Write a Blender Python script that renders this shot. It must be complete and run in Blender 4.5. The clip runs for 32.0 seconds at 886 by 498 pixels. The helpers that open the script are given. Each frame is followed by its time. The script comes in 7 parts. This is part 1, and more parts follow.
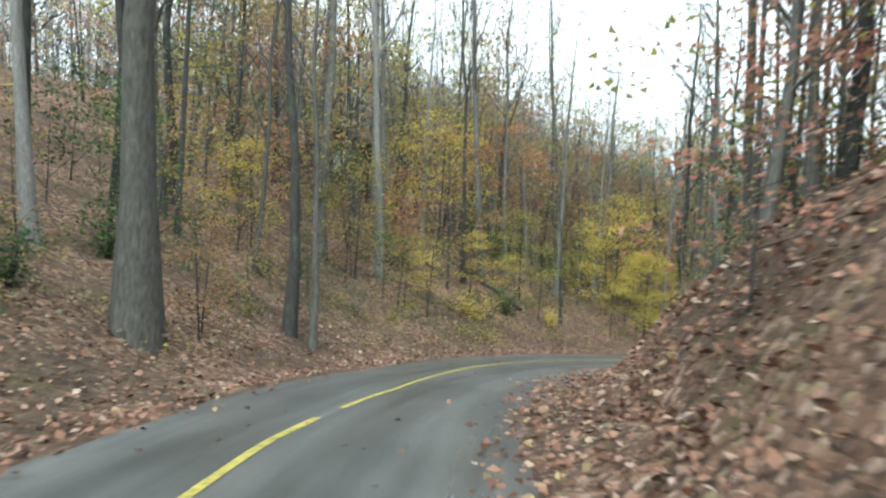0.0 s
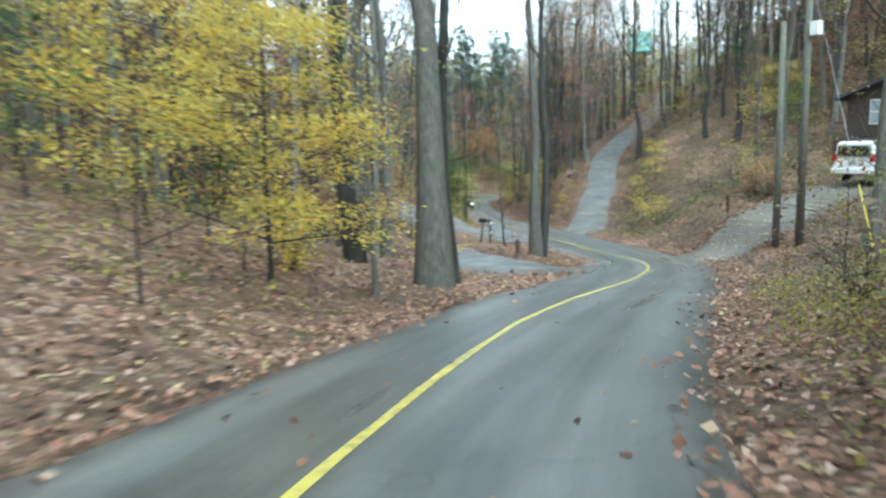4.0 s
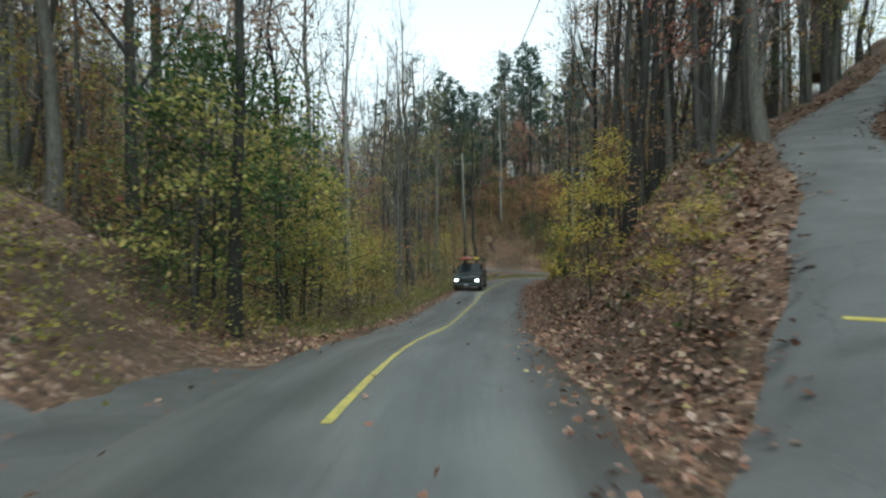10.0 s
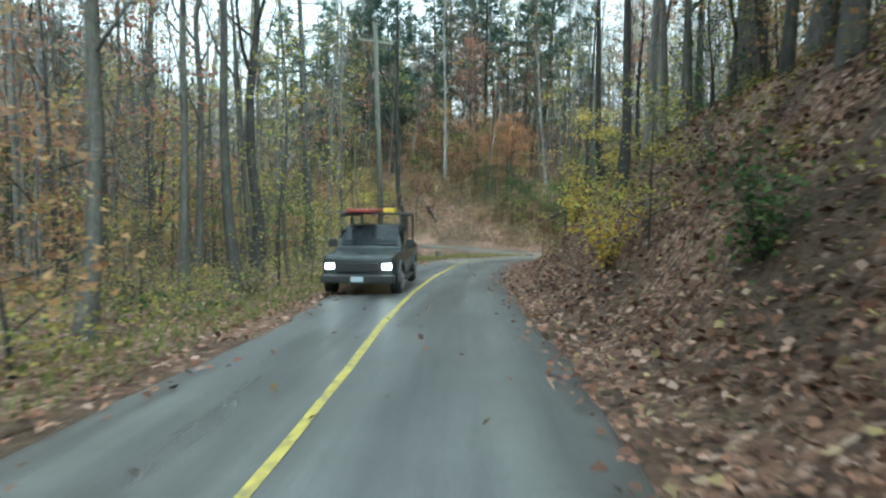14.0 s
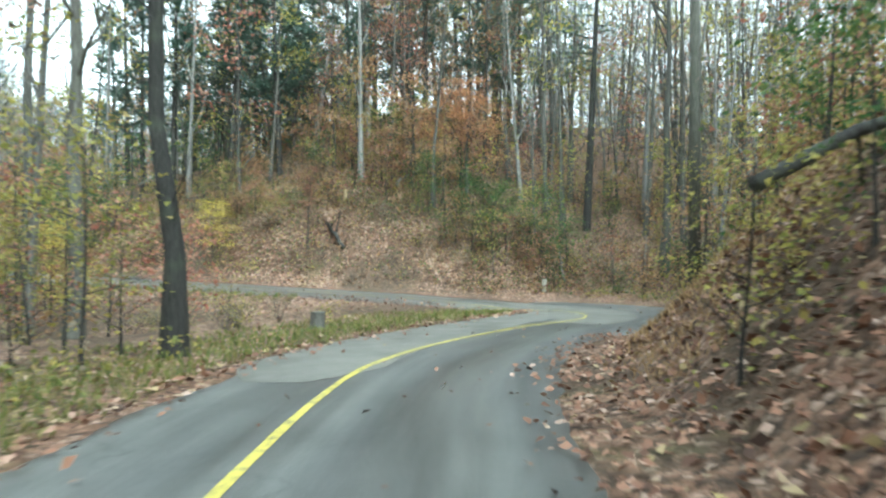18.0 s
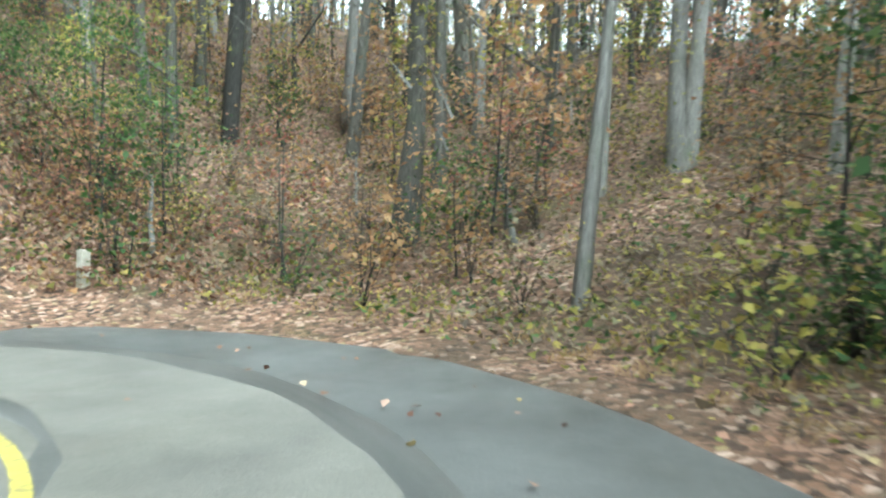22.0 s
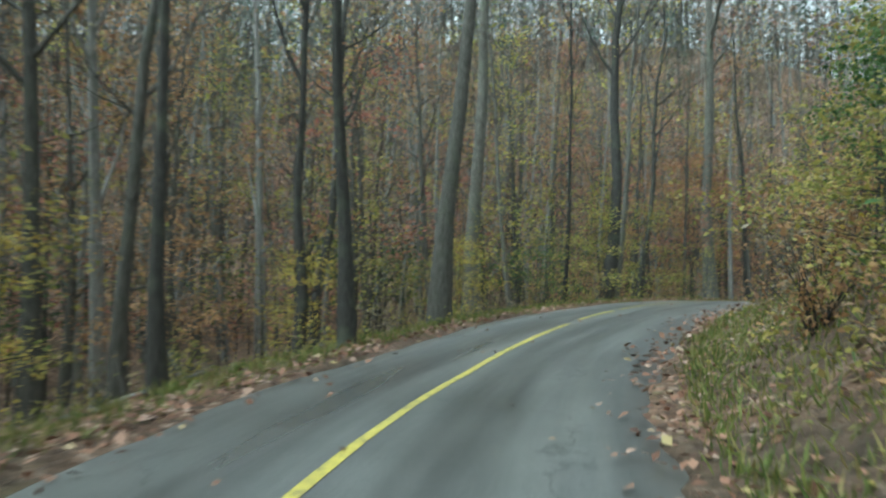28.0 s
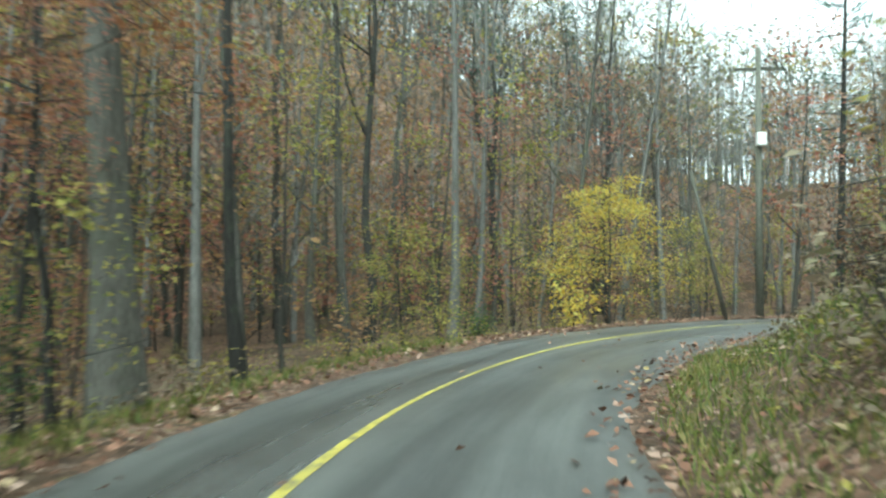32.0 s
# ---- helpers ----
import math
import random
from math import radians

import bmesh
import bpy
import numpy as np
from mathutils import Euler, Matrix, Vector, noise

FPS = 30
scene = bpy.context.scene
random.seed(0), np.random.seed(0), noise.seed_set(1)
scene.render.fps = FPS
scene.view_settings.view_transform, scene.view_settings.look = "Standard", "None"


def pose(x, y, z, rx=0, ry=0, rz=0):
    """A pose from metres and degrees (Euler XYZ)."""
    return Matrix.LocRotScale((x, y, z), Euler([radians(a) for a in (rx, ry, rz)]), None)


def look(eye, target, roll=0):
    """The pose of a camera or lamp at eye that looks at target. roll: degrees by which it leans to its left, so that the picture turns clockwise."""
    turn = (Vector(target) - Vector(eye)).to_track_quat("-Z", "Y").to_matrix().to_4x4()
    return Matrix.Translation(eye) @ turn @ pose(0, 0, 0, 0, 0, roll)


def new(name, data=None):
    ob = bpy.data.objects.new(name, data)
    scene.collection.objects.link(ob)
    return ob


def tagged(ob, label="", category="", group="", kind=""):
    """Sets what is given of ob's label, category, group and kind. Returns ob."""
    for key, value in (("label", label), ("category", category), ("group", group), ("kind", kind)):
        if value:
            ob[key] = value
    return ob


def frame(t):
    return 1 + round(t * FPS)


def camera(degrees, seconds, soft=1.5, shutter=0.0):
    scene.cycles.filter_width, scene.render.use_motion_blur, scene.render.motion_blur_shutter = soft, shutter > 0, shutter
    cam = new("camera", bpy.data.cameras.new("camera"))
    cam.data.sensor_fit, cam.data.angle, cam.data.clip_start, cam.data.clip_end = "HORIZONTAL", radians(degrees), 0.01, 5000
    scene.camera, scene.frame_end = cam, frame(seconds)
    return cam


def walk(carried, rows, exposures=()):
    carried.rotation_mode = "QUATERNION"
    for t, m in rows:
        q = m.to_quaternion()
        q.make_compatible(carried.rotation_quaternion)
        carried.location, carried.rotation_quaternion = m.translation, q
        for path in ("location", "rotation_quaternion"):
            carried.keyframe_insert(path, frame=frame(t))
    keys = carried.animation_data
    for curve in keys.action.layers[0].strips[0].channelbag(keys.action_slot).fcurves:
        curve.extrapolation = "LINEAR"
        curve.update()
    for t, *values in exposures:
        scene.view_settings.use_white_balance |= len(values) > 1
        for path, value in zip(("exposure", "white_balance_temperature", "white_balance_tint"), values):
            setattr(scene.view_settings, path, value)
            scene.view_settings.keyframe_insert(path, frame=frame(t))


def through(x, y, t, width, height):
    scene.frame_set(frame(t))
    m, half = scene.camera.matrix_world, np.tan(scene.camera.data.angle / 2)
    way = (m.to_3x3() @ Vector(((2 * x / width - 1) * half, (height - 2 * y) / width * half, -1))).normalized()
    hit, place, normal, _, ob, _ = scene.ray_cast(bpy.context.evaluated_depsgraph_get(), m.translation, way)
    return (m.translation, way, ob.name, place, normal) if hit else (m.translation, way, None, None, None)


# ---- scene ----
cam = camera(65.0, 32.0, soft=2.3, shutter=0.4)
PATH = [
    (0, (0.000, 0.000, 1.495), (0.001, 4.996, 1.291), 1.35),
    (0.5, (0.128, 3.425, 1.096), (-0.017, 8.415, 0.808), -0.75),
    (1, (0.300, 6.924, 0.668), (0.201, 11.908, 0.289), -1.34),
    (1.5, (0.699, 10.488, 0.193), (0.879, 15.456, -0.340), -1.96),
    (2, (1.315, 13.909, -0.295), (1.871, 18.839, -0.915), -1.36),
    (2.5, (2.323, 17.233, -0.812), (3.421, 22.061, -1.505), -0.87),
    (3, (3.676, 20.461, -1.354), (5.257, 25.145, -2.103), -1.16),
    (3.5, (5.436, 23.645, -1.927), (7.562, 28.103, -2.700), -1.45),
    (4, (7.498, 26.648, -2.475), (10.118, 30.836, -3.248), -2.04),
    (4.5, (9.839, 29.376, -3.003), (12.912, 33.238, -3.806), -2.74),
    (5, (12.536, 31.905, -3.502), (16.002, 35.404, -4.367), -3.28),
    (5.5, (15.677, 34.187, -3.969), (19.437, 37.348, -4.902), -3.46),
    (6, (18.968, 36.385, -4.439), (22.892, 39.345, -5.352), -3.00),
    (6.5, (22.114, 38.660, -4.946), (26.046, 41.666, -5.653), -1.68),
    (7, (25.085, 41.031, -5.485), (28.896, 44.248, -5.844), 0.25),
    (7.5, (27.913, 43.778, -5.915), (31.306, 47.451, -5.935), 0.90),
    (8, (30.494, 46.878, -6.291), (33.483, 50.886, -6.351), 1.90),
    (8.5, (32.779, 50.400, -6.685), (35.439, 54.631, -6.820), 3.26),
    (9, (34.842, 54.137, -7.079), (37.159, 58.563, -7.284), 3.50),
    (9.5, (36.698, 57.897, -7.371), (38.806, 62.427, -7.571), 1.22),
    (10, (38.491, 61.636, -7.524), (40.559, 66.186, -7.671), -0.22),
    (10.5, (40.166, 65.157, -7.615), (42.191, 69.723, -7.841), -0.20),
    (11, (41.839, 68.607, -7.784), (43.915, 73.141, -8.152), -0.33),
    (11.5, (43.554, 71.854, -8.141), (45.703, 76.346, -8.590), -0.26),
    (12, (45.259, 74.953, -8.542), (47.445, 79.415, -9.105), 2.04),
    (12.5, (46.942, 77.985, -8.877), (49.226, 82.392, -9.479), 2.68),
    (13, (48.695, 80.988, -9.131), (51.043, 85.372, -9.649), 1.02),
    (13.5, (50.469, 83.872, -9.335), (52.927, 88.216, -9.635), 0.30),
    (14, (52.229, 86.715, -9.483), (54.673, 91.067, -9.779), 0.43),
    (14.5, (54.009, 89.343, -9.615), (56.434, 93.704, -9.933), -0.08),
    (15, (55.805, 92.034, -9.736), (58.148, 96.433, -10.128), -0.59),
    (15.5, (57.602, 94.801, -9.845), (59.814, 99.257, -10.341), -1.04),
    (16, (59.348, 97.588, -9.957), (61.501, 102.072, -10.470), -1.32),
    (16.5, (60.991, 100.340, -10.086), (63.273, 104.777, -10.417), -1.32),
    (17, (62.557, 103.053, -10.230), (65.105, 107.355, -10.221), -1.12),
    (17.5, (64.205, 105.789, -10.393), (66.948, 109.969, -10.362), -0.39),
    (18, (66.056, 108.564, -10.532), (68.878, 112.691, -10.557), -0.02),
    (18.5, (67.974, 111.260, -10.633), (70.919, 115.300, -10.735), 0.24),
    (19, (69.913, 113.800, -10.726), (73.017, 117.718, -10.854), -0.53),
    (19.5, (71.852, 116.059, -10.817), (75.224, 119.747, -10.999), -1.92),
    (20, (73.844, 117.918, -10.938), (77.565, 121.248, -11.190), -2.75),
    (20.5, (75.901, 119.452, -11.056), (80.006, 122.294, -11.331), -3.46),
    (21, (78.048, 120.750, -11.154), (82.393, 123.213, -11.393), -2.41),
    (21.5, (80.100, 121.813, -11.238), (84.517, 124.148, -11.436), -0.12),
    (22, (82.156, 122.915, -11.317), (86.517, 125.345, -11.588), 2.08),
    (22.5, (84.122, 124.238, -11.404), (88.186, 127.128, -11.760), 3.98),
    (23, (85.735, 125.862, -11.509), (89.023, 129.602, -11.960), 3.97),
    (23.5, (86.779, 127.870, -11.623), (88.739, 132.445, -12.104), 0.80),
    (24, (87.057, 130.002, -11.693), (87.149, 134.990, -12.029), -2.76),
    (24.5, (86.476, 131.887, -11.722), (84.710, 136.565, -11.716), -7.42),
    (25, (85.126, 133.735, -11.628), (82.157, 137.746, -11.313), 0.86),
    (25.5, (83.338, 135.399, -11.395), (79.607, 138.714, -11.097), 0.68),
    (26, (81.301, 137.090, -11.192), (77.126, 139.830, -10.941), 0.12),
    (26.5, (78.967, 138.827, -11.030), (74.652, 141.347, -10.855), -0.73),
    (27, (76.570, 140.611, -10.899), (72.317, 143.236, -10.774), -1.26),
    (27.5, (74.346, 142.445, -10.784), (70.328, 145.416, -10.633), -0.82),
    (28, (72.297, 144.309, -10.675), (68.646, 147.717, -10.436), 0.39),
    (28.5, (70.315, 146.567, -10.574), (67.004, 150.301, -10.257), 1.04),
    (29, (68.388, 149.160, -10.478), (65.450, 153.191, -10.132), 0.78),
    (29.5, (66.626, 151.904, -10.355), (64.084, 156.196, -10.004), 0.27),
    (30, (65.150, 154.847, -10.212), (63.003, 159.351, -9.892), -0.16),
    (30.5, (64.076, 158.105, -10.055), (62.311, 162.777, -9.807), -0.19),
    (31, (63.121, 161.436, -9.894), (61.724, 166.232, -9.681), 0.49),
    (31.5, (62.409, 164.787, -9.787), (61.409, 169.685, -9.662), 0.89),
    (32, (61.951, 168.189, -9.747), (61.383, 173.156, -9.681), -0.09),
]
walk(cam, [(t, look(eye, target, roll)) for t, eye, target, roll in PATH],
     exposures=[(0, 1.65, 5700, -3), (1, 1.9, 5600, -7), (2, 1.98, 5500, -9), (4, 2.0, 5300, -8), (7, 2.35, 5400, -6), (8, 1.85, 5550, -4), (9, 1.75, 5350, -8), (10, 0.85, 5650, -6), (11, 1.45, 5550, -9), (12, 2.0, 5600, -8), (13, 2.15, 5250, -9), (14, 1.75, 5300, -10), (17, 2.35, 5450, -9), (18, 2.2, 5450, -10),
                (19, 2.4, 5350, -13), (20, 2.4, 5450, -10), (21, 2.6, 5600, -7), (22, 2.65, 5550, -8), (23, 2.6, 5200, -9), (24, 2.3, 4350, -11), (24.5, 1.4, 5000, -11), (25, 0.95, 5350, -10), (25.5, 0.9, 5550, -8), (27.5, 1.3, 5750, -5), (28, 1.5, 5400, -12), (29, 1.25, 5650, -12), (30, 1.15, 5900, -14), (31, 1.9, 5700, -14), (32, 1.75, 5650, -16)])

# ---- overcast daylight ----
world = bpy.data.worlds.new("overcast_sky")
scene.world = world
world.use_nodes = True
wn, wl = world.node_tree.nodes, world.node_tree.links
sky = wn.new("ShaderNodeTexSky")
sky.sky_type, sky.sun_disc = "NISHITA", False
sky.sun_elevation, sky.sun_rotation = radians(48), radians(200)
sky.air_density, sky.dust_density, sky.ozone_density = 1.0, 3.0, 1.0
grey = wn.new("ShaderNodeHueSaturation")
grey.inputs["Saturation"].default_value = 0.04
wl.new(sky.outputs["Color"], grey.inputs["Color"])
wl.new(grey.outputs["Color"], wn["Background"].inputs["Color"])
wn["Background"].inputs["Strength"].default_value = 0.15
sun_data = bpy.data.lights.new("sun", "SUN")
sun_data.energy, sun_data.angle, sun_data.color = 0.55, radians(40), (1.0, 0.98, 0.95)
sun = new("sun", sun_data)
sun.matrix_world = look((0, 0, 60), (-12, 33, 0))

# ---- materials ----


def material(name, rough=0.8, metal=0.0, spec=0.5):
    m = bpy.data.materials.new(name)
    m.use_nodes = True
    b = m.node_tree.nodes["Principled BSDF"]
    b.inputs["Roughness"].default_value = rough
    b.inputs["Metallic"].default_value = metal
    b.inputs["Specular IOR Level"].default_value = spec
    return m, m.node_tree.nodes, m.node_tree.links, b


def coords(n, l, scale=(1, 1, 1), space="Object"):
    tc, mp = n.new("ShaderNodeTexCoord"), n.new("ShaderNodeMapping")
    mp.inputs["Scale"].default_value = scale
    l.new(tc.outputs[space], mp.inputs["Vector"])
    return mp.outputs["Vector"]


def noise_tex(n, l, vec, scale, detail=4.0, rough=0.55):
    t = n.new("ShaderNodeTexNoise")
    t.inputs["Scale"].default_value, t.inputs["Detail"].default_value, t.inputs["Roughness"].default_value = scale, detail, rough
    l.new(vec, t.inputs["Vector"])
    return t.outputs["Fac"]


def ramp(n, l, fac, stops):
    r = n.new("ShaderNodeValToRGB")
    e = r.color_ramp.elements
    while len(e) < len(stops):
        e.new(0.5)
    for k, (p, c) in zip(e, stops):
        k.position, k.color = p, (*c, 1)
    l.new(fac, r.inputs["Fac"])
    return r.outputs["Color"]


def mix(n, l, fac, a, b, mode="MIX"):
    x = n.new("ShaderNodeMix")
    x.data_type, x.blend_type = "RGBA", mode
    for sock, v in ((x.inputs[0], fac), (x.inputs[6], a), (x.inputs[7], b)):
        if isinstance(v, (int, float)):
            sock.default_value = v
        elif isinstance(v, tuple):
            sock.default_value = (*v, 1)
        else:
            l.new(v, sock)
    return x.outputs[2]


def bump(n, l, b, height, strength=0.4, distance=0.02):
    k = n.new("ShaderNodeBump")
    k.inputs["Strength"].default_value, k.inputs["Distance"].default_value = strength, distance
    l.new(height, k.inputs["Height"])
    l.new(k.outputs["Normal"], b.inputs["Normal"])


def plain(name, color, rough=0.6, metal=0.0, vary=0.25, scale=6.0, spec=0.5):
    """Paint, metal, plastic or timber with a little unevenness and dirt."""
    m, n, l, b = material(name, rough, metal, spec)
    v = coords(n, l)
    f = noise_tex(n, l, v, scale)
    dark = tuple(c * (1 - vary) for c in color)
    light = tuple(min(1, c * (1 + vary)) for c in color)
    l.new(ramp(n, l, f, [(0.3, dark), (0.7, light)]), b.inputs["Base Color"])
    f2 = noise_tex(n, l, v, scale * 9)
    bump(n, l, b, f2, 0.15, 0.004)
    return m


def leaf_litter_ground():
    """Forest floor: fallen leaves in browns over dark soil, with some moss and grass."""
    m, n, l, b = material("forest_floor", 0.85, 0, 0.3)
    v = coords(n, l)
    warp = n.new("ShaderNodeVectorMath")
    warp.operation = "MULTIPLY_ADD"
    nz = n.new("ShaderNodeTexNoise")
    nz.inputs["Scale"].default_value = 9
    l.new(v, nz.inputs["Vector"])
    l.new(nz.outputs["Color"], warp.inputs[0])
    warp.inputs[1].default_value = (0.09, 0.09, 0.09)
    l.new(v, warp.inputs[2])
    cells = n.new("ShaderNodeTexVoronoi")
    cells.inputs["Scale"].default_value = 11.0
    l.new(warp.outputs[0], cells.inputs["Vector"])
    sep = n.new("ShaderNodeSeparateColor")
    l.new(cells.outputs["Color"], sep.inputs["Color"])
    # palest tan stop also holds the gloss of wet leaves, as colour
    leaf = ramp(n, l, sep.outputs[0], [(0.0, (0.03, 0.019, 0.014)), (0.22, (0.09, 0.05, 0.034)), (0.5, (0.18, 0.1, 0.062)),
                                       (0.78, (0.27, 0.155, 0.105)), (0.94, (0.42, 0.30, 0.235)), (1.0, (0.27, 0.21, 0.09))])
    big = noise_tex(n, l, v, 0.35, 5)
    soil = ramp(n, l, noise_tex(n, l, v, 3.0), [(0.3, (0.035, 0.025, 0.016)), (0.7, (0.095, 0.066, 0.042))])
    k = n.new("ShaderNodeMapRange")
    k.inputs[1].default_value, k.inputs[2].default_value, k.inputs[3].default_value, k.inputs[4].default_value = 0.40, 0.62, 0.0, 0.85
    l.new(big, k.inputs[0])
    col = mix(n, l, k.outputs[0], leaf, soil)
    green = noise_tex(n, l, v, 0.6, 6, 0.65)
    g = n.new("ShaderNodeMapRange")
    g.inputs[1].default_value, g.inputs[2].default_value, g.inputs[3].default_value, g.inputs[4].default_value = 0.56, 0.72, 0.0, 0.6
    l.new(green, g.inputs[0])
    col = mix(n, l, g.outputs[0], col, ramp(n, l, sep.outputs[1], [(0.0, (0.04, 0.05, 0.015)), (1.0, (0.14, 0.13, 0.04))]))
    # dark gaps between leaves: soil and the shade there, painted into the colour
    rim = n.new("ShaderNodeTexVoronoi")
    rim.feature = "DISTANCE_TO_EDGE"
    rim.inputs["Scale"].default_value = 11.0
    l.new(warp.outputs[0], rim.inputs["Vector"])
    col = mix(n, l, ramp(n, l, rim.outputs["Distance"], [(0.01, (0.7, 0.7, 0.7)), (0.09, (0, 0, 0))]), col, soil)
    l.new(col, b.inputs["Base Color"])
    bump(n, l, b, rim.outputs["Distance"], 0.8, 0.05)
    return m


def asphalt(name, tone, wet=0.42, gloss=0.5):
    """Worn, damp asphalt with stains, wheel tracks worn smooth by chance and fine aggregate."""
    m, n, l, b = material(name, wet, 0.0, gloss)
    v = coords(n, l)
    stain = noise_tex(n, l, v, 0.5, 6, 0.6)
    fine = noise_tex(n, l, v, 60, 3, 0.7)
    base = ramp(n, l, stain, [(0.25, tuple(c * 0.62 for c in tone)), (0.5, tone), (0.75, tuple(c * 1.32 for c in tone))])
    grit = ramp(n, l, fine, [(0.35, (0.7, 0.7, 0.7)), (0.7, (1.25, 1.25, 1.25))])
    col = mix(n, l, 1.0, base, grit, "MULTIPLY")
    crack = n.new("ShaderNodeTexVoronoi")
    crack.feature = "DISTANCE_TO_EDGE"
    crack.inputs["Scale"].default_value = 0.33
    wv = n.new("ShaderNodeVectorMath")
    wv.operation = "MULTIPLY_ADD"
    nz = n.new("ShaderNodeTexNoise")
    nz.inputs["Scale"].default_value, nz.inputs["Detail"].default_value = 1.2, 6
    l.new(v, nz.inputs["Vector"])
    l.new(nz.outputs["Color"], wv.inputs[0])
    wv.inputs[1].default_value = (1.6, 1.6, 1.6)
    l.new(v, wv.inputs[2])
    l.new(wv.outputs[0], crack.inputs["Vector"])
    line = ramp(n, l, crack.outputs["Distance"], [(0.0, (1, 1, 1)), (0.006, (0, 0, 0))])
    some = ramp(n, l, noise_tex(n, l, v, 0.11, 3), [(0.5, (0, 0, 0)), (0.6, (0.7, 0.7, 0.7))])
    col = mix(n, l, mix(n, l, 1.0, line, some, "MULTIPLY"), col, tuple(c * 0.4 for c in tone))
    l.new(col, b.inputs["Base Color"])
    l.new(ramp(n, l, noise_tex(n, l, v, 0.9, 4), [(0.3, (wet * 0.75,) * 3), (0.7, (wet * 1.4,) * 3)]), b.inputs["Roughness"])
    bump(n, l, b, fine, 0.35, 0.006)
    return m


def road_asphalt(name, tone):
    """Damp asphalt laid along the road: paler wheel tracks, tarry streaks along the way, dirt at the edges, patches and fine cracks."""
    m, n, l, b = material(name, 0.36)
    v = coords(n, l)
    lane = n.new("ShaderNodeUVMap")
    lane.uv_map = "lane"
    sep = n.new("ShaderNodeSeparateXYZ")
    l.new(lane.outputs["UV"], sep.inputs["Vector"])
    along = n.new("ShaderNodeMapping")
    along.inputs["Scale"].default_value = (1.0, 0.07, 1.0)
    l.new(lane.outputs["UV"], along.inputs["Vector"])
    stain = noise_tex(n, l, v, 0.45, 6, 0.62)
    streak = noise_tex(n, l, along.outputs["Vector"], 2.6, 5, 0.6)
    fine = noise_tex(n, l, v, 55, 3, 0.7)
    base = ramp(n, l, stain, [(0.28, tuple(c * 0.72 for c in tone)), (0.5, tone), (0.74, tuple(c * 1.25 for c in tone))])
    base = mix(n, l, 1.0, base, ramp(n, l, streak, [(0.3, (0.66, 0.66, 0.66)), (0.52, (1.0, 1.0, 1.0)), (0.72, (1.28, 1.27, 1.24))]), "MULTIPLY")
    # four wheel tracks, worn paler, by the distance across the road
    wave = n.new("ShaderNodeMath")
    wave.operation = "MULTIPLY_ADD"
    wave.inputs[1].default_value, wave.inputs[2].default_value = 4.2, 0.9
    l.new(sep.outputs["X"], wave.inputs[0])
    sine = n.new("ShaderNodeMath")
    sine.operation = "SINE"
    l.new(wave.outputs[0], sine.inputs[0])
    half = n.new("ShaderNodeMapRange")
    half.inputs[1].default_value, half.inputs[2].default_value = -1.0, 1.0
    l.new(sine.outputs[0], half.inputs[0])
    tracks = ramp(n, l, half.outputs[0], [(0.2, (0.86, 0.86, 0.86)), (0.8, (1.14, 1.14, 1.13))])
    base = mix(n, l, 1.0, base, tracks, "MULTIPLY")
    grit = ramp(n, l, fine, [(0.35, (0.72, 0.72, 0.72)), (0.7, (1.25, 1.25, 1.25))])
    col = mix(n, l, 1.0, base, grit, "MULTIPLY")
    # dirt and leaf stain creeping in from both edges
    side = n.new("ShaderNodeMath")
    side.operation = "SUBTRACT"
    side.inputs[1].default_value = 0.35
    l.new(sep.outputs["X"], side.inputs[0])
    far = n.new("ShaderNodeMath")
    far.operation = "ABSOLUTE"
    l.new(side.outputs[0], far.inputs[0])
    ragged = n.new("ShaderNodeMath")
    ragged.operation = "MULTIPLY_ADD"
    ragged.inputs[1].default_value = 0.9
    l.new(noise_tex(n, l, v, 1.7, 5, 0.65), ragged.inputs[0])
    l.new(far.outputs[0], ragged.inputs[2])
    edge = n.new("ShaderNodeMapRange")
    edge.inputs[1].default_value, edge.inputs[2].default_value, edge.inputs[4].default_value = 2.4, 3.3, 0.55
    l.new(ragged.outputs[0], edge.inputs[0])
    col = mix(n, l, edge.outputs[0], col, (0.085, 0.062, 0.045))
    crack = n.new("ShaderNodeTexVoronoi")
    crack.feature = "DISTANCE_TO_EDGE"
    crack.inputs["Scale"].default_value = 0.3
    wv = n.new("ShaderNodeVectorMath")
    wv.operation = "MULTIPLY_ADD"
    nz = n.new("ShaderNodeTexNoise")
    nz.inputs["Scale"].default_value, nz.inputs["Detail"].default_value = 1.2, 6
    l.new(v, nz.inputs["Vector"])
    l.new(nz.outputs["Color"], wv.inputs[0])
    wv.inputs[1].default_value = (1.8, 1.8, 1.8)
    l.new(v, wv.inputs[2])
    l.new(wv.outputs[0], crack.inputs["Vector"])
    line = ramp(n, l, crack.outputs["Distance"], [(0.0, (1, 1, 1)), (0.007, (0, 0, 0))])
    some = ramp(n, l, noise_tex(n, l, v, 0.11, 3), [(0.47, (0, 0, 0)), (0.57, (0.8, 0.8, 0.8))])
    col = mix(n, l, mix(n, l, 1.0, line, some, "MULTIPLY"), col, tuple(c * 0.35 for c in tone))
    l.new(col, b.inputs["Base Color"])
    damp = noise_tex(n, l, along.outputs["Vector"], 1.1, 4)
    l.new(ramp(n, l, damp, [(0.3, (0.25,) * 3), (0.7, (0.5,) * 3)]), b.inputs["Roughness"])
    bump(n, l, b, fine, 0.35, 0.006)
    return m


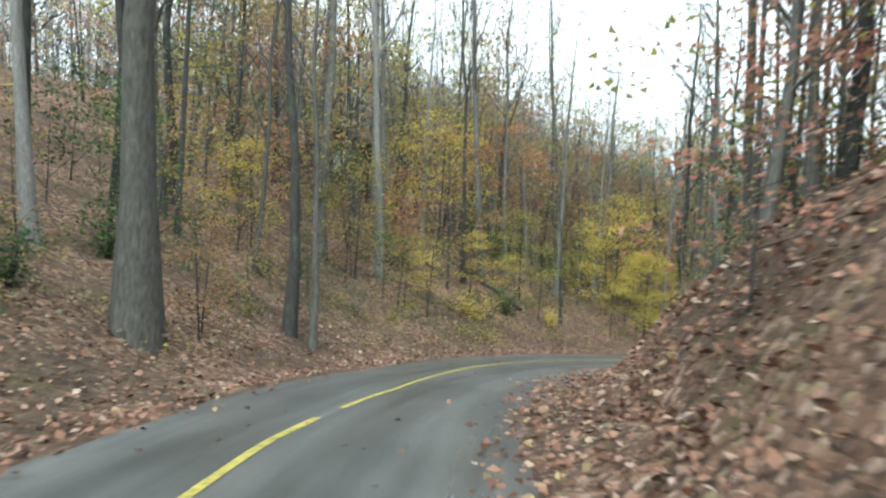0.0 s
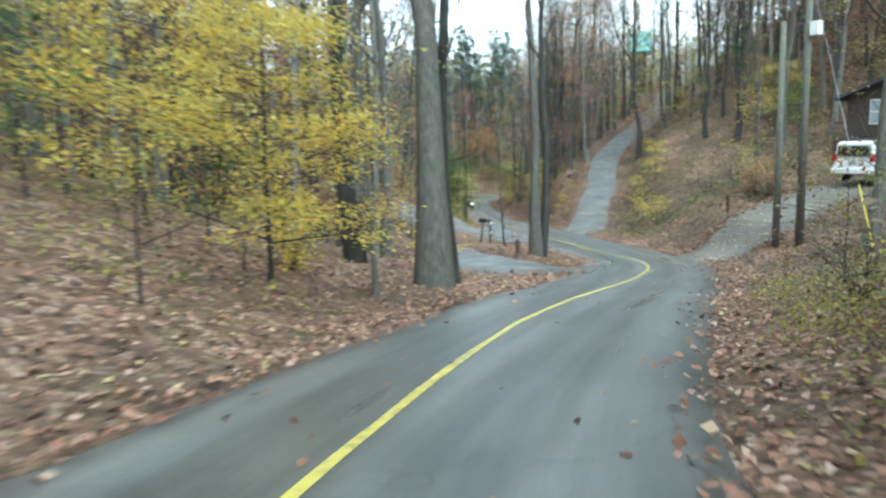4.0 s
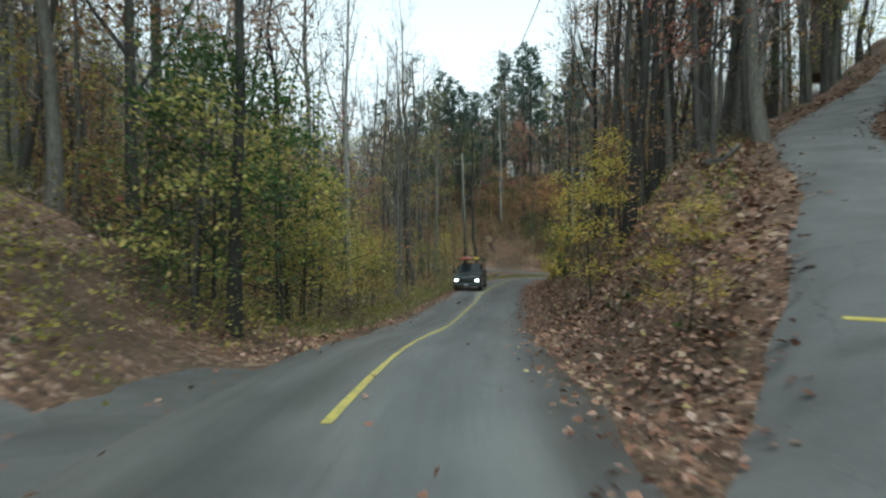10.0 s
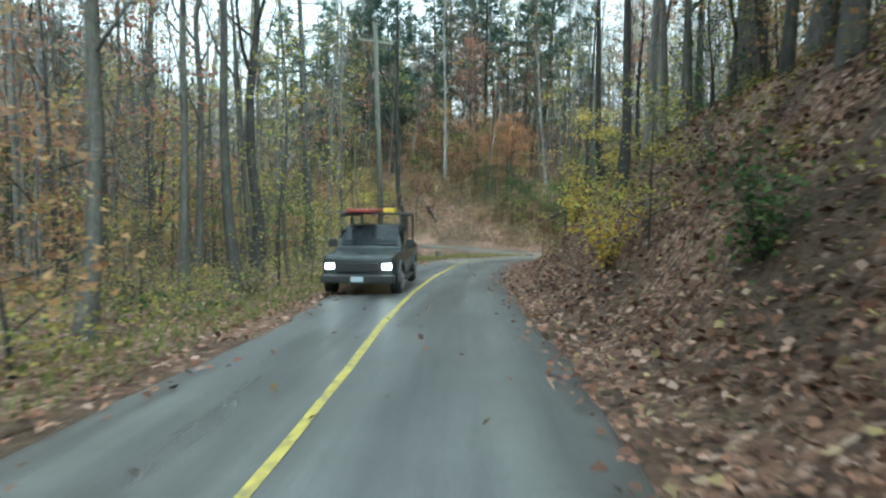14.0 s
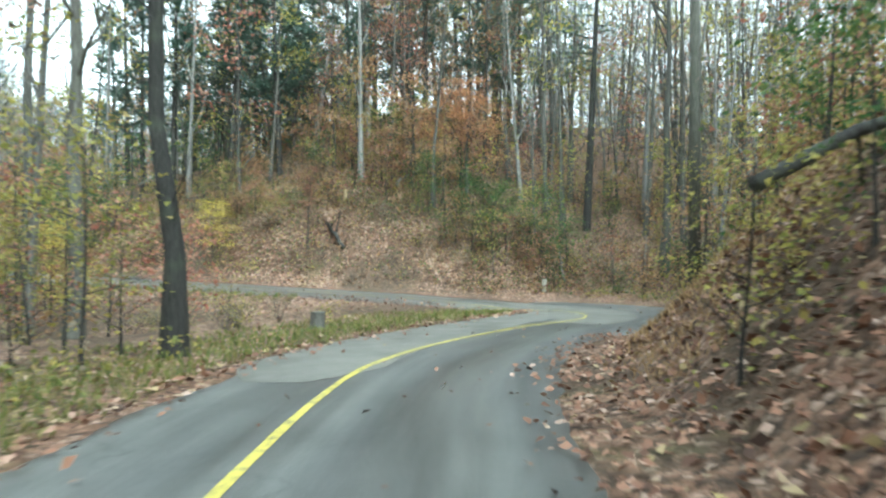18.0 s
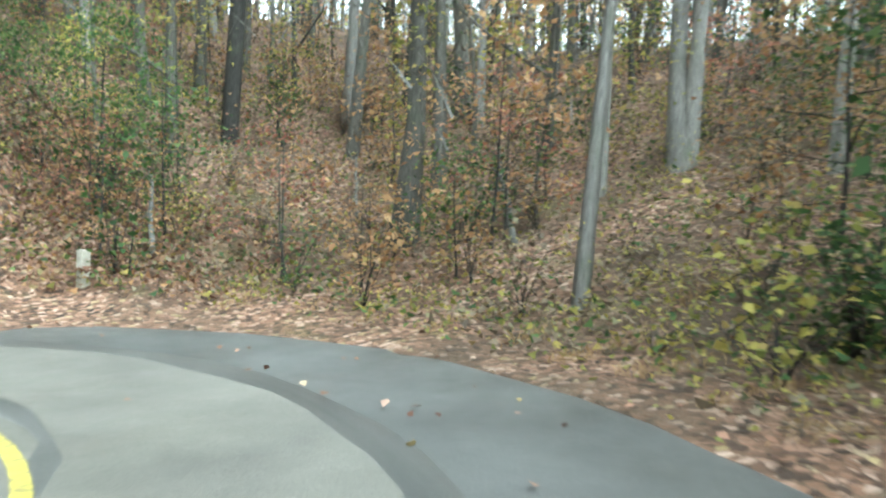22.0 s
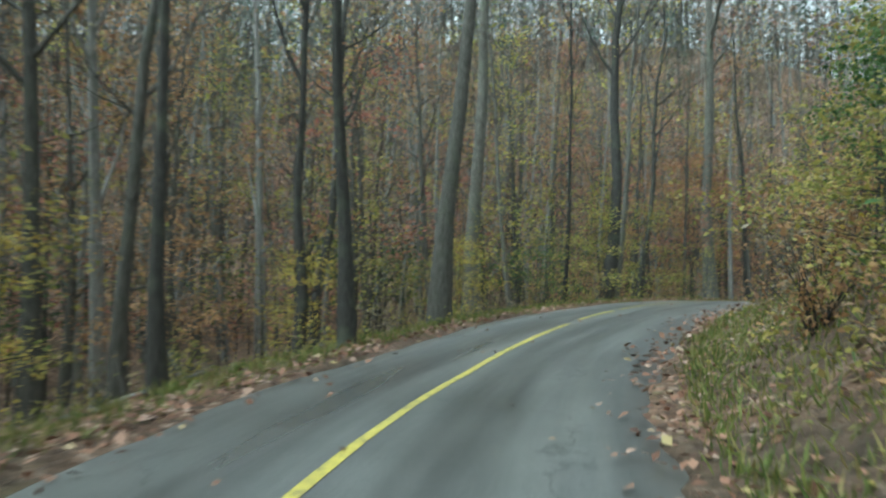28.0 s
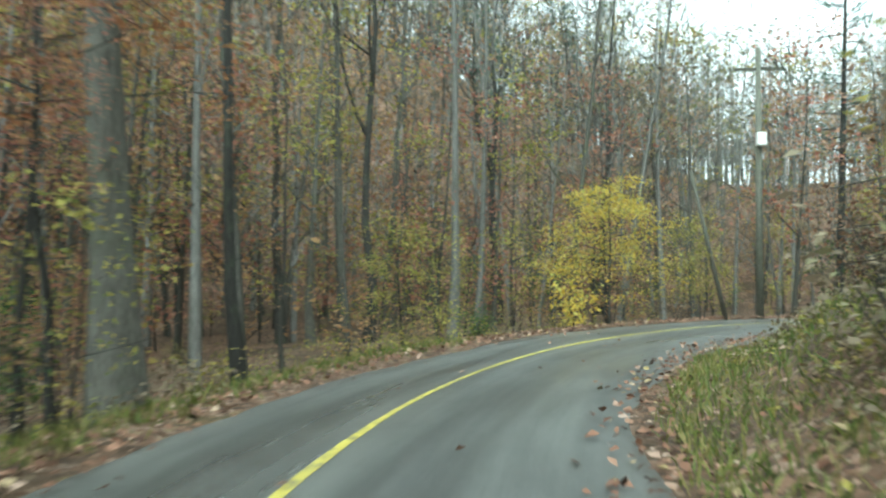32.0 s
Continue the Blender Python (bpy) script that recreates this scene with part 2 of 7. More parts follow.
def road_paint():
    """Yellow road paint, worn through to the asphalt in places."""
    m, n, l, b = material("yellow_road_paint", 0.5)
    v = coords(n, l)
    wear = noise_tex(n, l, v, 7, 6, 0.7)
    big = noise_tex(n, l, v, 0.4, 3)
    col = ramp(n, l, wear, [(0.34, (0.14, 0.13, 0.09)), (0.5, (0.46, 0.38, 0.07)), (0.75, (0.60, 0.51, 0.12))])
    l.new(mix(n, l, ramp(n, l, big, [(0.45, (0, 0, 0)), (0.75, (0.35, 0.35, 0.35))]), col, (0.3, 0.28, 0.12)), b.inputs["Base Color"])
    bump(n, l, b, noise_tex(n, l, v, 60), 0.3, 0.004)
    return m


def bark(name, dark, light):
    m, n, l, b = material(name, 0.85, 0, 0.25)
    v = coords(n, l, (1, 1, 0.18))
    f = noise_tex(n, l, v, 22, 5, 0.65)
    info = n.new("ShaderNodeObjectInfo")
    col = ramp(n, l, f, [(0.3, dark), (0.55, tuple((a + c) / 2 for a, c in zip(dark, light))), (0.75, light)])
    moss = noise_tex(n, l, coords(n, l), 1.3, 4)
    col = mix(n, l, ramp(n, l, moss, [(0.52, (0, 0, 0)), (0.68, (0.5, 0.5, 0.5))]), col, (0.10, 0.115, 0.075))
    hsv = n.new("ShaderNodeHueSaturation")
    mr = n.new("ShaderNodeMapRange")
    mr.inputs[3].default_value, mr.inputs[4].default_value = 0.65, 1.35
    l.new(info.outputs["Random"], mr.inputs[0])
    l.new(mr.outputs[0], hsv.inputs["Value"])
    l.new(col, hsv.inputs["Color"])
    l.new(hsv.outputs["Color"], b.inputs["Base Color"])
    bump(n, l, b, f, 0.8, 0.03)
    return m


def foliage(name, stops, through=0.5):
    """Leaves: each leaf takes its own tone of the given range, each plant its own brightness."""
    m, n, l, b = material(name, 0.6, 0, 0.3)
    geo, info = n.new("ShaderNodeNewGeometry"), n.new("ShaderNodeObjectInfo")
    col = ramp(n, l, geo.outputs["Random Per Island"], stops)
    hsv = n.new("ShaderNodeHueSaturation")
    mr = n.new("ShaderNodeMapRange")
    mr.inputs[3].default_value, mr.inputs[4].default_value = 0.75, 1.2
    l.new(info.outputs["Random"], mr.inputs[0])
    l.new(mr.outputs[0], hsv.inputs["Value"])
    l.new(col, hsv.inputs["Color"])
    l.new(hsv.outputs["Color"], b.inputs["Base Color"])
    tr = n.new("ShaderNodeBsdfTranslucent")
    l.new(hsv.outputs["Color"], tr.inputs["Color"])
    mx = n.new("ShaderNodeMixShader")
    mx.inputs[0].default_value = through
    l.new(b.outputs[0], mx.inputs[1])
    l.new(tr.outputs[0], mx.inputs[2])
    l.new(mx.outputs[0], n["Material Output"].inputs["Surface"])
    return m


GROUND = leaf_litter_ground()
ROAD = road_asphalt("damp_asphalt", (0.104, 0.104, 0.1))
APRON = asphalt("dark_apron_asphalt", (0.10, 0.10, 0.096), 0.42)
DRIVE = asphalt("old_drive_asphalt", (0.128, 0.126, 0.12), 0.55, 0.35)
PATCH = asphalt("pale_asphalt_patch", (0.142, 0.134, 0.116), 0.6)
DIRT = asphalt("packed_sandy_dirt", (0.16, 0.117, 0.078), 0.95, 0.15)
GRAVEL = asphalt("dark_gravel", (0.15, 0.14, 0.122), 0.95, 0.15)
PAINT = road_paint()
BARK = bark("grey_brown_bark", (0.048, 0.045, 0.038), (0.175, 0.166, 0.143))
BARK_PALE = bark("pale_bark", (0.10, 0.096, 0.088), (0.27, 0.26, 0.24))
BARK_DARK = bark("dark_wet_bark", (0.022, 0.021, 0.019), (0.078, 0.073, 0.065))
POLEWOOD = bark("weathered_pole_wood", (0.068, 0.066, 0.054), (0.19, 0.185, 0.15))
YELLOW = foliage("yellow_leaves", [(0, (0.50, 0.33, 0.05)), (0.35, (0.70, 0.51, 0.09)), (0.7, (0.64, 0.54, 0.14)), (1, (0.42, 0.44, 0.12))], 0.55)
YGREEN = foliage("yellow_green_leaves", [(0, (0.16, 0.18, 0.05)), (0.4, (0.31, 0.30, 0.08)), (0.75, (0.47, 0.39, 0.10)), (1, (0.27, 0.19, 0.09))])
ORANGE = foliage("orange_brown_leaves", [(0, (0.21, 0.115, 0.065)), (0.4, (0.38, 0.21, 0.10)), (0.75, (0.47, 0.30, 0.14)), (1, (0.31, 0.21, 0.14))])
RED = foliage("russet_red_leaves", [(0, (0.25, 0.10, 0.075)), (0.5, (0.40, 0.17, 0.12)), (1, (0.43, 0.26, 0.17))])
RUSSET = foliage("russet_brambles", [(0, (0.09, 0.045, 0.03)), (0.5, (0.19, 0.10, 0.06)), (0.85, (0.26, 0.16, 0.09)), (1, (0.17, 0.16, 0.06))], 0.3)
MAUVE = foliage("faded_brown_leaves", [(0, (0.20, 0.14, 0.115)), (0.5, (0.34, 0.25, 0.205)), (1, (0.42, 0.32, 0.24))], 0.55)
# reflections on wet leaves, put into pale tan tones
SHEEN_LEAF = foliage("sheen_pale_leaves", [(0, (0.20, 0.13, 0.08)), (0.4, (0.36, 0.28, 0.19)), (0.8, (0.52, 0.45, 0.34)), (1, (0.55, 0.44, 0.16))], 0.2)
CORAL = foliage("coral_leaves", [(0, (0.28, 0.12, 0.06)), (0.5, (0.46, 0.22, 0.11)), (1, (0.50, 0.30, 0.13))])
GREEN = foliage("green_leaves", [(0, (0.03, 0.06, 0.02)), (0.6, (0.07, 0.13, 0.04)), (1, (0.14, 0.19, 0.06))])
# needles lifted towards pale blue-green: distance haze put into the colour
NEEDLES = foliage("hazy_pine_needles", [(0, (0.055, 0.09, 0.068)), (1, (0.12, 0.17, 0.125))], 0.35)
BRUSH = foliage("dry_brush", [(0, (0.11, 0.085, 0.06)), (0.4, (0.21, 0.165, 0.11)), (0.8, (0.30, 0.24, 0.165)), (1, (0.22, 0.22, 0.11))], 0.3)
GRASS = foliage("verge_grass", [(0, (0.06, 0.09, 0.02)), (0.6, (0.15, 0.17, 0.04)), (1, (0.25, 0.20, 0.08))], 0.25)
TAWNY = foliage("tawny_dry_grass", [(0, (0.17, 0.105, 0.05)), (0.5, (0.30, 0.19, 0.09)), (1, (0.40, 0.28, 0.14))], 0.3)
# palest tan: pale leaves, with wet gloss put into the colour
FALLEN = foliage("fallen_leaves", [(0, (0.05, 0.028, 0.02)), (0.25, (0.14, 0.068, 0.042)), (0.5, (0.25, 0.125, 0.078)), (0.75, (0.34, 0.19, 0.125)), (0.9, (0.46, 0.33, 0.265)),
                                   (0.97, (0.40, 0.31, 0.13)), (1, (0.10, 0.06, 0.042))], 0.1)

# ---- mesh helpers ----


def mesh_np(name, verts, quads=None, tris=None, smooth=False):
    me = bpy.data.meshes.new(name)
    verts = np.asarray(verts, np.float32)
    parts = [np.asarray(f, np.int32) for f in (quads, tris) if f is not None and len(f)]
    loops = np.concatenate([p.ravel() for p in parts])
    sizes = np.concatenate([np.full(len(p), p.shape[1], np.int32) for p in parts])
    me.vertices.add(len(verts))
    me.vertices.foreach_set("co", verts.ravel())
    me.loops.add(len(loops))
    me.loops.foreach_set("vertex_index", loops)
    me.polygons.add(len(sizes))
    me.polygons.foreach_set("loop_start", np.r_[0, np.cumsum(sizes)[:-1]].astype(np.int32))
    if smooth:
        me.polygons.foreach_set("use_smooth", np.ones(len(sizes), bool))
    me.update(calc_edges=True)
    return me


def with_mat(me, *mats):
    for m in mats:
        me.materials.append(m)
    return me


def part(name, bm, mat, parent, label=""):
    """Links a bmesh as one mesh object under a thing or under a part."""
    me = bpy.data.meshes.new(name)
    bm.to_mesh(me)
    bm.free()
    me.materials.append(mat)
    ob = new(name, me)
    ob.parent = parent
    return tagged(ob, label) if label else ob


def box_bm(x0, x1, y0, y1, z0, z1, bevel=0.0, seg=2):
    bm = bmesh.new()
    bmesh.ops.create_cube(bm, size=1)
    for v in bm.verts:
        v.co = Vector(((x0 + x1) / 2 + v.co.x * (x1 - x0), (y0 + y1) / 2 + v.co.y * (y1 - y0), (z0 + z1) / 2 + v.co.z * (z1 - z0)))
    if bevel:
        bmesh.ops.bevel(bm, geom=bm.edges[:], offset=bevel, segments=seg, affect="EDGES", profile=0.6)
    return bm


def rod_bm(a, b, r0, r1, sides=10):
    bm = bmesh.new()
    a, b = Vector(a), Vector(b)
    turn = (b - a).to_track_quat("Z", "Y").to_matrix().to_4x4()
    bmesh.ops.create_cone(bm, cap_ends=True, segments=sides, radius1=r0, radius2=r1, depth=(b - a).length,
                          matrix=Matrix.Translation((a + b) / 2) @ turn)
    for f in bm.faces:
        f.smooth = len(f.verts) == 4
    return bm


def prism_bm(outline, y0, y1, bevel=0.0):
    """An outline in x and z, drawn out from y0 to y1."""
    bm = bmesh.new()
    a = [bm.verts.new((x, y0, z)) for x, z in outline]
    b = [bm.verts.new((x, y1, z)) for x, z in outline]
    k = len(outline)
    bm.faces.new(a[::-1])
    bm.faces.new(b)
    for i in range(k):
        bm.faces.new((a[i], a[(i + 1) % k], b[(i + 1) % k], b[i]))
    bmesh.ops.recalc_face_normals(bm, faces=bm.faces[:])
    if bevel:
        bmesh.ops.bevel(bm, geom=bm.edges[:], offset=bevel, segments=2, affect="EDGES", profile=0.6)
    return bm


# ---- the plan: road line, banks, drives ----
# The road's yellow line, from the start of the shot to beyond its end.
ALIGN = [
    (-2.1, 0.1, -0.15), (-1.4, 9.9, -1.19), (0.7, 17.8, -2.32), (4.2, 25.0, -3.48),
    (9.1, 30.7, -4.55), (15.4, 35.65, -5.53), (22.5, 40.6, -6.64), (28.3, 45.6, -7.56),
    (32.7, 52.3, -8.32), (37.3, 62.0, -8.99), (42.7, 72.8, -9.69), (48.4, 82.85, -10.70),
    (54.3, 92.7, -11.22), (60.3, 102.65, -11.66), (66.1, 111.3, -12.09), (71.3, 117.8, -12.35),
    (77.1, 122.1, -12.64), (82.6, 125.2, -12.88), (85.1, 128.1, -13.09), (84.9, 131.3, -13.16),
    (81.9, 134.5, -12.86), (75.3, 139.5, -12.39), (69.5, 145.1, -12.09), (65.2, 151.5, -11.83),
    (62.2, 159.0, -11.49), (60.5, 167.1, -11.32), (60.4, 174.8, -11.45), (62.2, 182.0, -11.65),
    (65.6, 188.2, -11.85), (70.4, 193.5, -12.05), (76.6, 197.5, -12.25), (83.9, 199.9, -12.40),
]
LEFT_W, RIGHT_W = 2.2, 2.9


def spline(points, step=0.5):
    """A smooth line through the points, sampled about every step metres."""
    p = np.array(points, float)
    p = np.r_[[2 * p[0] - p[1]], p, [2 * p[-1] - p[-2]]]
    out = []
    for i in range(1, len(p) - 2):
        k = max(2, int(np.linalg.norm(p[i + 1] - p[i]) / step))
        u = np.linspace(0, 1, k, endpoint=False)[:, None]
        out.append(0.5 * (2 * p[i] + (p[i + 1] - p[i - 1]) * u + (2 * p[i - 1] - 5 * p[i] + 4 * p[i + 1] - p[i + 2]) * u**2
                          + (3 * p[i] - p[i - 1] - 3 * p[i + 1] + p[i + 2]) * u**3))
    return np.r_[np.concatenate(out), [p[-2]]]


def frames_of(line):
    ahead = np.gradient(line[:, :2], axis=0)
    ahead /= np.linalg.norm(ahead, axis=1)[:, None]
    return ahead, np.c_[ahead[:, 1], -ahead[:, 0]]


ROADLINE = spline([(-3.6, -40.0, 2.5), (-2.6, -20.0, 1.4)] + ALIGN)
AHEAD, RIGHT = frames_of(ROADLINE)
RUN = np.r_[0, np.cumsum(np.linalg.norm(np.diff(ROADLINE[:, :2], axis=0), axis=1))]
RUN -= RUN[np.argmin(np.linalg.norm(ROADLINE[:, :2] - np.array(ALIGN[0][:2]), axis=1))]

# Banks beside the road: run along it, height of the cut, its width, slope beyond.
RIGHT_BANK = np.array([(-40, 2.6, 3.0, 0.35), (0, 3.2, 2.8, 0.42), (14, 2.4, 2.7, 0.38), (22, 1.7, 2.4, 0.32), (29, 1.0, 2.2, 0.25), (40, 0.8, 2.0, 0.2), (50, 0.4, 2.5, 0.2),
                       (58, 0.7, 3.0, 0.3), (66, 2.6, 4.5, 0.4), (74, 0.8, 3.5, 0.35), (81, 1.8, 3.0, 0.4), (87, 3.4, 3.4, 0.5), (125, 3.9, 3.6, 0.55),
                       (138, 3.3, 3.6, 0.5), (143, 2.8, 3.2, 0.45), (146, 2.1, 2.6, 0.42), (149, 1.5, 2.2, 0.4), (151.8, 1.0, 2.0, 0.35), (154.5, 0.3, 2.6, 0.35), (158, 0.2, 3.5, 0.42), (161.5, 0.4, 4.5, 0.42), (164, 1.2, 4.2, 0.45), (166.5, 2.8, 3.6, 0.5),
                       (169, 3.8, 3.4, 0.5), (182, 2.8, 3.2, 0.35)])
RIGHT_BANK = np.r_[RIGHT_BANK, [(196, 1.8, 3.0, 0.3), (205, 2.2, 3.2, 0.35), (216, 2.1, 3.2, 0.35), (228, 1.3, 3.0, 0.25), (252, 1.0, 3.0, 0.2)]]
LEFT_BANK = np.array([(-40, 0.5, 2.0, 0.38), (14, 0.5, 2.0, 0.4), (30, 0.6, 2.0, 0.42), (38, 0.5, 2.0, 0.36), (45, 0.1, 2.0, 0.25), (52, 0.0, 2.0, 0.08),
                      (68, 0.1, 2.0, 0.15), (80, 0.05, 2.5, 0.15), (86, 0.2, 3.0, 0.18), (90, 1.0, 3.0, 0.22), (95, 0.2, 2.0, 0.02), (110, -0.3, 3.0, 0.02), (145, -0.2, 3.0, 0.0),
                      (157, -0.1, 3.0, 0.0), (166, -0.2, 2.0, -0.05), (176, -0.6, 2.0, -0.15), (196, -0.8, 2.5, -0.18), (210, -0.6, 2.0, -0.1), (252, -0.4, 2.0, -0.05)])
# Run along the road; how far the slopes climb right and left of it; height of the hills beyond, right and left.
CREST = np.array([(-40, 34, 26, 8, 6), (40, 34, 26, 8, 6), (62, 40, 24, 16, 18), (100, 40, 24, 16, 26), (140, 34, 24, 12, 28), (150, 22, 24, 4, 30), (175, 22, 24, 4, 36), (185, 26, 24, 8, 38), (225, 30, 24, 10, 36), (240, 30, 24, 10, 18), (252, 30, 24, 10, 11)])
# Side drives: centre line, half width.
UPHILL = spline([(38.0, 61.0, -8.95), (41.5, 63.3, -8.75), (44.7, 65.4, -8.35), (49.0, 68.4, -7.1), (57.8, 76.2, -4.5), (70.0, 82.2, -1.0), (79.0, 86.4, 2.4),
                 (86.5, 90.2, 4.9), (92.0, 94.5, 6.6), (104.0, 97.0, 7.4)])
LEFTWAY = spline([(38.4, 61.8, -8.95), (36.2, 65.0, -8.78), (34.1, 68.3, -8.35), (32.5, 72.0, -7.45), (31.4, 76.0, -6.35), (30.7, 80.0, -5.7), (30.3, 86.0, -5.6), (30.0, 96.0, -5.9)])
PAD = spline([(24.5, 43.8, -7.05), (23.0, 47.0, -7.1), (23.3, 51.0, -7.3), (24.8, 54.5, -7.6)])
YARD = spline([(31.3, 46.4, -8.0), (32.5, 45.9, -7.62), (33.8, 45.4, -7.1), (37.0, 44.9, -6.1), (40.5, 44.3, -5.33), (44.0, 43.9, -5.08), (47.5, 43.6, -5.0)])
PULLOFF = spline([(82.5, 124.0, -12.85), (87.0, 121.0, -12.75), (93.0, 116.5, -12.4), (100.0, 111.0, -11.8)])
DRIVES = [(UPHILL, 1.45), (LEFTWAY, 2.3), (PAD, 1.8), (YARD, 1.95), (PULLOFF, 1.6)]


def smoothstep(u):
    u = np.clip(u, 0, 1)
    return u * u * (3 - 2 * u)


def nearest(line, xy):
    """Index of the nearest sample of line for each point, and the distance."""
    best, far = np.zeros(len(xy), int), np.full(len(xy), 1e9)
    for i in range(0, len(xy), 20000):
        d = ((xy[i:i + 20000, None] - line[None, :, :2]) ** 2).sum(2)
        best[i:i + 20000] = d.argmin(1)
        far[i:i + 20000] = np.sqrt(d.min(1))
    return best, far


def lumps(xy, size, seed):
    """Cheap smooth noise of about the given size, from -1 to 1."""
    rng = np.random.RandomState(seed)
    out = 0
    for k in range(6):
        a = rng.uniform(0, 2 * np.pi)
        w = 2 * np.pi / (size * rng.uniform(0.7, 1.5))
        out = out + np.sin((xy[:, 0] * np.cos(a) + xy[:, 1] * np.sin(a)) * w + rng.uniform(0, 6.3))
    return out / 3.2


def beside(xy):
    """For points of the plan: run along the road, distance beyond its edge (negative on it), and whether right of it."""
    k, _ = nearest(ROADLINE[::2], xy)
    k = np.minimum(k * 2, len(ROADLINE) - 1)
    off = xy - ROADLINE[k, :2]
    lat = (off * RIGHT[k]).sum(1)
    dist = np.linalg.norm(off, axis=1)
    right = lat >= 0
    return k, RUN[k], dist - np.where(right, RIGHT_W, LEFT_W), right


def bank_height(xy):
    k, run, out, right = beside(xy)
    z = ROADLINE[k, 2].copy()
    for side, table in ((True, RIGHT_BANK), (False, LEFT_BANK)):
        here = right == side
        h, w, s = (np.interp(run[here], table[:, 0], table[:, c]) for c in (1, 2, 3))
        o = np.maximum(out[here] - 0.35, 0)
        crest = np.interp(run[here], CREST[:, 0], CREST[:, 1 if side else 2])
        rise = h * smoothstep(o / w) + s * np.clip(o - w * 0.8, 0, crest) + 0.04 * np.clip(o - crest, 0, 300)
        rise += np.interp(run[here], CREST[:, 0], CREST[:, 3 if side else 4]) * smoothstep((o - 14) / (100 if side else 84))
        z[here] += rise
    z += 30 * np.exp(-((xy[:, 0] - 36) / 56) ** 2 - ((xy[:, 1] - 258) / 46) ** 2) * smoothstep((out - 16) / 44)
    z += (lumps(xy, 55, 11) * 4 + lumps(xy, 24, 12) * 1.5) * smoothstep((out - 26) / 30)
    z += lumps(xy, 9, 3) * 0.28 * smoothstep((out - 2.5) / 6) + lumps(xy, 2.2, 5) * 0.07 * smoothstep((out - 0.5) / 2)
    return z, out


def axis(lo, hi, step, reach):
    core = np.arange(lo, hi, step)
    grow = step * np.cumsum(1.22 ** np.arange(1, 60))
    grow = grow[grow < reach]
    return np.r_[lo - grow[::-1], core, core[-1] + grow]


GX, GY = axis(-32, 122, 0.76, 1800), axis(-30, 225, 0.76, 1800)
XY = np.stack(np.meshgrid(GX, GY), -1).reshape(-1, 2)
GZ, GOUT = bank_height(XY)
shape = (len(GY), len(GX))
soft_w = smoothstep((GOUT - 5.5) / 8).reshape(shape)
grid = GZ.reshape(shape)
for _ in range(40):
    pad = np.pad(grid, 1, mode="edge")
    avg = (pad[:-2, 1:-1] + pad[2:, 1:-1] + pad[1:-1, :-2] + pad[1:-1, 2:]) / 4
    grid = grid + soft_w * (avg - grid)
GZ = grid.ravel()
ON_DRIVE = np.full(len(XY), 1e9)
ROAD_K = beside(XY)[0]
for line, half in DRIVES:
    k, far = nearest(line, XY)
    beyond = far - half
    ON_DRIVE = np.minimum(ON_DRIVE, beyond)
    free = smoothstep((GOUT + 0.1) / 0.9)
    w = (1 - smoothstep((beyond - 0.7) / (7.0 if line is LEFTWAY else 3.2))) * free
    level = ROADLINE[ROAD_K, 2] + (line[k, 2] - ROADLINE[ROAD_K, 2]) * smoothstep(GOUT / 3.0)
    GZ = GZ * (1 - w) + (level - 0.09 - 0.2 * (1 - smoothstep((beyond + 0.75) / 0.6))) * w
GZ = np.where(GOUT < 0.25, np.minimum(GZ, GZ - 0.08 * (1 - smoothstep(GOUT / 0.25))), GZ)
grid = GZ.reshape(shape)


def ground_at(xy):
    """Height of the ground sheet at points of the plan."""
    xy = np.atleast_2d(np.asarray(xy, float))
    i = np.clip(np.searchsorted(GX, xy[:, 0]) - 1, 0, len(GX) - 2)
    j = np.clip(np.searchsorted(GY, xy[:, 1]) - 1, 0, len(GY) - 2)
    u = (xy[:, 0] - GX[i]) / (GX[i + 1] - GX[i])
    v = (xy[:, 1] - GY[j]) / (GY[j + 1] - GY[j])
    return (grid[j, i] * (1 - u) * (1 - v) + grid[j, i + 1] * u * (1 - v) + grid[j + 1, i] * (1 - u) * v + grid[j + 1, i + 1] * u * v)


def zat(x, y):
    return float(ground_at([(x, y)])[0])


def clear_of(xy):
    """Distance beyond the road's edge and beyond the drives' edges."""
    _, _, out, _ = beside(xy)
    dr = np.full(len(xy), 1e9)
    for line, half in DRIVES:
        dr = np.minimum(dr, nearest(line, xy)[1] - half)
    return out, dr


nx, ny = len(GX), len(GY)
a = (np.arange(ny - 1)[:, None] * nx + np.arange(nx - 1)).ravel()
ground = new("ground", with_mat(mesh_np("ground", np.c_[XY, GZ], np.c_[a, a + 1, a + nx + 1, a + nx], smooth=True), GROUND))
tagged(ground, "forest floor covered in brown fallen leaves", "ground", kind="structure")


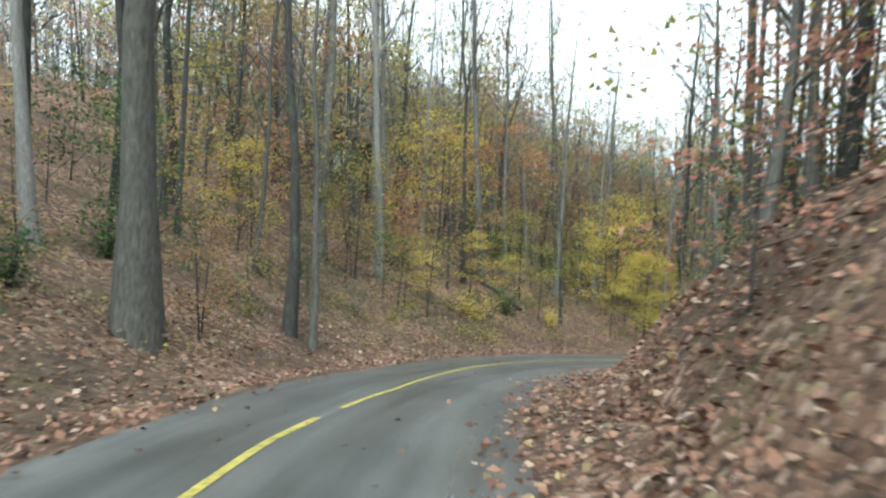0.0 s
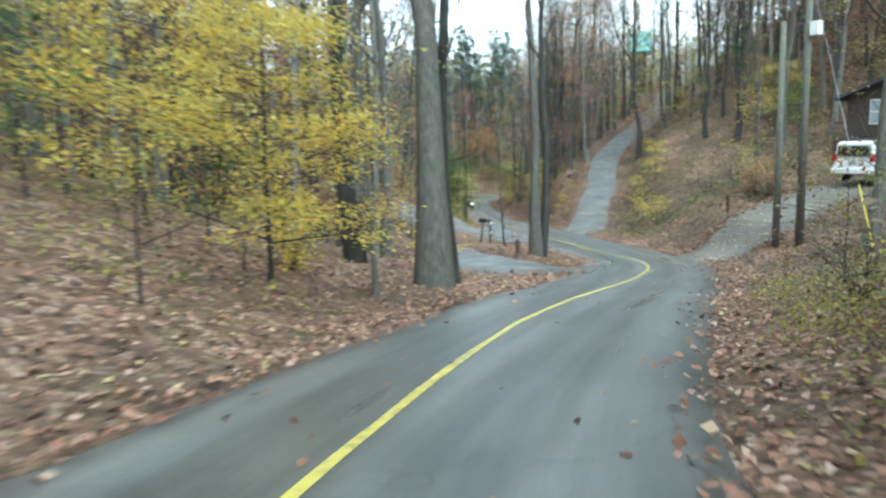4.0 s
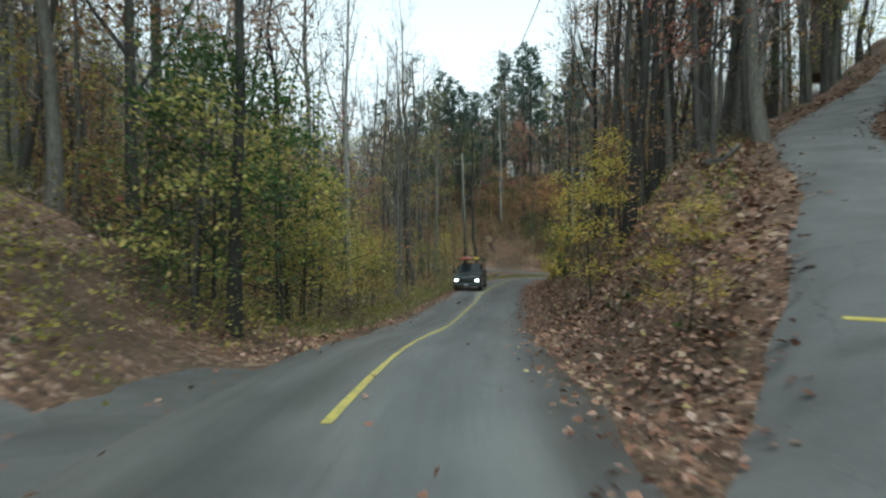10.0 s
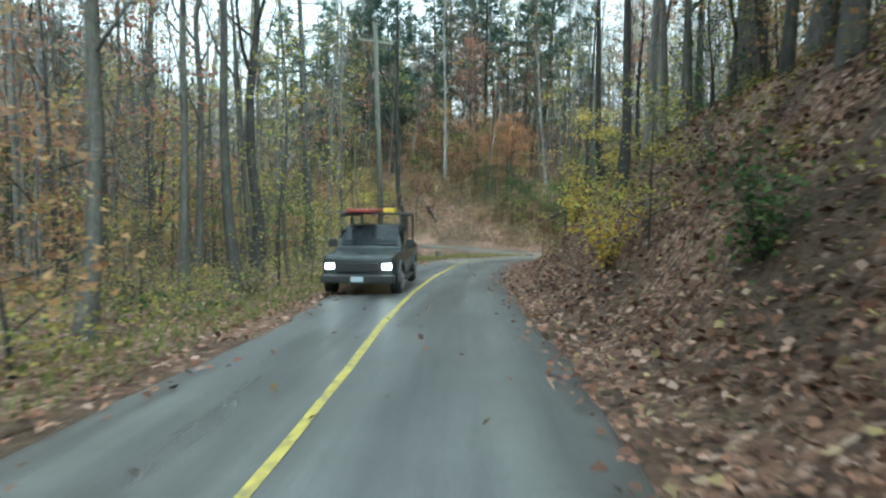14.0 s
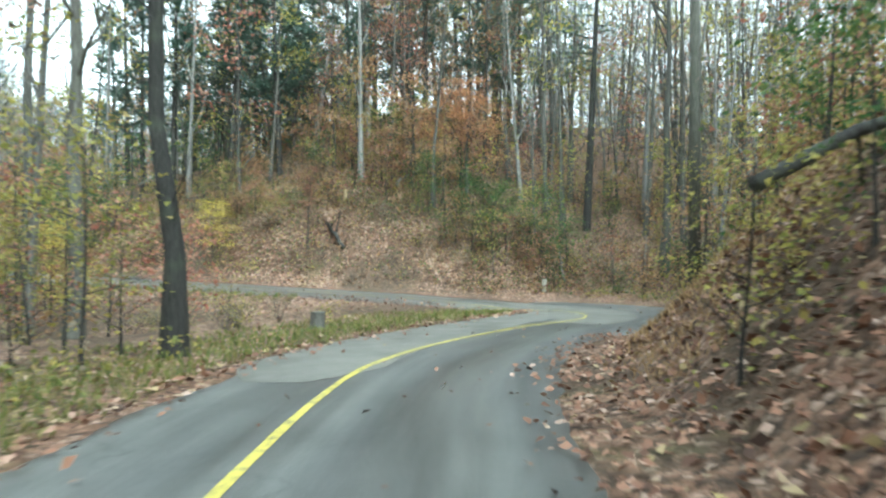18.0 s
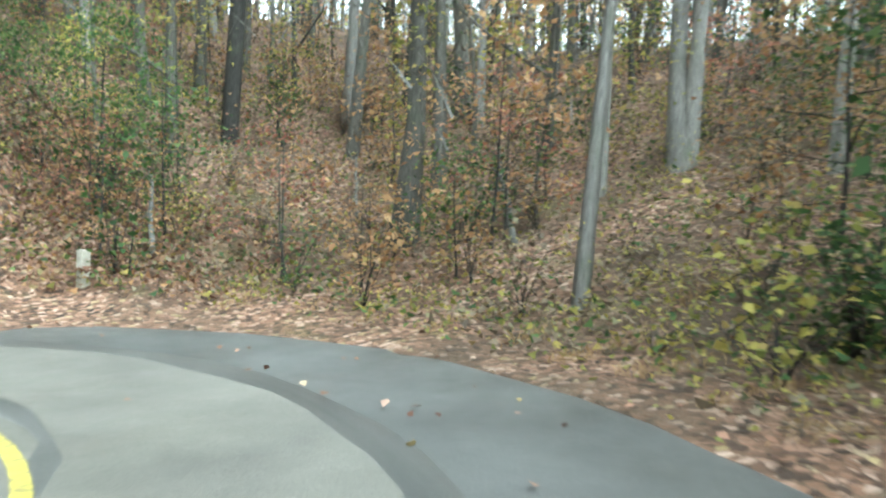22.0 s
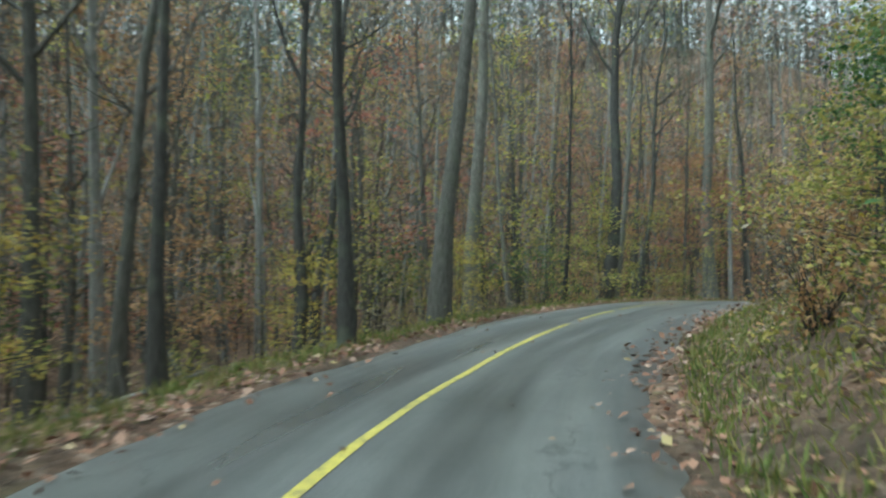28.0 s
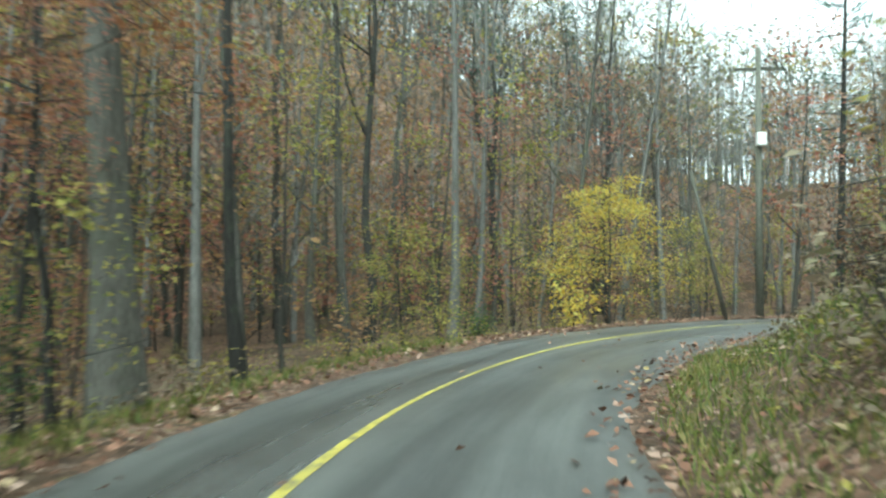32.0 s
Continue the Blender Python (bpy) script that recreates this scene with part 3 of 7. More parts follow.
def strip(name, line, left, right, lift, mat, cols=9, edge=0.0, seed=1, crown=0.0, under=True):
    """A paved strip along a line, with uneven edges that turn down into the ground."""
    rng = np.random.RandomState(seed)
    ah, rt = frames_of(line)
    k = len(line)
    wob = np.convolve(rng.normal(0, 1, k + 8), np.ones(9) / 9, "valid") * edge * 3
    wob2 = np.convolve(rng.normal(0, 1, k + 8), np.ones(9) / 9, "valid") * edge * 3
    u = np.linspace(0, 1, cols)
    lat = -(left + wob)[:, None] * (1 - u) + (right + wob2)[:, None] * u
    v = np.zeros((k, cols, 3))
    v[:, :, :2] = line[:, None, :2] + lat[:, :, None] * rt[:, None]
    v[:, :, 2] = line[:, None, 2] + lift + crown * (1 - (2 * u - 1) ** 2)
    if name != "road" and under:
        near_k, _, on_road, _ = beside(v[:, :, :2].reshape(-1, 2))
        on_road, road_z = on_road.reshape(k, cols), ROADLINE[near_k, 2].reshape(k, cols)
        v[:, :, 2] = road_z + (v[:, :, 2] - road_z) * smoothstep(on_road / 3.0) - 0.012 * (1 - smoothstep(on_road / 3.0)) - 0.15 * (1 - smoothstep((on_road + 0.35) / 0.3))
    if under:
        v[:, 0, 2] -= 0.2
        v[:, -1, 2] -= 0.2
    b = (np.arange(k - 1)[:, None] * cols + np.arange(cols - 1)).ravel()
    quads = np.c_[b, b + 1, b + cols + 1, b + cols]
    me = with_mat(mesh_np(name, v.reshape(-1, 3), quads, smooth=True), mat)
    run = np.r_[0, np.cumsum(np.linalg.norm(np.diff(line[:, :2], axis=0), axis=1))]
    lane = np.stack([lat, np.repeat(run[:, None], cols, 1)], -1).reshape(-1, 2)
    me.uv_layers.new(name="lane").data.foreach_set("uv", lane[quads.ravel()].astype(np.float32).ravel())
    return new(name, me)


tagged(strip("road", ROADLINE, LEFT_W, RIGHT_W, 0.0, ROAD, 11, 0.10, 2, 0.03), "narrow damp grey asphalt road with worn edges", "road", kind="structure")
tagged(strip("driveway", UPHILL, 1.45, 1.45 + 0.8 * np.exp(-((UPHILL[:, 0] - 41.0) / 3.0) ** 2), -0.012, DRIVE, 7, 0.12, 3), "steep patched asphalt drive climbing the bank", "driveway", kind="structure")
tagged(strip("driveway", LEFTWAY, 2.3, 2.3 + 3.2 * np.exp(-((LEFTWAY[:, 1] - 64.5) / 4.5) ** 2), -0.018, DRIVE, 7, 0.12, 4), "wet asphalt side road rising into the woods", "side road", kind="structure")
tagged(strip("driveway", PAD, 1.8, 1.8, -0.026, APRON, 7, 0.12, 5), "short dark asphalt pull-in beside the road", "driveway", kind="structure")
tagged(strip("pull_off", PULLOFF, 1.7, 1.9, -0.03, DIRT, 7, 0.25, 8), "sandy dirt pull-off strewn with leaves", "track", kind="structure")
tagged(strip("driveway", YARD, 1.95, 1.95, -0.03, GRAVEL, 7, 0.2, 6), "dark gravel parking yard strewn with leaves", "driveway", kind="structure")


# painted line's offset right of the road's line, fitted to the camera's view
LINE_OFFSET = np.array([(0, 0.1), (7, 0.0), (12, 0.28), (14.5, 0.2), (18, 0.02), (22, 0.04), (27, 0.28), (29.5, 0.2), (32, 0.05), (34.5, 0.02), (37, -0.1), (40, -0.25), (44, -0.15), (47.5, 0.05), (51, 0.25), (54.5, 0.34),
                   (58.5, 0.3), (62, 0.0), (66, -0.25), (70, -0.12), (75, -0.06), (80, -0.07), (88, 0.0), (96, 0.12), (103, 0.11), (110, 0.1), (117, 0.02), (123, 0.06), (131, 0.06), (134, 0.03), (137, -0.05),
                   (141.5, -0.17), (146, 0.02), (149.5, 0.22), (151, 0.35), (153, 0.62), (154.5, 0.66), (155.5, 0.5), (157, 0.2), (159, -0.12), (162, -0.55), (166, -0.15), (170, 0.1), (172, 0.04), (176, 0.28)]
                  + [(180, 0.4), (185, 0.15), (190.5, 0.27), (193, 0.22), (196.5, 0.14), (200, -0.05), (204, -0.15), (207.5, 0.05), (210, 0.12), (213, 0.05), (216.5, 0.0)])


def line_stretch(a0, a1, width=0.1):
    pick = (RUN >= a0) & (RUN <= a1)
    aside = np.interp(RUN[pick], LINE_OFFSET[:, 0], LINE_OFFSET[:, 1])
    ob = strip("centre_line", ROADLINE[pick] + np.c_[RIGHT[pick] * aside[:, None], np.full(pick.sum(), 0.036)], width / 2, width / 2, 0.0, PAINT, 2, 0.008, int(a0) + 50, under=False)
    tagged(ob, "worn yellow painted centre line", "road marking", kind="structure")


for a0, a1 in ((-30, 8.9), (9.25, 77.2), (83.0, 197.2), (197.5, 201.2), (201.5, 250.0)):
    line_stretch(a0, a1)

# ---- trees and undergrowth ----


def tube(path, radii, sides):
    """Vertices and quads of a round, tapering branch along a path."""
    p, r = np.asarray(path, float), np.asarray(radii, float)
    d = np.gradient(p, axis=0)
    d /= np.linalg.norm(d, axis=1)[:, None] + 1e-9
    ref = np.array([1.0, 0, 0]) if abs(d[0, 0]) < 0.8 else np.array([0, 1.0, 0])
    u = np.cross(d, ref)
    u /= np.linalg.norm(u, axis=1)[:, None] + 1e-9
    w = np.cross(d, u)
    a = np.linspace(0, 2 * np.pi, sides, endpoint=False)
    ring = np.cos(a)[None, :, None] * u[:, None] + np.sin(a)[None, :, None] * w[:, None]
    v = p[:, None] + ring * r[:, None, None]
    i, j = np.meshgrid(np.arange(len(p) - 1), np.arange(sides), indexing="ij")
    q = np.stack([i * sides + j, i * sides + (j + 1) % sides, (i + 1) * sides + (j + 1) % sides, (i + 1) * sides + j], -1).reshape(-1, 4)
    return v.reshape(-1, 3), q


def gather(parts):
    v, q, k = [], [], 0
    for a, b in parts:
        v.append(a)
        q.append(b + k)
        k += len(a)
    return np.concatenate(v), np.concatenate(q)


def kites(rng, at, size, narrow=0.55, flat=0.5, along=None, droop=0.25):
    """One small kite-shaped, slightly folded leaf at each place."""
    k = len(at)
    if along is None:
        d = rng.normal(0, 1, (k, 3))
        d[:, 2] *= flat
        d[:, 2] -= droop
    else:
        d = along + rng.normal(0, 0.35, (k, 3))
    d /= np.linalg.norm(d, axis=1)[:, None]
    up = rng.normal(0, flat, (k, 3)) + np.array([0, 0, 1.0])
    s = np.cross(d, up)
    s /= np.linalg.norm(s, axis=1)[:, None] + 1e-9
    n = np.cross(s, d)
    ln = (size * rng.uniform(0.6, 1.35, k))[:, None]
    v = np.stack([at, at + d * ln * 0.45 + s * ln * narrow * 0.5 + n * ln * 0.08, at + d * ln - n * ln * 0.08, at + d * ln * 0.45 - s * ln * narrow * 0.5 + n * ln * 0.08], 1)
    return v.reshape(-1, 3), np.arange(4 * k).reshape(-1, 4)


def grow(seed, height, r0, crown=0.45, limbs=12, reach=3.2, rise=(25, 60), twigs=3, leaves=0, size=0.16, spread=0.5, sway=0.045, lean=0.0, sides=8,
         droop=0.0, low=0, rings=9, deep=False, simple=False, fine=0, tuft=9, fork=0):
    """A tree: wood and leaves as vertices and quads. crown: where limbs begin, as a share of the height."""
    rng = np.random.RandomState(seed)
    k = rings
    z = np.linspace(-0.4, height, k)
    wob = np.cumsum(rng.normal(0, sway * height / k, (k, 2)), axis=0)
    wob -= wob[1]
    t = np.linspace(0, 1, k)
    path = np.c_[wob[:, 0] + lean * z, wob[:, 1], z]
    rad = r0 * (1 - t) ** 0.75 * 0.9 + r0 * 0.05
    rad[0] *= 1.7
    rad[1] *= 1.12
    wood = [tube(path, rad, sides)]
    tips, ways = [], []

    def limb(start, az, el, length, r, depth):
        m = (4 if depth == 0 else 3) if rings > 6 else 3
        s = np.linspace(0, 1, m)
        elv = np.radians(el) + (0.35 - droop) * s
        azv = az + np.cumsum(rng.normal(0, 0.22, m))
        step = np.c_[np.cos(elv) * np.cos(azv), np.cos(elv) * np.sin(azv), np.sin(elv)] * (length / (m - 1))
        step[0] = 0
        p = start + np.cumsum(step, axis=0)
        wood.append(tube(p, r * (1 - s * 0.85), 3))
        if depth < (2 if deep else 1):
            for _ in range(twigs if depth == 0 else 2):
                f = rng.uniform(0.3, 0.95)
                at = p[0] + (p[-1] - p[0]) * f if depth else np.array([np.interp(f, s, p[:, c]) for c in range(3)])
                limb(at, az + rng.choice([-1, 1]) * rng.uniform(0.4, 1.2), el + rng.uniform(-20, 25), length * rng.uniform(0.35, 0.6), r * 0.5, depth + 1)
        tips.append(p[m // 2:])
        ways.append(np.tile((p[-1] - p[0]) / (np.linalg.norm(p[-1] - p[0]) + 1e-6), (len(p) - m // 2, 1)))

    for i in range(limbs):
        h = crown + (0.97 - crown) * (i + rng.uniform(0.1, 0.9)) / limbs
        at = np.array([np.interp(h * height, z, path[:, c]) for c in range(3)])
        rr = np.interp(h * height, z, rad)
        limb(at, i * 2.4 + rng.uniform(-0.6, 0.6), rng.uniform(*rise), reach * (1.15 - 0.75 * (h - crown) / (1 - crown)) * rng.uniform(0.7, 1.2), min(rr * 0.55, 0.09), 0)
    for i in range(fork):
        h = rng.uniform(0.3, 0.6)
        at = np.array([np.interp(h * height, z, path[:, c]) for c in range(3)])
        rr, az, ln = np.interp(h * height, z, rad) * 0.62, rng.uniform(0, 6.3), height * rng.uniform(0.3, 0.45)
        u = np.linspace(0, 1, 6)
        bend = rng.normal(0, 0.05 * ln / 5, (6, 2)).cumsum(axis=0)
        lead = at + np.c_[np.cos(az) * ln * (0.5 * u - 0.2 * u**2) + bend[:, 0] - bend[0, 0], np.sin(az) * ln * (0.5 * u - 0.2 * u**2) + bend[:, 1] - bend[0, 1], ln * (0.55 * u + 0.4 * u**2)]
        wood.append(tube(lead, rr * (1 - 0.85 * u), max(4, sides - 3)))
        for j in range(6):
            f = rng.uniform(0.25, 1.0)
            limb(np.array([np.interp(f, u, lead[:, c]) for c in range(3)]), az + rng.uniform(-1.8, 1.8), rng.uniform(15, 60), reach * rng.uniform(0.45, 0.85), rr * 0.35, 0)
    for _ in range(low):
        h = rng.uniform(0.12, crown)
        at = np.array([np.interp(h * height, z, path[:, c]) for c in range(3)])
        limb(at, rng.uniform(0, 6.3), rng.uniform(-5, 35), reach * rng.uniform(0.3, 0.7), 0.025, 1)
    tip, way = np.concatenate(tips), np.concatenate(ways)
    if fine:
        k = rng.randint(0, len(tip), fine)
        wood.append(kites(rng, tip[k] + rng.normal(0, 0.12, (fine, 3)), reach * 0.32, 0.026, 0.5, way[k] + rng.normal(0, 0.45, (fine, 3)) + np.array([0, 0, 0.25])))
    wood = gather(wood)
    leaf = None
    if leaves:
        heart = tip[rng.randint(0, len(tip), leaves // tuft + 1)]
        heart = heart + rng.normal(0, spread * 0.55, heart.shape) * np.array([1, 1, 0.6])
        c = np.repeat(heart, tuft, axis=0)[:leaves]
        leaf = kites(rng, c + rng.normal(0, 1, (leaves, 3)) * np.array([1, 1, 0.38]) * (0.12 + 1.5 * size), size, 1.0 if simple else 0.6)
        if simple:
            leaf = (leaf[0], leaf[1][:, 1:])
    return wood, leaf


def pine(seed, height, r0, tuft=0.42, slim=0.16, bare=0.42, boughs=34):
    rng = np.random.RandomState(seed)
    z = np.linspace(-0.4, height, 9)
    rad = r0 * (1 - np.linspace(0, 1, 9)) ** 0.8 + 0.02
    wood, at, along = [tube(np.c_[0 * z, 0 * z, z], rad, 8)], [], []
    for i in range(boughs):
        h = height * (bare + (0.99 - bare) * (i + rng.uniform(0, 1)) / boughs)
        az, ln = rng.uniform(0, 6.28), 2.6 * (1.1 - h / height) + 0.5
        el = rng.uniform(-0.1, 0.45)
        s = np.linspace(0, 1, 4)
        d = np.array([np.cos(az) * np.cos(el), np.sin(az) * np.cos(el), np.sin(el)])
        p = np.array([0, 0, h]) + d * ln * s[:, None]
        wood.append(tube(p, 0.045 * (1 - s * 0.8), 4))
        m = 36
        f = rng.uniform(0.3, 1.05, m)
        at.append(np.array([0, 0, h]) + d * (ln * f)[:, None] + rng.normal(0, 0.22, (m, 3)))
        along.append(np.tile(d + np.array([0, 0, 0.25]), (m, 1)))
    return gather(wood), kites(rng, np.concatenate(at), tuft, slim, 0.5, np.concatenate(along))


def bush(seed, height, stems=9, leaves=260, size=0.09, wide=0.6, spread=0.16):
    rng = np.random.RandomState(seed)
    wood, tip = [], []
    for i in range(stems):
        az, out = rng.uniform(0, 6.28), rng.uniform(0.2, 1.0) * wide
        h = height * rng.uniform(0.55, 1.0)
        s = np.linspace(0, 1, 4)
        p = np.c_[np.cos(az) * out * s**1.4 + rng.normal(0, 0.03, 4), np.sin(az) * out * s**1.4 + rng.normal(0, 0.03, 4), h * s - 0.1]
        wood.append(tube(p, 0.012 * (1 - 0.75 * s), 3))
        tip.append(p[1:])
        for _ in range(2):
            f = rng.randint(1, 4)
            d = rng.normal(0, 1, 3) * np.array([1, 1, 0.6]) + np.array([0, 0, 0.4])
            q = p[f] + d * s[:2, None] * 1.0 * wide
            wood.append(tube(q, 0.006 * (1 - s[:2]), 3))
            tip.append(q)
    tip = np.concatenate(tip)
    c = tip[rng.randint(0, len(tip), leaves)]
    return gather(wood), kites(rng, c + rng.normal(0, spread, (leaves, 3)), size, 0.6)


class Kind:
    """Meshes of one kind of plant, shared by all its copies."""

    def __init__(self, name, made, bark_mat, leaf_mat, label, category="tree", wood_name="trunk", leaf_name="crown"):
        (wv, wq), leaf = made
        self.wood = with_mat(mesh_np(name + "_wood", wv, wq, smooth=True), bark_mat)
        self.leaf = with_mat(mesh_np(name + "_leaves", leaf[0], leaf[1]), leaf_mat) if leaf else None
        self.name, self.label, self.category, self.names = name, label, category, (wood_name, leaf_name)

    def put(self, x, y, turn=0.0, size=1.0, thick=1.0, group="", z=None, label=""):
        base = new(self.name)
        base.location = (x, y, zat(x, y) if z is None else z)
        base.rotation_euler = (0.055 * math.sin(turn * 5.3), 0.055 * math.sin(turn * 7.9), turn)
        tagged(base, label or self.label, self.category, group)
        for me, nm in ((self.wood, self.names[0]), (self.leaf, self.names[1])):
            if me:
                ob = new(nm, me)
                ob.parent = base
                wide = size * (thick if me is self.wood else 1)
                ob.scale = (wide, wide, size)
                if nm in ("stem", "foliage"):
                    tagged(ob, kind="stuff")
        return base


BARE = "tall bare grey-barked tree with thin branches"
KINDS = {
    "bare_a": Kind("forest_tree", grow(1, 23, 0.24, 0.48, 10, 3.4, twigs=2, leaves=240, size=0.12, spread=0.6, simple=True, fine=240, fork=1), BARK, ORANGE, BARE),
    "bare_b": Kind("forest_tree", grow(2, 21, 0.20, 0.38, 12, 3.2, (35, 68), twigs=2, leaves=180, size=0.12, spread=0.6, low=4, sway=0.05, simple=True, fine=260), BARK_DARK, YGREEN, "slender bare dark-barked tree"),
    "bare_c": Kind("forest_tree", grow(3, 25, 0.23, 0.5, 9, 3.8, (30, 65), twigs=2, leaves=330, size=0.12, spread=0.8, low=2, simple=True, fine=240, fork=1), BARK_PALE, ORANGE, "tall pale-barked tree with sparse brown leaves"),
    "bare_d": Kind("forest_tree", grow(103, 19, 0.21, 0.42, 7, 3.2, (20, 55), twigs=3, leaves=90, size=0.12, spread=0.5, low=5, sway=0.085, simple=True, fine=320, fork=2), BARK_DARK, BRUSH, "crooked forked tree, almost bare, with dark wet bark"),
    "bare_e": Kind("forest_tree", grow(107, 16, 0.13, 0.3, 11, 2.6, (30, 65), twigs=2, leaves=120, size=0.12, spread=0.5, low=6, sway=0.07, simple=True, fine=300, fork=1), BARK, BRUSH, "slim grey tree with bare upswept branches"),
    "gold": Kind("forest_tree", grow(4, 19, 0.2, 0.32, 15, 3.4, twigs=2, leaves=1500, size=0.14, spread=0.8, low=4, simple=True, fine=90), BARK, YGREEN, "tall tree with thinning yellow-green leaves"),
    "rust": Kind("forest_tree", grow(5, 18, 0.19, 0.3, 15, 3.2, twigs=2, leaves=1500, size=0.14, spread=0.8, low=4, simple=True, fine=90), BARK, ORANGE, "oak with rust-brown autumn leaves"),
    "mauve": Kind("forest_tree", grow(106, 19, 0.15, 0.25, 15, 3.0, (25, 60), twigs=3, leaves=3000, size=0.14, spread=0.8, low=4, sway=0.06, simple=True, fine=160, fork=1), BARK_DARK, MAUVE, "slim dark tree with faded brown leaves"),
    "red": Kind("forest_tree", grow(6, 12, 0.13, 0.3, 14, 2.6, leaves=1800, size=0.14, spread=0.6, low=3, simple=True), BARK_DARK, RED, "small tree with russet red leaves"),
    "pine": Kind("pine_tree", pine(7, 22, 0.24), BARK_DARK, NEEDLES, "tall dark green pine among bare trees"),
    "grove_pine": Kind("pine_tree", pine(44, 21, 0.22, 0.55, 0.34, 0.22, 54), BARK_DARK, NEEDLES, "tall pine tinted hazy blue-green on the far hillside"),
    "pole": Kind("young_tree", grow(8, 11, 0.075, 0.35, 9, 1.8, (25, 60), leaves=260, size=0.17, spread=0.45, sides=6, low=5, sway=0.05), BARK, YGREEN, "thin young tree with a few yellow-green leaves", "young tree"),
    "pole_b": Kind("young_tree", grow(9, 9, 0.06, 0.3, 9, 1.7, (20, 55), leaves=200, size=0.16, spread=0.4, sides=6, low=5, sway=0.06), BARK_DARK, ORANGE, "thin leaning sapling with brown leaves", "young tree"),
    "yellow": Kind("maple_sapling", grow(10, 5.2, 0.05, 0.16, 18, 2.0, (0, 35), leaves=1700, size=0.12, spread=0.28, sides=6, droop=0.45, sway=0.05), BARK_DARK, YELLOW, "sapling with bright yellow autumn leaves in layers", "sapling"),
    "big_yellow": Kind("maple_tree", grow(14, 7.5, 0.08, 0.12, 26, 3.3, (0, 32), leaves=9500, size=0.125, spread=0.3, sides=7, droop=0.42, sway=0.04, deep=True), BARK_DARK, YELLOW,
                       "small maple with dense bright yellow layered leaves", "maple"),
    "ygreen": Kind("maple_sapling", grow(11, 4.6, 0.045, 0.15, 16, 1.7, (0, 40), leaves=1300, size=0.12, spread=0.28, sides=6, droop=0.4, sway=0.05), BARK_DARK, YGREEN, "sapling with yellow-green leaves", "sapling"),
    "orange": Kind("maple_sapling", grow(12, 5.0, 0.045, 0.2, 15, 1.8, (0, 40), leaves=1200, size=0.12, spread=0.3, sides=6, droop=0.4, sway=0.05), BARK_DARK, ORANGE, "sapling with orange-brown leaves", "sapling"),
    "green": Kind("shrub_tree", grow(13, 5.0, 0.05, 0.12, 18, 1.8, (5, 45), leaves=2000, size=0.12, spread=0.3, sides=6, droop=0.3), BARK_DARK, GREEN, "green leafy shrub not yet turned", "shrub"),
    "thin_gold": Kind("maple_sapling", grow(15, 4.2, 0.035, 0.1, 12, 1.5, (0, 40), twigs=1, leaves=420, size=0.115, spread=0.3, sides=5, droop=0.35, sway=0.06, rings=6, simple=True), BARK_DARK, YGREEN, "thin sapling with yellow-green leaves", "sapling"),
    "thin_rust": Kind("oak_sapling", grow(16, 3.6, 0.03, 0.1, 12, 1.4, (0, 45), twigs=1, leaves=420, size=0.115, spread=0.28, sides=5, droop=0.3, sway=0.06, rings=6, simple=True), BARK_DARK, ORANGE, "thin sapling with rust-brown leaves", "sapling"),
    "thin_red": Kind("maple_sapling", grow(17, 3.4, 0.03, 0.12, 12, 1.4, (0, 45), twigs=1, leaves=420, size=0.115, spread=0.28, sides=5, droop=0.3, sway=0.06, rings=6, simple=True), BARK_DARK, RED, "thin sapling with faded red leaves", "sapling"),
    "thin_green": Kind("shrub", grow(18, 3.0, 0.03, 0.08, 12, 1.3, (5, 50), twigs=1, leaves=420, size=0.115, spread=0.28, sides=5, droop=0.2, sway=0.06, rings=6, simple=True), BARK_DARK, GREEN, "leafy green shrub among brown leaves", "shrub"),
    "brush": Kind("brush", bush(20, 1.3, 12, 300, 0.09, 0.9, 0.2), BARK_DARK, BRUSH, "dry brown brush on the bank", "bush", "stem", "foliage"),
    "brush_b": Kind("brush", bush(21, 0.9, 10, 260, 0.08, 0.7, 0.16), BARK_DARK, YGREEN, "low bush with yellowing leaves", "bush", "stem", "foliage"),
    "yellow_bush": Kind("bush", bush(22, 1.7, 12, 420, 0.15, 1.0, 0.18), BARK_DARK, YELLOW, "bush with large yellow leaves", "bush", "stem", "foliage"),
    "orange_bush": Kind("bush", bush(23, 1.4, 14, 620, 0.09, 0.8, 0.16), BARK_DARK, ORANGE, "rounded orange-brown bush beside the drive", "bush", "stem", "foliage"),
    "bramble": Kind("bramble", bush(25, 2.2, 18, 900, 0.085, 1.5, 0.26), BARK_DARK, RUSSET, "tall tangle of russet brambles on the bank", "bush", "stem", "foliage"),
    "yellow_maple": Kind("maple_tree", grow(114, 6.2, 0.07, 0.2, 18, 2.6, (0, 32), leaves=3200, size=0.12, spread=0.3, sides=7, droop=0.42, sway=0.06, deep=True), BARK_DARK, YELLOW, "small maple with open layers of yellow leaves", "maple"),
    "orange_maple": Kind("maple_tree", grow(115, 8.0, 0.08, 0.42, 16, 2.8, (0, 30), leaves=2600, size=0.12, spread=0.3, sides=7, droop=0.4, sway=0.06, deep=True), BARK_DARK, CORAL, "small maple with layers of coral-orange leaves", "maple"),
    "green_bush": Kind("bush", bush(24, 1.3, 13, 560, 0.1, 0.8, 0.16), BARK_DARK, GREEN, "low evergreen bush among the leaves", "bush", "stem", "foliage"),
}


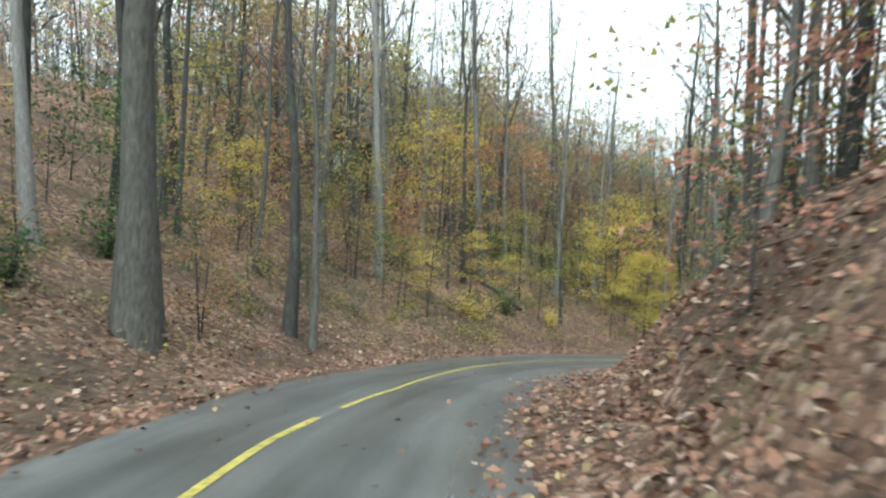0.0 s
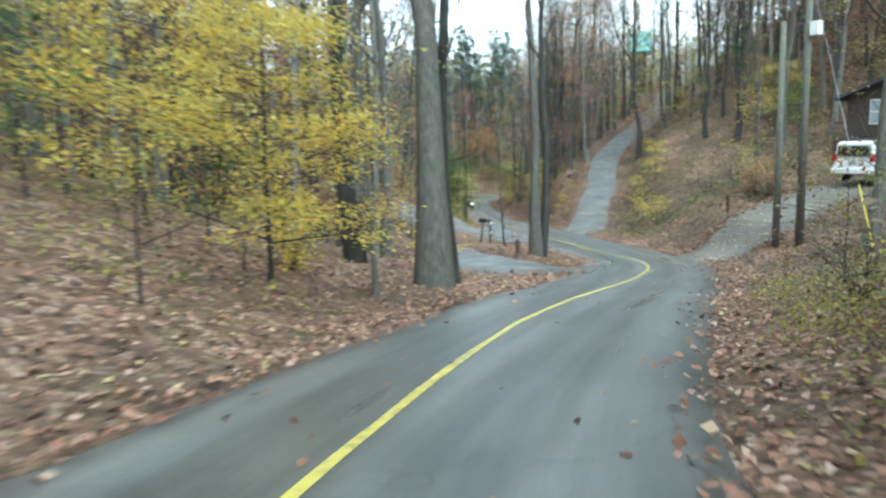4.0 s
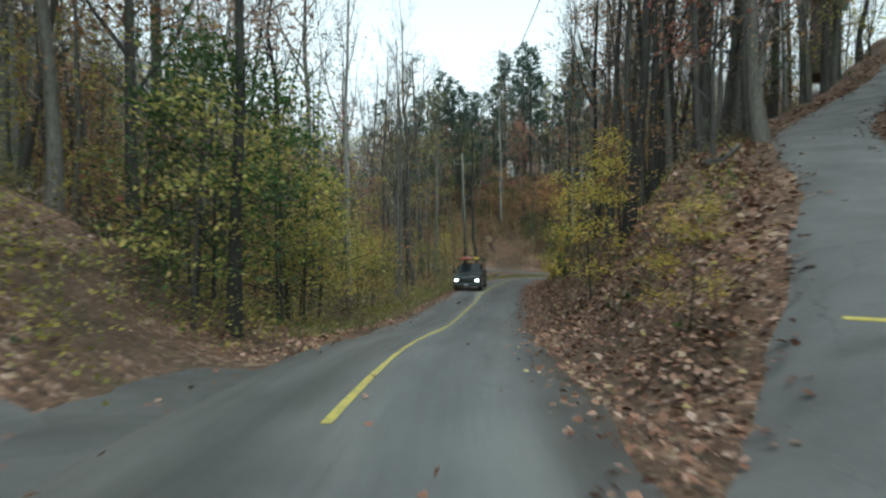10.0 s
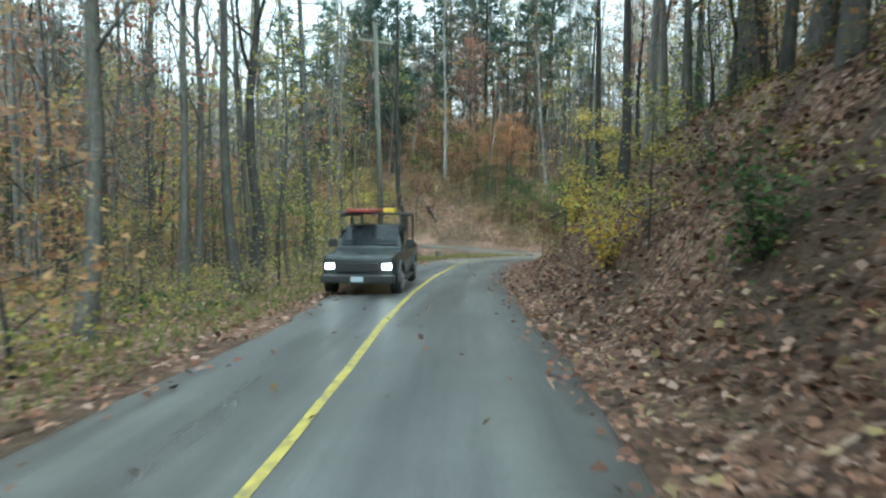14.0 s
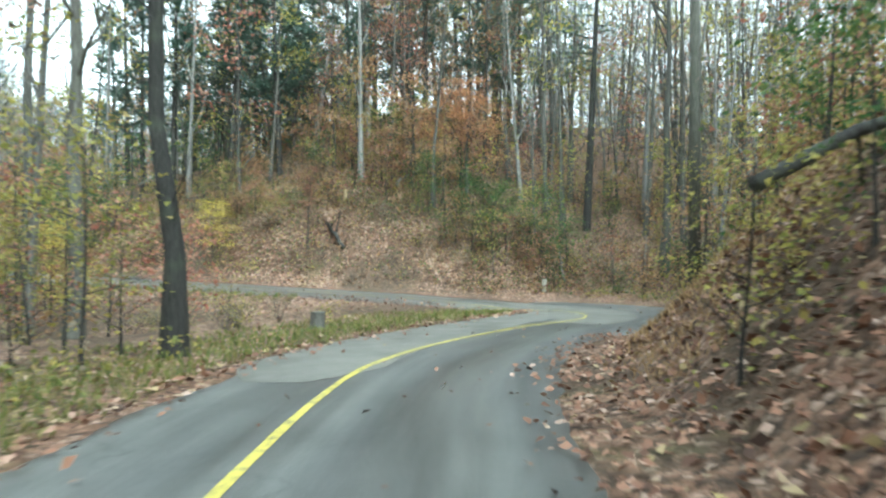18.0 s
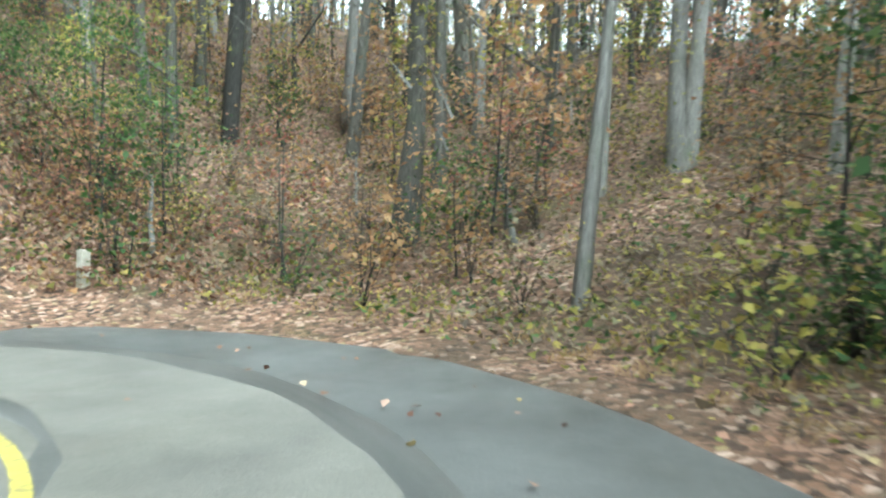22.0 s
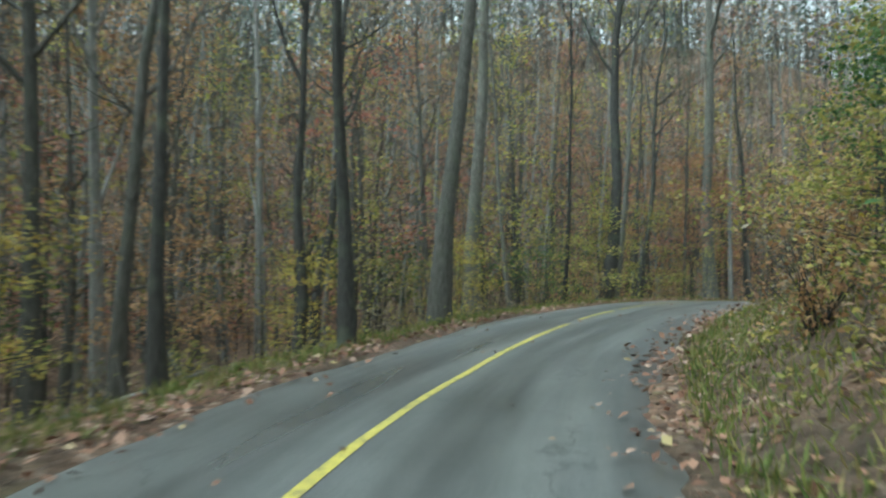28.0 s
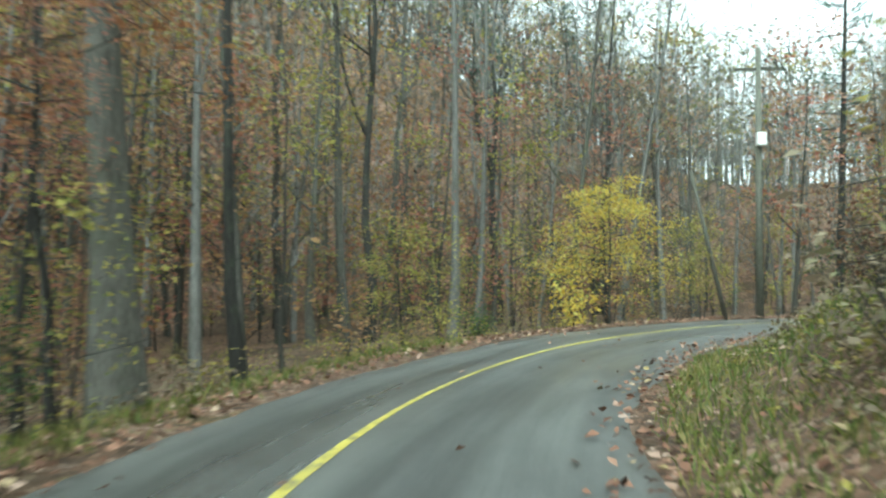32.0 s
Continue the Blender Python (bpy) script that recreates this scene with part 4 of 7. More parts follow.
def off(run, lat):
    """A place of the plan: so far along the road, so far to its right (negative: left) of the yellow line."""
    k = int(np.argmin(np.abs(RUN - run)))
    return ROADLINE[k, 0] + RIGHT[k, 0] * lat, ROADLINE[k, 1] + RIGHT[k, 1] * lat


# Trees that stand out, by run along the road and distance from its line.
MARKED = [
    # first bend, uphill side
    (11.2, -4.6, "bare_a", 1.0, 1.35), (16.4, -4.1, "bare_b", 0.95, 0.75), (16.6, -3.6, "bare_e", 0.9, 0.75), (24.6, -9.8, "bare_a", 1.0, 1.0), (26.8, -8.7, "bare_c", 0.9, 0.85), (33.6, -10.3, "bare_c", 0.95, 0.95),
    (31.0, -8.6, "bare_b", 0.9, 0.7), (14.2, -9.6, "bare_c", 0.9, 0.8), (12.4, -11.5, "bare_a", 1.0, 1.0), (18.6, -12.0, "bare_b", 1.0, 1.1), (22.0, -14.5, "bare_d", 1.0, 1.0), (19.8, -8.2, "bare_e", 0.9, 0.8),
    (20.5, -13.0, "gold", 1.0, 1.0), (27.0, -15.0, "rust", 1.0, 1.0), (30.5, -14.0, "gold", 1.05, 1.0), (36.0, -11.5, "rust", 0.9, 1.0), (37.5, -9.0, "gold", 0.85, 1.0), (34.6, -5.6, "bare_d", 0.42, 0.8),
    (29.0, -17.0, "bare_a", 1.0, 0.9), (33.0, -19.0, "bare_c", 1.0, 0.9), (38.0, -15.0, "bare_d", 1.0, 0.9), (16.0, -17.0, "gold", 1.0, 1.0), (24.0, -19.5, "gold", 1.0, 1.0),
    (44.8, -3.5, "bare_a", 1.05, 1.3), (45.9, -3.9, "bare_b", 1.0, 0.8), (41.8, -3.5, "bare_e", 0.7, 0.6), (44.6, -6.1, "bare_b", 1.0, 1.0), (47.6, -6.4, "bare_e", 1.1, 1.0), (49.0, -8.0, "gold", 1.0, 1.0),
    (61.8, -3.6, "bare_a", 1.0, 0.95), (62.6, -3.1, "bare_b", 1.0, 0.95),
    # first bend, on the right bank
    (17.5, 8.4, "bare_b", 0.9, 1.1), (21.5, 7.4, "bare_d", 0.9, 1.0), (23.6, 6.6, "bare_a", 0.85, 0.9), (27.0, 8.0, "bare_e", 1.0, 1.1), (20.0, 11.0, "bare_c", 0.9, 0.9), (30.0, 9.5, "bare_d", 0.85, 0.9),
    # junction to the straight
    (85.3, -5.1, "bare_d", 1.1, 0.8), (86.6, -6.3, "bare_c", 1.0, 0.9), (89.8, -3.2, "bare_b", 0.9, 0.65), (88.0, -9.5, "bare_a", 1.0, 1.0), (92.0, -8.0, "rust", 0.9, 1.0), (89.0, -13.0, "rust", 1.0, 1.0),
    (99.6, 6.6, "bare_b", 0.9, 0.7), (101.4, 6.0, "bare_e", 1.1, 0.9), (103.0, 7.8, "mauve", 1.0, 0.9), (104.6, 5.8, "bare_b", 0.95, 0.7), (106.4, 7.4, "mauve", 1.05, 0.9), (100.4, 9.6, "mauve", 1.0, 0.9), (98.2, 7.6, "mauve", 0.95, 0.8), (109.0, 8.6, "mauve", 1.0, 0.9), (98.4, 5.7, "bare_b", 0.9, 0.85),
    (98.0, 9.0, "rust", 1.0, 1.0), (104.0, 6.8, "bare_e", 1.0, 0.9), (110.8, 6.0, "bare_d", 0.8, 0.8), (114.0, 8.0, "rust", 0.9, 1.0), (124.1, 5.4, "bare_b", 0.85, 0.75), (120.0, 8.5, "bare_c", 0.9, 0.8), (136.0, 6.4, "bare_b", 0.9, 0.8),
    (113.9, -8.8, "bare_a", 0.95, 1.0), (118.0, -8.0, "bare_c", 0.95, 0.8), (124.1, -6.2, "bare_e", 1.1, 0.9), (125.2, -5.4, "bare_b", 1.0, 0.8), (132.5, -7.3, "bare_d", 1.0, 1.1), (134.5, -8.4, "bare_e", 1.1, 1.0), (131.0, -9.0, "bare_e", 1.2, 1.0),
    (142.6, -3.9, "bare_d", 0.9, 0.95), (140.8, -5.4, "pole", 0.9, 0.9), (140.8, -7.4, "bare_e", 1.0, 1.0), (128.0, -4.6, "pole", 1.0, 0.8), (137.5, -5.2, "pole_b", 0.9, 0.9),
    # outside of the sharp bend
    (160.0, 12.9, "bare_c", 0.9, 0.75), (159.2, 14.0, "bare_a", 0.9, 0.8), (163.9, 13.5, "bare_e", 1.1, 1.1), (163.6, 10.0, "bare_e", 0.7, 0.7), (167.0, 9.0, "rust", 0.7, 1.0), (166.0, 12.5, "orange_maple", 0.9, 1.0),
    (169.0, 16.0, "red", 1.0, 1.0), (165.0, 17.0, "rust", 0.9, 1.0), (172.0, 15.0, "rust", 1.0, 1.0), (157.0, 8.4, "green", 1.5, 1.0), (156.0, 9.5, "ygreen", 1.6, 1.0), (155.0, 8.0, "orange_maple", 0.8, 1.0),
    # last bends, downhill side
    (182.8, -2.9, "bare_a", 1.0, 1.0), (185.0, -4.2, "bare_a", 1.1, 0.9), (188.9, -3.2, "bare_d", 0.75, 0.6), (186.8, -5.6, "bare_b", 0.95, 0.8), (190.5, -5.4, "bare_e", 1.0, 1.0), (193.0, -2.9, "bare_b", 0.95, 0.65), (194.4, -5.0, "bare_d", 0.8, 0.7),
    (197.0, -3.0, "bare_a", 0.95, 0.95), (197.3, -7.8, "pole_b", 1.2, 1.0), (199.0, -8.7, "bare_d", 0.9, 0.8), (204.3, -6.6, "bare_a", 1.0, 1.2), (203.0, -4.4, "bare_e", 0.9, 0.7), (206.2, -4.0, "bare_b", 0.8, 0.5),
    (209.4, -3.9, "bare_b", 1.1, 1.2), (210.6, -4.3, "bare_e", 1.2, 0.9), (213.0, -5.0, "bare_d", 0.9, 0.8), (217.7, -5.0, "bare_a", 1.0, 1.3), (217.2, -5.4, "orange_maple", 1.0, 1.0), (215.0, -4.2, "bare_e", 0.9, 0.7),
    (220.9, -5.6, "bare_b", 0.85, 0.75), (222.0, -5.4, "pole", 0.8, 0.8), (225.0, -6.4, "pole", 0.9, 0.9), (231.0, -8.4, "bare_c", 0.95, 0.8), (233.2, -9.6, "bare_c", 0.9, 0.7), (228.0, -9.0, "bare_d", 0.9, 0.9), (240.0, 4.0, "bare_e", 1.0, 1.0), (243.0, 3.6, "bare_d", 0.8, 0.8),
]
MARKED += [
    # crowns over the first bank, and the red trees by the cabin
    (14.5, -10.5, "pine", 0.7, 0.8), (19.5, -11.0, "pine", 0.6, 0.8), (31.0, 8.8, "pine", 0.5, 0.7), (44.0, 9.5, "pine", 0.6, 0.7), (26.0, 9.0, "rust", 0.8, 1.0), (33.0, 11.0, "gold", 0.85, 1.0), (39.0, 8.0, "gold", 0.8, 1.0), (36.0, 14.0, "rust", 0.9, 1.0), (43.0, 12.0, "rust", 0.9, 1.0), (20.0, 12.0, "rust", 0.8, 1.0),
    
]
rng = np.random.RandomState(77)
taken = []
for x, y, kind, size in [(75.5, 93.5, "red", 0.9), (72.5, 90.5, "red", 0.85), (78.5, 96.5, "red", 0.8), (68.0, 88.0, "rust", 0.7), (79.5, 94.3, "red", 0.6), (93.9, 130.35, "bare_a", 0.9), (97.7, 126.0, "bare_c", 0.85), (90.4, 122.6, "green_bush", 1.3), (91.8, 120.6, "green", 0.85), (90.0, 121.0, "ygreen", 0.6), (92.8, 122.8, "orange", 0.9), (91.4, 118.6, "thin_gold", 1.1), (89.9, 137.4, "green", 0.75), (91.2, 136.2, "green", 0.8), (92.4, 138.4, "ygreen", 0.7), (88.6, 141.6, "orange_maple", 0.75), (91.0, 143.2, "orange_maple", 0.8), (87.0, 142.6, "orange", 1.0), (39.3, 47.9, "orange_bush", 1.3), (39.9, 48.3, "orange_bush", 1.0), (53.6, 56.0, "yellow_maple", 0.85), (53.2, 58.4, "bare_b", 0.9), (55.0, 59.8, "mauve", 0.9), (57.3, 54.7, "gold", 0.9), (58.4, 65.7, "bare_b", 0.9), (56.6, 62.4, "mauve", 0.9), (60.4, 70.8, "gold", 0.85), (55.4, 53.0, "mauve", 0.9), (58.6, 58.6, "rust", 0.95), (51.8, 54.2, "bare_e", 1.0), (60.8, 62.2, "gold", 1.0), (62.0, 67.0, "mauve", 1.0), (53.4, 61.6, "bare_d", 0.8), (57.2, 68.4, "bare_e", 1.0), (60.0, 55.4, "rust", 1.0), (63.4, 72.6, "bare_b", 0.9), (52.4, 51.2, "gold", 0.9), (54.8, 56.8, "green", 1.0), (58.8, 62.6, "green", 1.1), (56.0, 65.0, "ygreen", 0.9), (50.2, 52.2, "green", 0.8), (55.8, 58.0, "orange", 0.9), (41.6, 50.6, "brush", 1.3), (43.6, 48.4, "brush", 1.2), (45.2, 49.6, "brush", 1.3), (42.6, 49.2, "brush_b", 1.2), (44.6, 51.2, "rust", 0.55), (41.6, 41.0, "orange", 0.9), (44.3, 40.6, "orange", 1.0), (47.9, 61.6, "yellow", 0.6), (46.6, 62.4, "yellow", 0.45)]:
    taken.append((x, y))
    KINDS[kind].put(x, y, 1.7 * x, size, 1.0, "trees along the road")
r = np.random.RandomState(171)
for x, y in zip(r.uniform(76, 106, 105), r.uniform(147, 192, 105)):
    if all(math.hypot(x - a, y - b) > 2.9 for a, b in taken) and beside(np.array([(x, y)]))[2][0] > 10:
        taken.append((x, y))
        KINDS["grove_pine"].put(x, y, r.uniform(0, 6.28), r.uniform(0.75, 1.05), 1.0, "pine grove")
for run, lat, kind, size, thick in MARKED:
    x, y = off(run, lat)
    taken.append((x, y))
    KINDS[kind].put(x, y, rng.uniform(0, 6.28), size, thick, "trees along the road")
# Saplings and bushes that stand out.
for run, lat, kind, size in [
    (9.5, -6.8, "thin_gold", 0.9), (15.5, -7.6, "thin_gold", 1.0), (20.5, -6.6, "thin_green", 0.8), (25.0, -6.0, "thin_gold", 0.8), (36.0, -7.0, "thin_gold", 0.9), (41.5, -7.4, "thin_rust", 1.0), (43.5, -9.0, "thin_gold", 1.1), (44.0, -11.0, "orange", 1.2), (47.0, -10.0, "orange", 1.1),
    (32.0, -6.2, "yellow", 0.55), (30.3, -7.6, "yellow", 0.6), (27.0, -6.6, "yellow", 0.45), (39.3, -4.4, "big_yellow", 0.62), (24.0, -8.0, "thin_rust", 0.9), (29.0, 6.6, "green", 1.6), (29.5, -8.0, "orange", 1.5), (25.0, -12.0, "orange", 1.9), (33.0, -13.0, "yellow_maple", 1.3), (37.0, -13.0, "orange_maple", 1.1), (43.0, -9.5, "yellow_maple", 1.2), (28.0, 11.0, "ygreen", 2.0), (24.0, 13.0, "orange_maple", 1.2), (34.0, 9.0, "ygreen", 1.6), (96.0, -4.3, "green", 1.3), (98.0, -4.8, "ygreen", 1.3), (100.5, -5.2, "ygreen", 1.2), (34.5, -8.5, "ygreen", 1.0), (28.0, -5.0, "yellow_bush", 0.7), (31.0, -5.8, "green_bush", 1.2), (25.0, -8.5, "ygreen", 1.1),
    (9.0, -8.5, "green", 1.0), (16.5, -9.5, "green", 0.9), (11.0, -6.5, "green_bush", 1.0), (15.0, -8.5, "green_bush", 1.3), (20.0, -8.0, "brush_b", 1.0), (23.0, -5.0, "brush_b", 0.8), (33.0, -4.8, "yellow_bush", 0.6), (22.0, -10.5, "yellow", 0.8),
    (41.0, -5.0, "yellow_bush", 0.8), (46.8, -4.6, "yellow_bush", 0.6), (40.5, -8.0, "yellow", 1.1), (44.8, -5.5, "orange", 0.7),
    (35.0, 4.2, "brush", 1.0), (30.0, 4.4, "brush_b", 1.2), (26.0, 4.3, "brush", 0.9), (22.0, 4.4, "green_bush", 0.6), (38.5, 4.6, "yellow_bush", 0.5), (40.5, 4.4, "brush", 1.1), (17.0, 4.6, "brush_b", 0.8),
    (75.0, 7.2, "yellow_bush", 1.0), (76.6, 7.4, "yellow_bush", 0.9), (67.5, 8.8, "ygreen", 0.4), (73.6, 6.6, "brush", 1.2), (75.6, 6.0, "brush", 1.0), (77.6, 6.4, "brush_b", 1.1), (70.5, 8.4, "brush", 1.2), (65.0, 8.6, "orange_bush", 1.35), (64.2, 8.0, "brush", 1.0), (72.0, 9.0, "brush", 1.2), (71.0, 6.0, "brush", 1.0),
    (88.8, -3.6, "ygreen", 0.9), (90.0, -4.0, "green", 1.0), (92.0, -4.5, "green", 1.15), (94.5, -3.9, "ygreen", 1.1), (97.0, -4.0, "ygreen", 1.0), (100.0, -4.4, "yellow", 0.8), (103.0, -4.2, "ygreen", 0.8),
    (107.0, -4.5, "yellow", 0.6), (111.0, -5.0, "yellow", 0.7), (86.5, 4.2, "yellow", 0.35), (97.0, 4.3, "yellow", 0.75), (99.0, 5.4, "yellow", 0.7), (120.0, 4.3, "yellow_bush", 0.9), (118.0, 4.6, "ygreen", 0.6),
    (113.5, 4.6, "green_bush", 1.0), (132.0, 5.6, "yellow", 0.7), (133.5, 5.2, "yellow_bush", 1.0),
    (168.0, 9.8, "orange", 1.3), (171.0, 11.5, "orange", 1.4), (165.5, 7.0, "green", 0.8), (167.0, 7.5, "green", 0.7), (173.0, 12.0, "red", 0.7), (169.5, 14.0, "rust", 0.8), (163.0, 8.5, "brush_b", 1.0),
    (147.0, 4.8, "thin_gold", 0.6), (149.0, 5.2, "brush", 1.2), (148.0, 6.2, "thin_rust", 0.8), (150.5, 6.4, "orange", 0.7), (152.0, 7.2, "ygreen", 0.8), (149.5, 7.6, "thin_gold", 1.2), (145.0, 4.7, "brush_b", 0.9), (156.0, 11.0, "green", 0.7), (154.0, 9.5, "ygreen", 0.8), (151.5, 8.0, "orange", 0.9), (157.5, 9.5, "green_bush", 1.2), (150.0, 7.0, "ygreen", 0.9),
    (173.0, 5.0, "red", 0.35), (178.0, 4.5, "yellow", 0.6), (187.0, 5.0, "green", 0.62), (185.5, 5.6, "green", 0.7), (189.5, 5.4, "green", 0.6), (188.0, 4.4, "ygreen", 0.45), (186.5, 4.2, "orange_bush", 0.8), (192.0, 5.2, "green", 0.5), (196.0, 5.4, "thin_rust", 0.8), (205.0, 5.2, "thin_gold", 0.7), (209.5, 5.6, "thin_rust", 0.8), (213.0, 5.2, "thin_gold", 0.8), (187.0, 4.6, "green_bush", 1.0), (189.0, 4.8, "ygreen", 0.6), (190.5, 4.3, "orange_bush", 1.0), (193.0, 4.6, "brush", 1.2), (198.0, 4.7, "brush", 1.2),
    (203.0, 4.4, "brush_b", 1.1), (207.0, 4.6, "brush", 1.2), (211.0, 4.5, "brush", 1.1), (215.0, 4.6, "brush", 1.2),
    (209.0, -4.0, "ygreen", 0.9), (212.5, -4.2, "ygreen", 1.0), (213.5, -3.6, "orange_bush", 0.9), (216.0, -4.6, "red", 0.5), (218.0, -5.4, "rust", 0.5), (202.0, -5.5, "yellow", 0.6), (199.0, -4.0, "brush_b", 1.0),
    (234.4, -4.6, "yellow_maple", 0.95), (236.5, -6.8, "yellow_maple", 0.95), (238.0, -4.0, "ygreen", 0.9), (232.0, -4.0, "yellow_bush", 1.1), (192.5, 6.2, "green", 0.8), (194.5, 5.6, "ygreen", 0.75), (196.0, 6.6, "green", 0.85), (193.4, 5.0, "orange_bush", 1.2), (196.5, 5.2, "yellow_bush", 0.8),
    (204.0, 6.6, "bramble", 1.0), (206.0, 5.8, "bramble", 1.15), (207.6, 7.2, "bramble", 1.3), (209.4, 6.0, "bramble", 1.1), (211.0, 7.0, "bramble", 1.25), (212.8, 5.8, "bramble", 1.0), (214.5, 6.8, "bramble", 1.1), (216.5, 5.6, "bramble", 0.8), (218.5, 6.2, "bramble", 0.9), (202.0, 7.0, "bramble", 0.9), (205.0, 5.0, "bramble", 0.7), (207.0, 4.9, "bramble", 0.75), (210.2, 5.1, "bramble", 0.8), (213.5, 5.0, "bramble", 0.75), (216.0, 7.4, "bramble", 1.2), (219.5, 5.4, "bramble", 0.8), (221.5, 6.4, "bramble", 1.0), (224.0, 5.6, "bramble", 0.8), (226.0, -5.5, "ygreen", 0.8),
    (195.0, -5.0, "yellow", 0.5), (189.0, -6.5, "yellow", 0.6), (193.5, -8.0, "orange", 0.8), (182.0, -7.0, "ygreen", 0.9), (179.0, -6.0, "yellow", 0.7), (187.0, -9.0, "ygreen", 0.9),
]:
    x, y = off(run, lat)
    taken.append((x, y))
    KINDS[kind].put(x, y, rng.uniform(0, 6.28), size, 1.0, "saplings and bushes by the road")


def scatter(count, box, near, far, gap, seed, keep=None):
    """Places off the road and the drives, no two closer than gap."""
    r = np.random.RandomState(seed)
    xy = np.c_[r.uniform(box[0], box[1], count), r.uniform(box[2], box[3], count)]
    out, dr = clear_of(xy)
    xy = xy[(out > near) & (out < far) & (dr > 1.0)]
    cells, res = {}, []
    for p in taken if keep is None else []:
        cells.setdefault((int(p[0] // gap), int(p[1] // gap)), []).append(p)
    for p in xy:
        i, j = int(p[0] // gap), int(p[1] // gap)
        if all((p[0] - q[0]) ** 2 + (p[1] - q[1]) ** 2 > gap * gap for a in (-1, 0, 1) for b in (-1, 0, 1) for q in cells.get((i + a, j + b), [])):
            cells.setdefault((i, j), []).append(p)
            res.append(p)
    return np.array(res)


def lit_gap(p):
    """Clear ground: the view kept open by the drives, the yard and the house, and inside the sharp bend."""
    x, y = p
    return (24 < x < 52 and 40 < y < 50) or (37 < x < 56 and 52 < y < 70) or (72 < x < 84 and 123 < y < 136 and beside(np.array([p]))[2][0] < 7 and not beside(np.array([p]))[3][0])


spots = scatter(2600, (-30, 118, -12, 222), 2.2, 24, 2.7, 5)
spots = np.array([p for p in spots if not lit_gap(p)])
order = rng.permutation(len(spots))
choice = ["bare_a"] * 3 + ["bare_b"] * 3 + ["bare_c"] * 2 + ["bare_d"] * 3 + ["bare_e"] * 4 + ["gold"] * 5 + ["rust"] * 5 + ["red"] * 2 + ["pole"] * 5 + ["pole_b"] * 4 + ["pine"]
for i in order[:215]:
    x, y = spots[i]
    taken.append((x, y))
    KINDS[choice[rng.randint(len(choice))]].put(x, y, rng.uniform(0, 6.28), rng.uniform(0.75, 1.1), 1.0, "trees of the wood")
rest = spots[order[215:]]
under = scatter(2600, (-30, 118, -12, 222), 1.0, 16, 1.5, 8)
under = np.array([p for p in under if not lit_gap(p)])
lowkinds = ["brush"] * 6 + ["brush_b"] * 6 + ["green_bush"] + ["thin_gold"] * 6 + ["thin_rust"] * 5 + ["thin_green"] * 2 + ["thin_red"]
u_order = rng.permutation(len(under))
for i in u_order[:260]:
    x, y = under[i]
    KINDS[lowkinds[rng.randint(len(lowkinds))]].put(x, y, rng.uniform(0, 6.28), rng.uniform(0.5, 1.0), 1.0, "undergrowth")


def clump(lo, hi, side, o0, o1, count, kinds, sizes, seed):
    """Leafy undergrowth along a stretch of the roadside."""
    r = np.random.RandomState(seed)
    for _ in range(count):
        x, y = off(r.uniform(lo, hi), (RIGHT_W if side > 0 else -LEFT_W) + side * (o0 + (o1 - o0) * r.uniform() ** 1.3))
        out, dr = clear_of(np.array([(x, y)]))
        if out[0] > o0 * 0.8 and dr[0] > 0.5:
            KINDS[kinds[r.randint(len(kinds))]].put(x, y, r.uniform(0, 6.28), r.uniform(*sizes), 1.0, "undergrowth")


clump(8, 42, -1, 2.0, 12, 46, ["thin_gold"] * 3 + ["thin_green", "thin_rust", "brush_b", "brush"], (0.5, 1.1), 201)
clump(10, 46, 1, 1.6, 6, 26, ["brush", "brush_b", "thin_gold", "brush"], (0.4, 0.9), 202)
clump(85, 142, -1, 1.2, 11, 80, ["thin_gold"] * 4 + ["thin_green"] * 2 + ["thin_rust", "brush_b", "brush"], (0.5, 1.15), 203)
clump(86, 142, 1, 2.0, 9, 50, ["thin_gold", "thin_rust", "brush", "brush", "brush_b", "thin_green"], (0.45, 1.0), 204)
clump(142, 176, 1, 3.5, 17, 90, ["thin_rust"] * 3 + ["thin_red"] * 2 + ["thin_green"] * 2 + ["thin_gold"] * 2 + ["brush"], (0.6, 1.3), 205)
clump(172, 240, -1, 1.6, 12, 80, ["thin_gold"] * 3 + ["thin_rust"] * 2 + ["thin_green", "brush", "brush_b"], (0.5, 1.1), 206)
clump(176, 240, 1, 2.2, 9, 60, ["thin_gold", "thin_rust", "brush", "brush", "brush_b"], (0.45, 1.0), 207)

clump(158, 178, 1, 3.0, 14, 46, ["bramble", "bramble", "thin_red", "thin_rust", "thin_green", "brush"], (0.4, 0.8), 208)
clump(136, 150, -1, 3.5, 9, 18, ["thin_gold", "thin_rust", "brush", "brush_b"], (0.4, 0.9), 209)


def thicket(name, places, makers, mats, label, category, sizes, seed):
    """Many plants too far or too many to count, joined by material."""
    r = np.random.RandomState(seed)
    zs = ground_at(places)
    bags = {}
    for (x, y), z in zip(places, zs):
        made, (wm, lm) = makers[k := r.randint(len(makers))], mats[k]
        s, c = r.uniform(*sizes), r.uniform(0, 6.28)
        rot = np.array([[np.cos(c), -np.sin(c), r.normal(0, 0.06)], [np.sin(c), np.cos(c), r.normal(0, 0.06)], [0, 0, 1]]) * s
        for data, m in zip(made, (wm, lm, wm)):
            if data is not None:
                bags.setdefault((m, data[1].shape[1]), []).append((data[0] @ rot.T + np.array([x, y, z]), data[1]))
    for (m, _), got in bags.items():
        v, q = gather(got)
        tagged(new(name, with_mat(mesh_np(name, v, q), m)), label, category, kind="stuff")


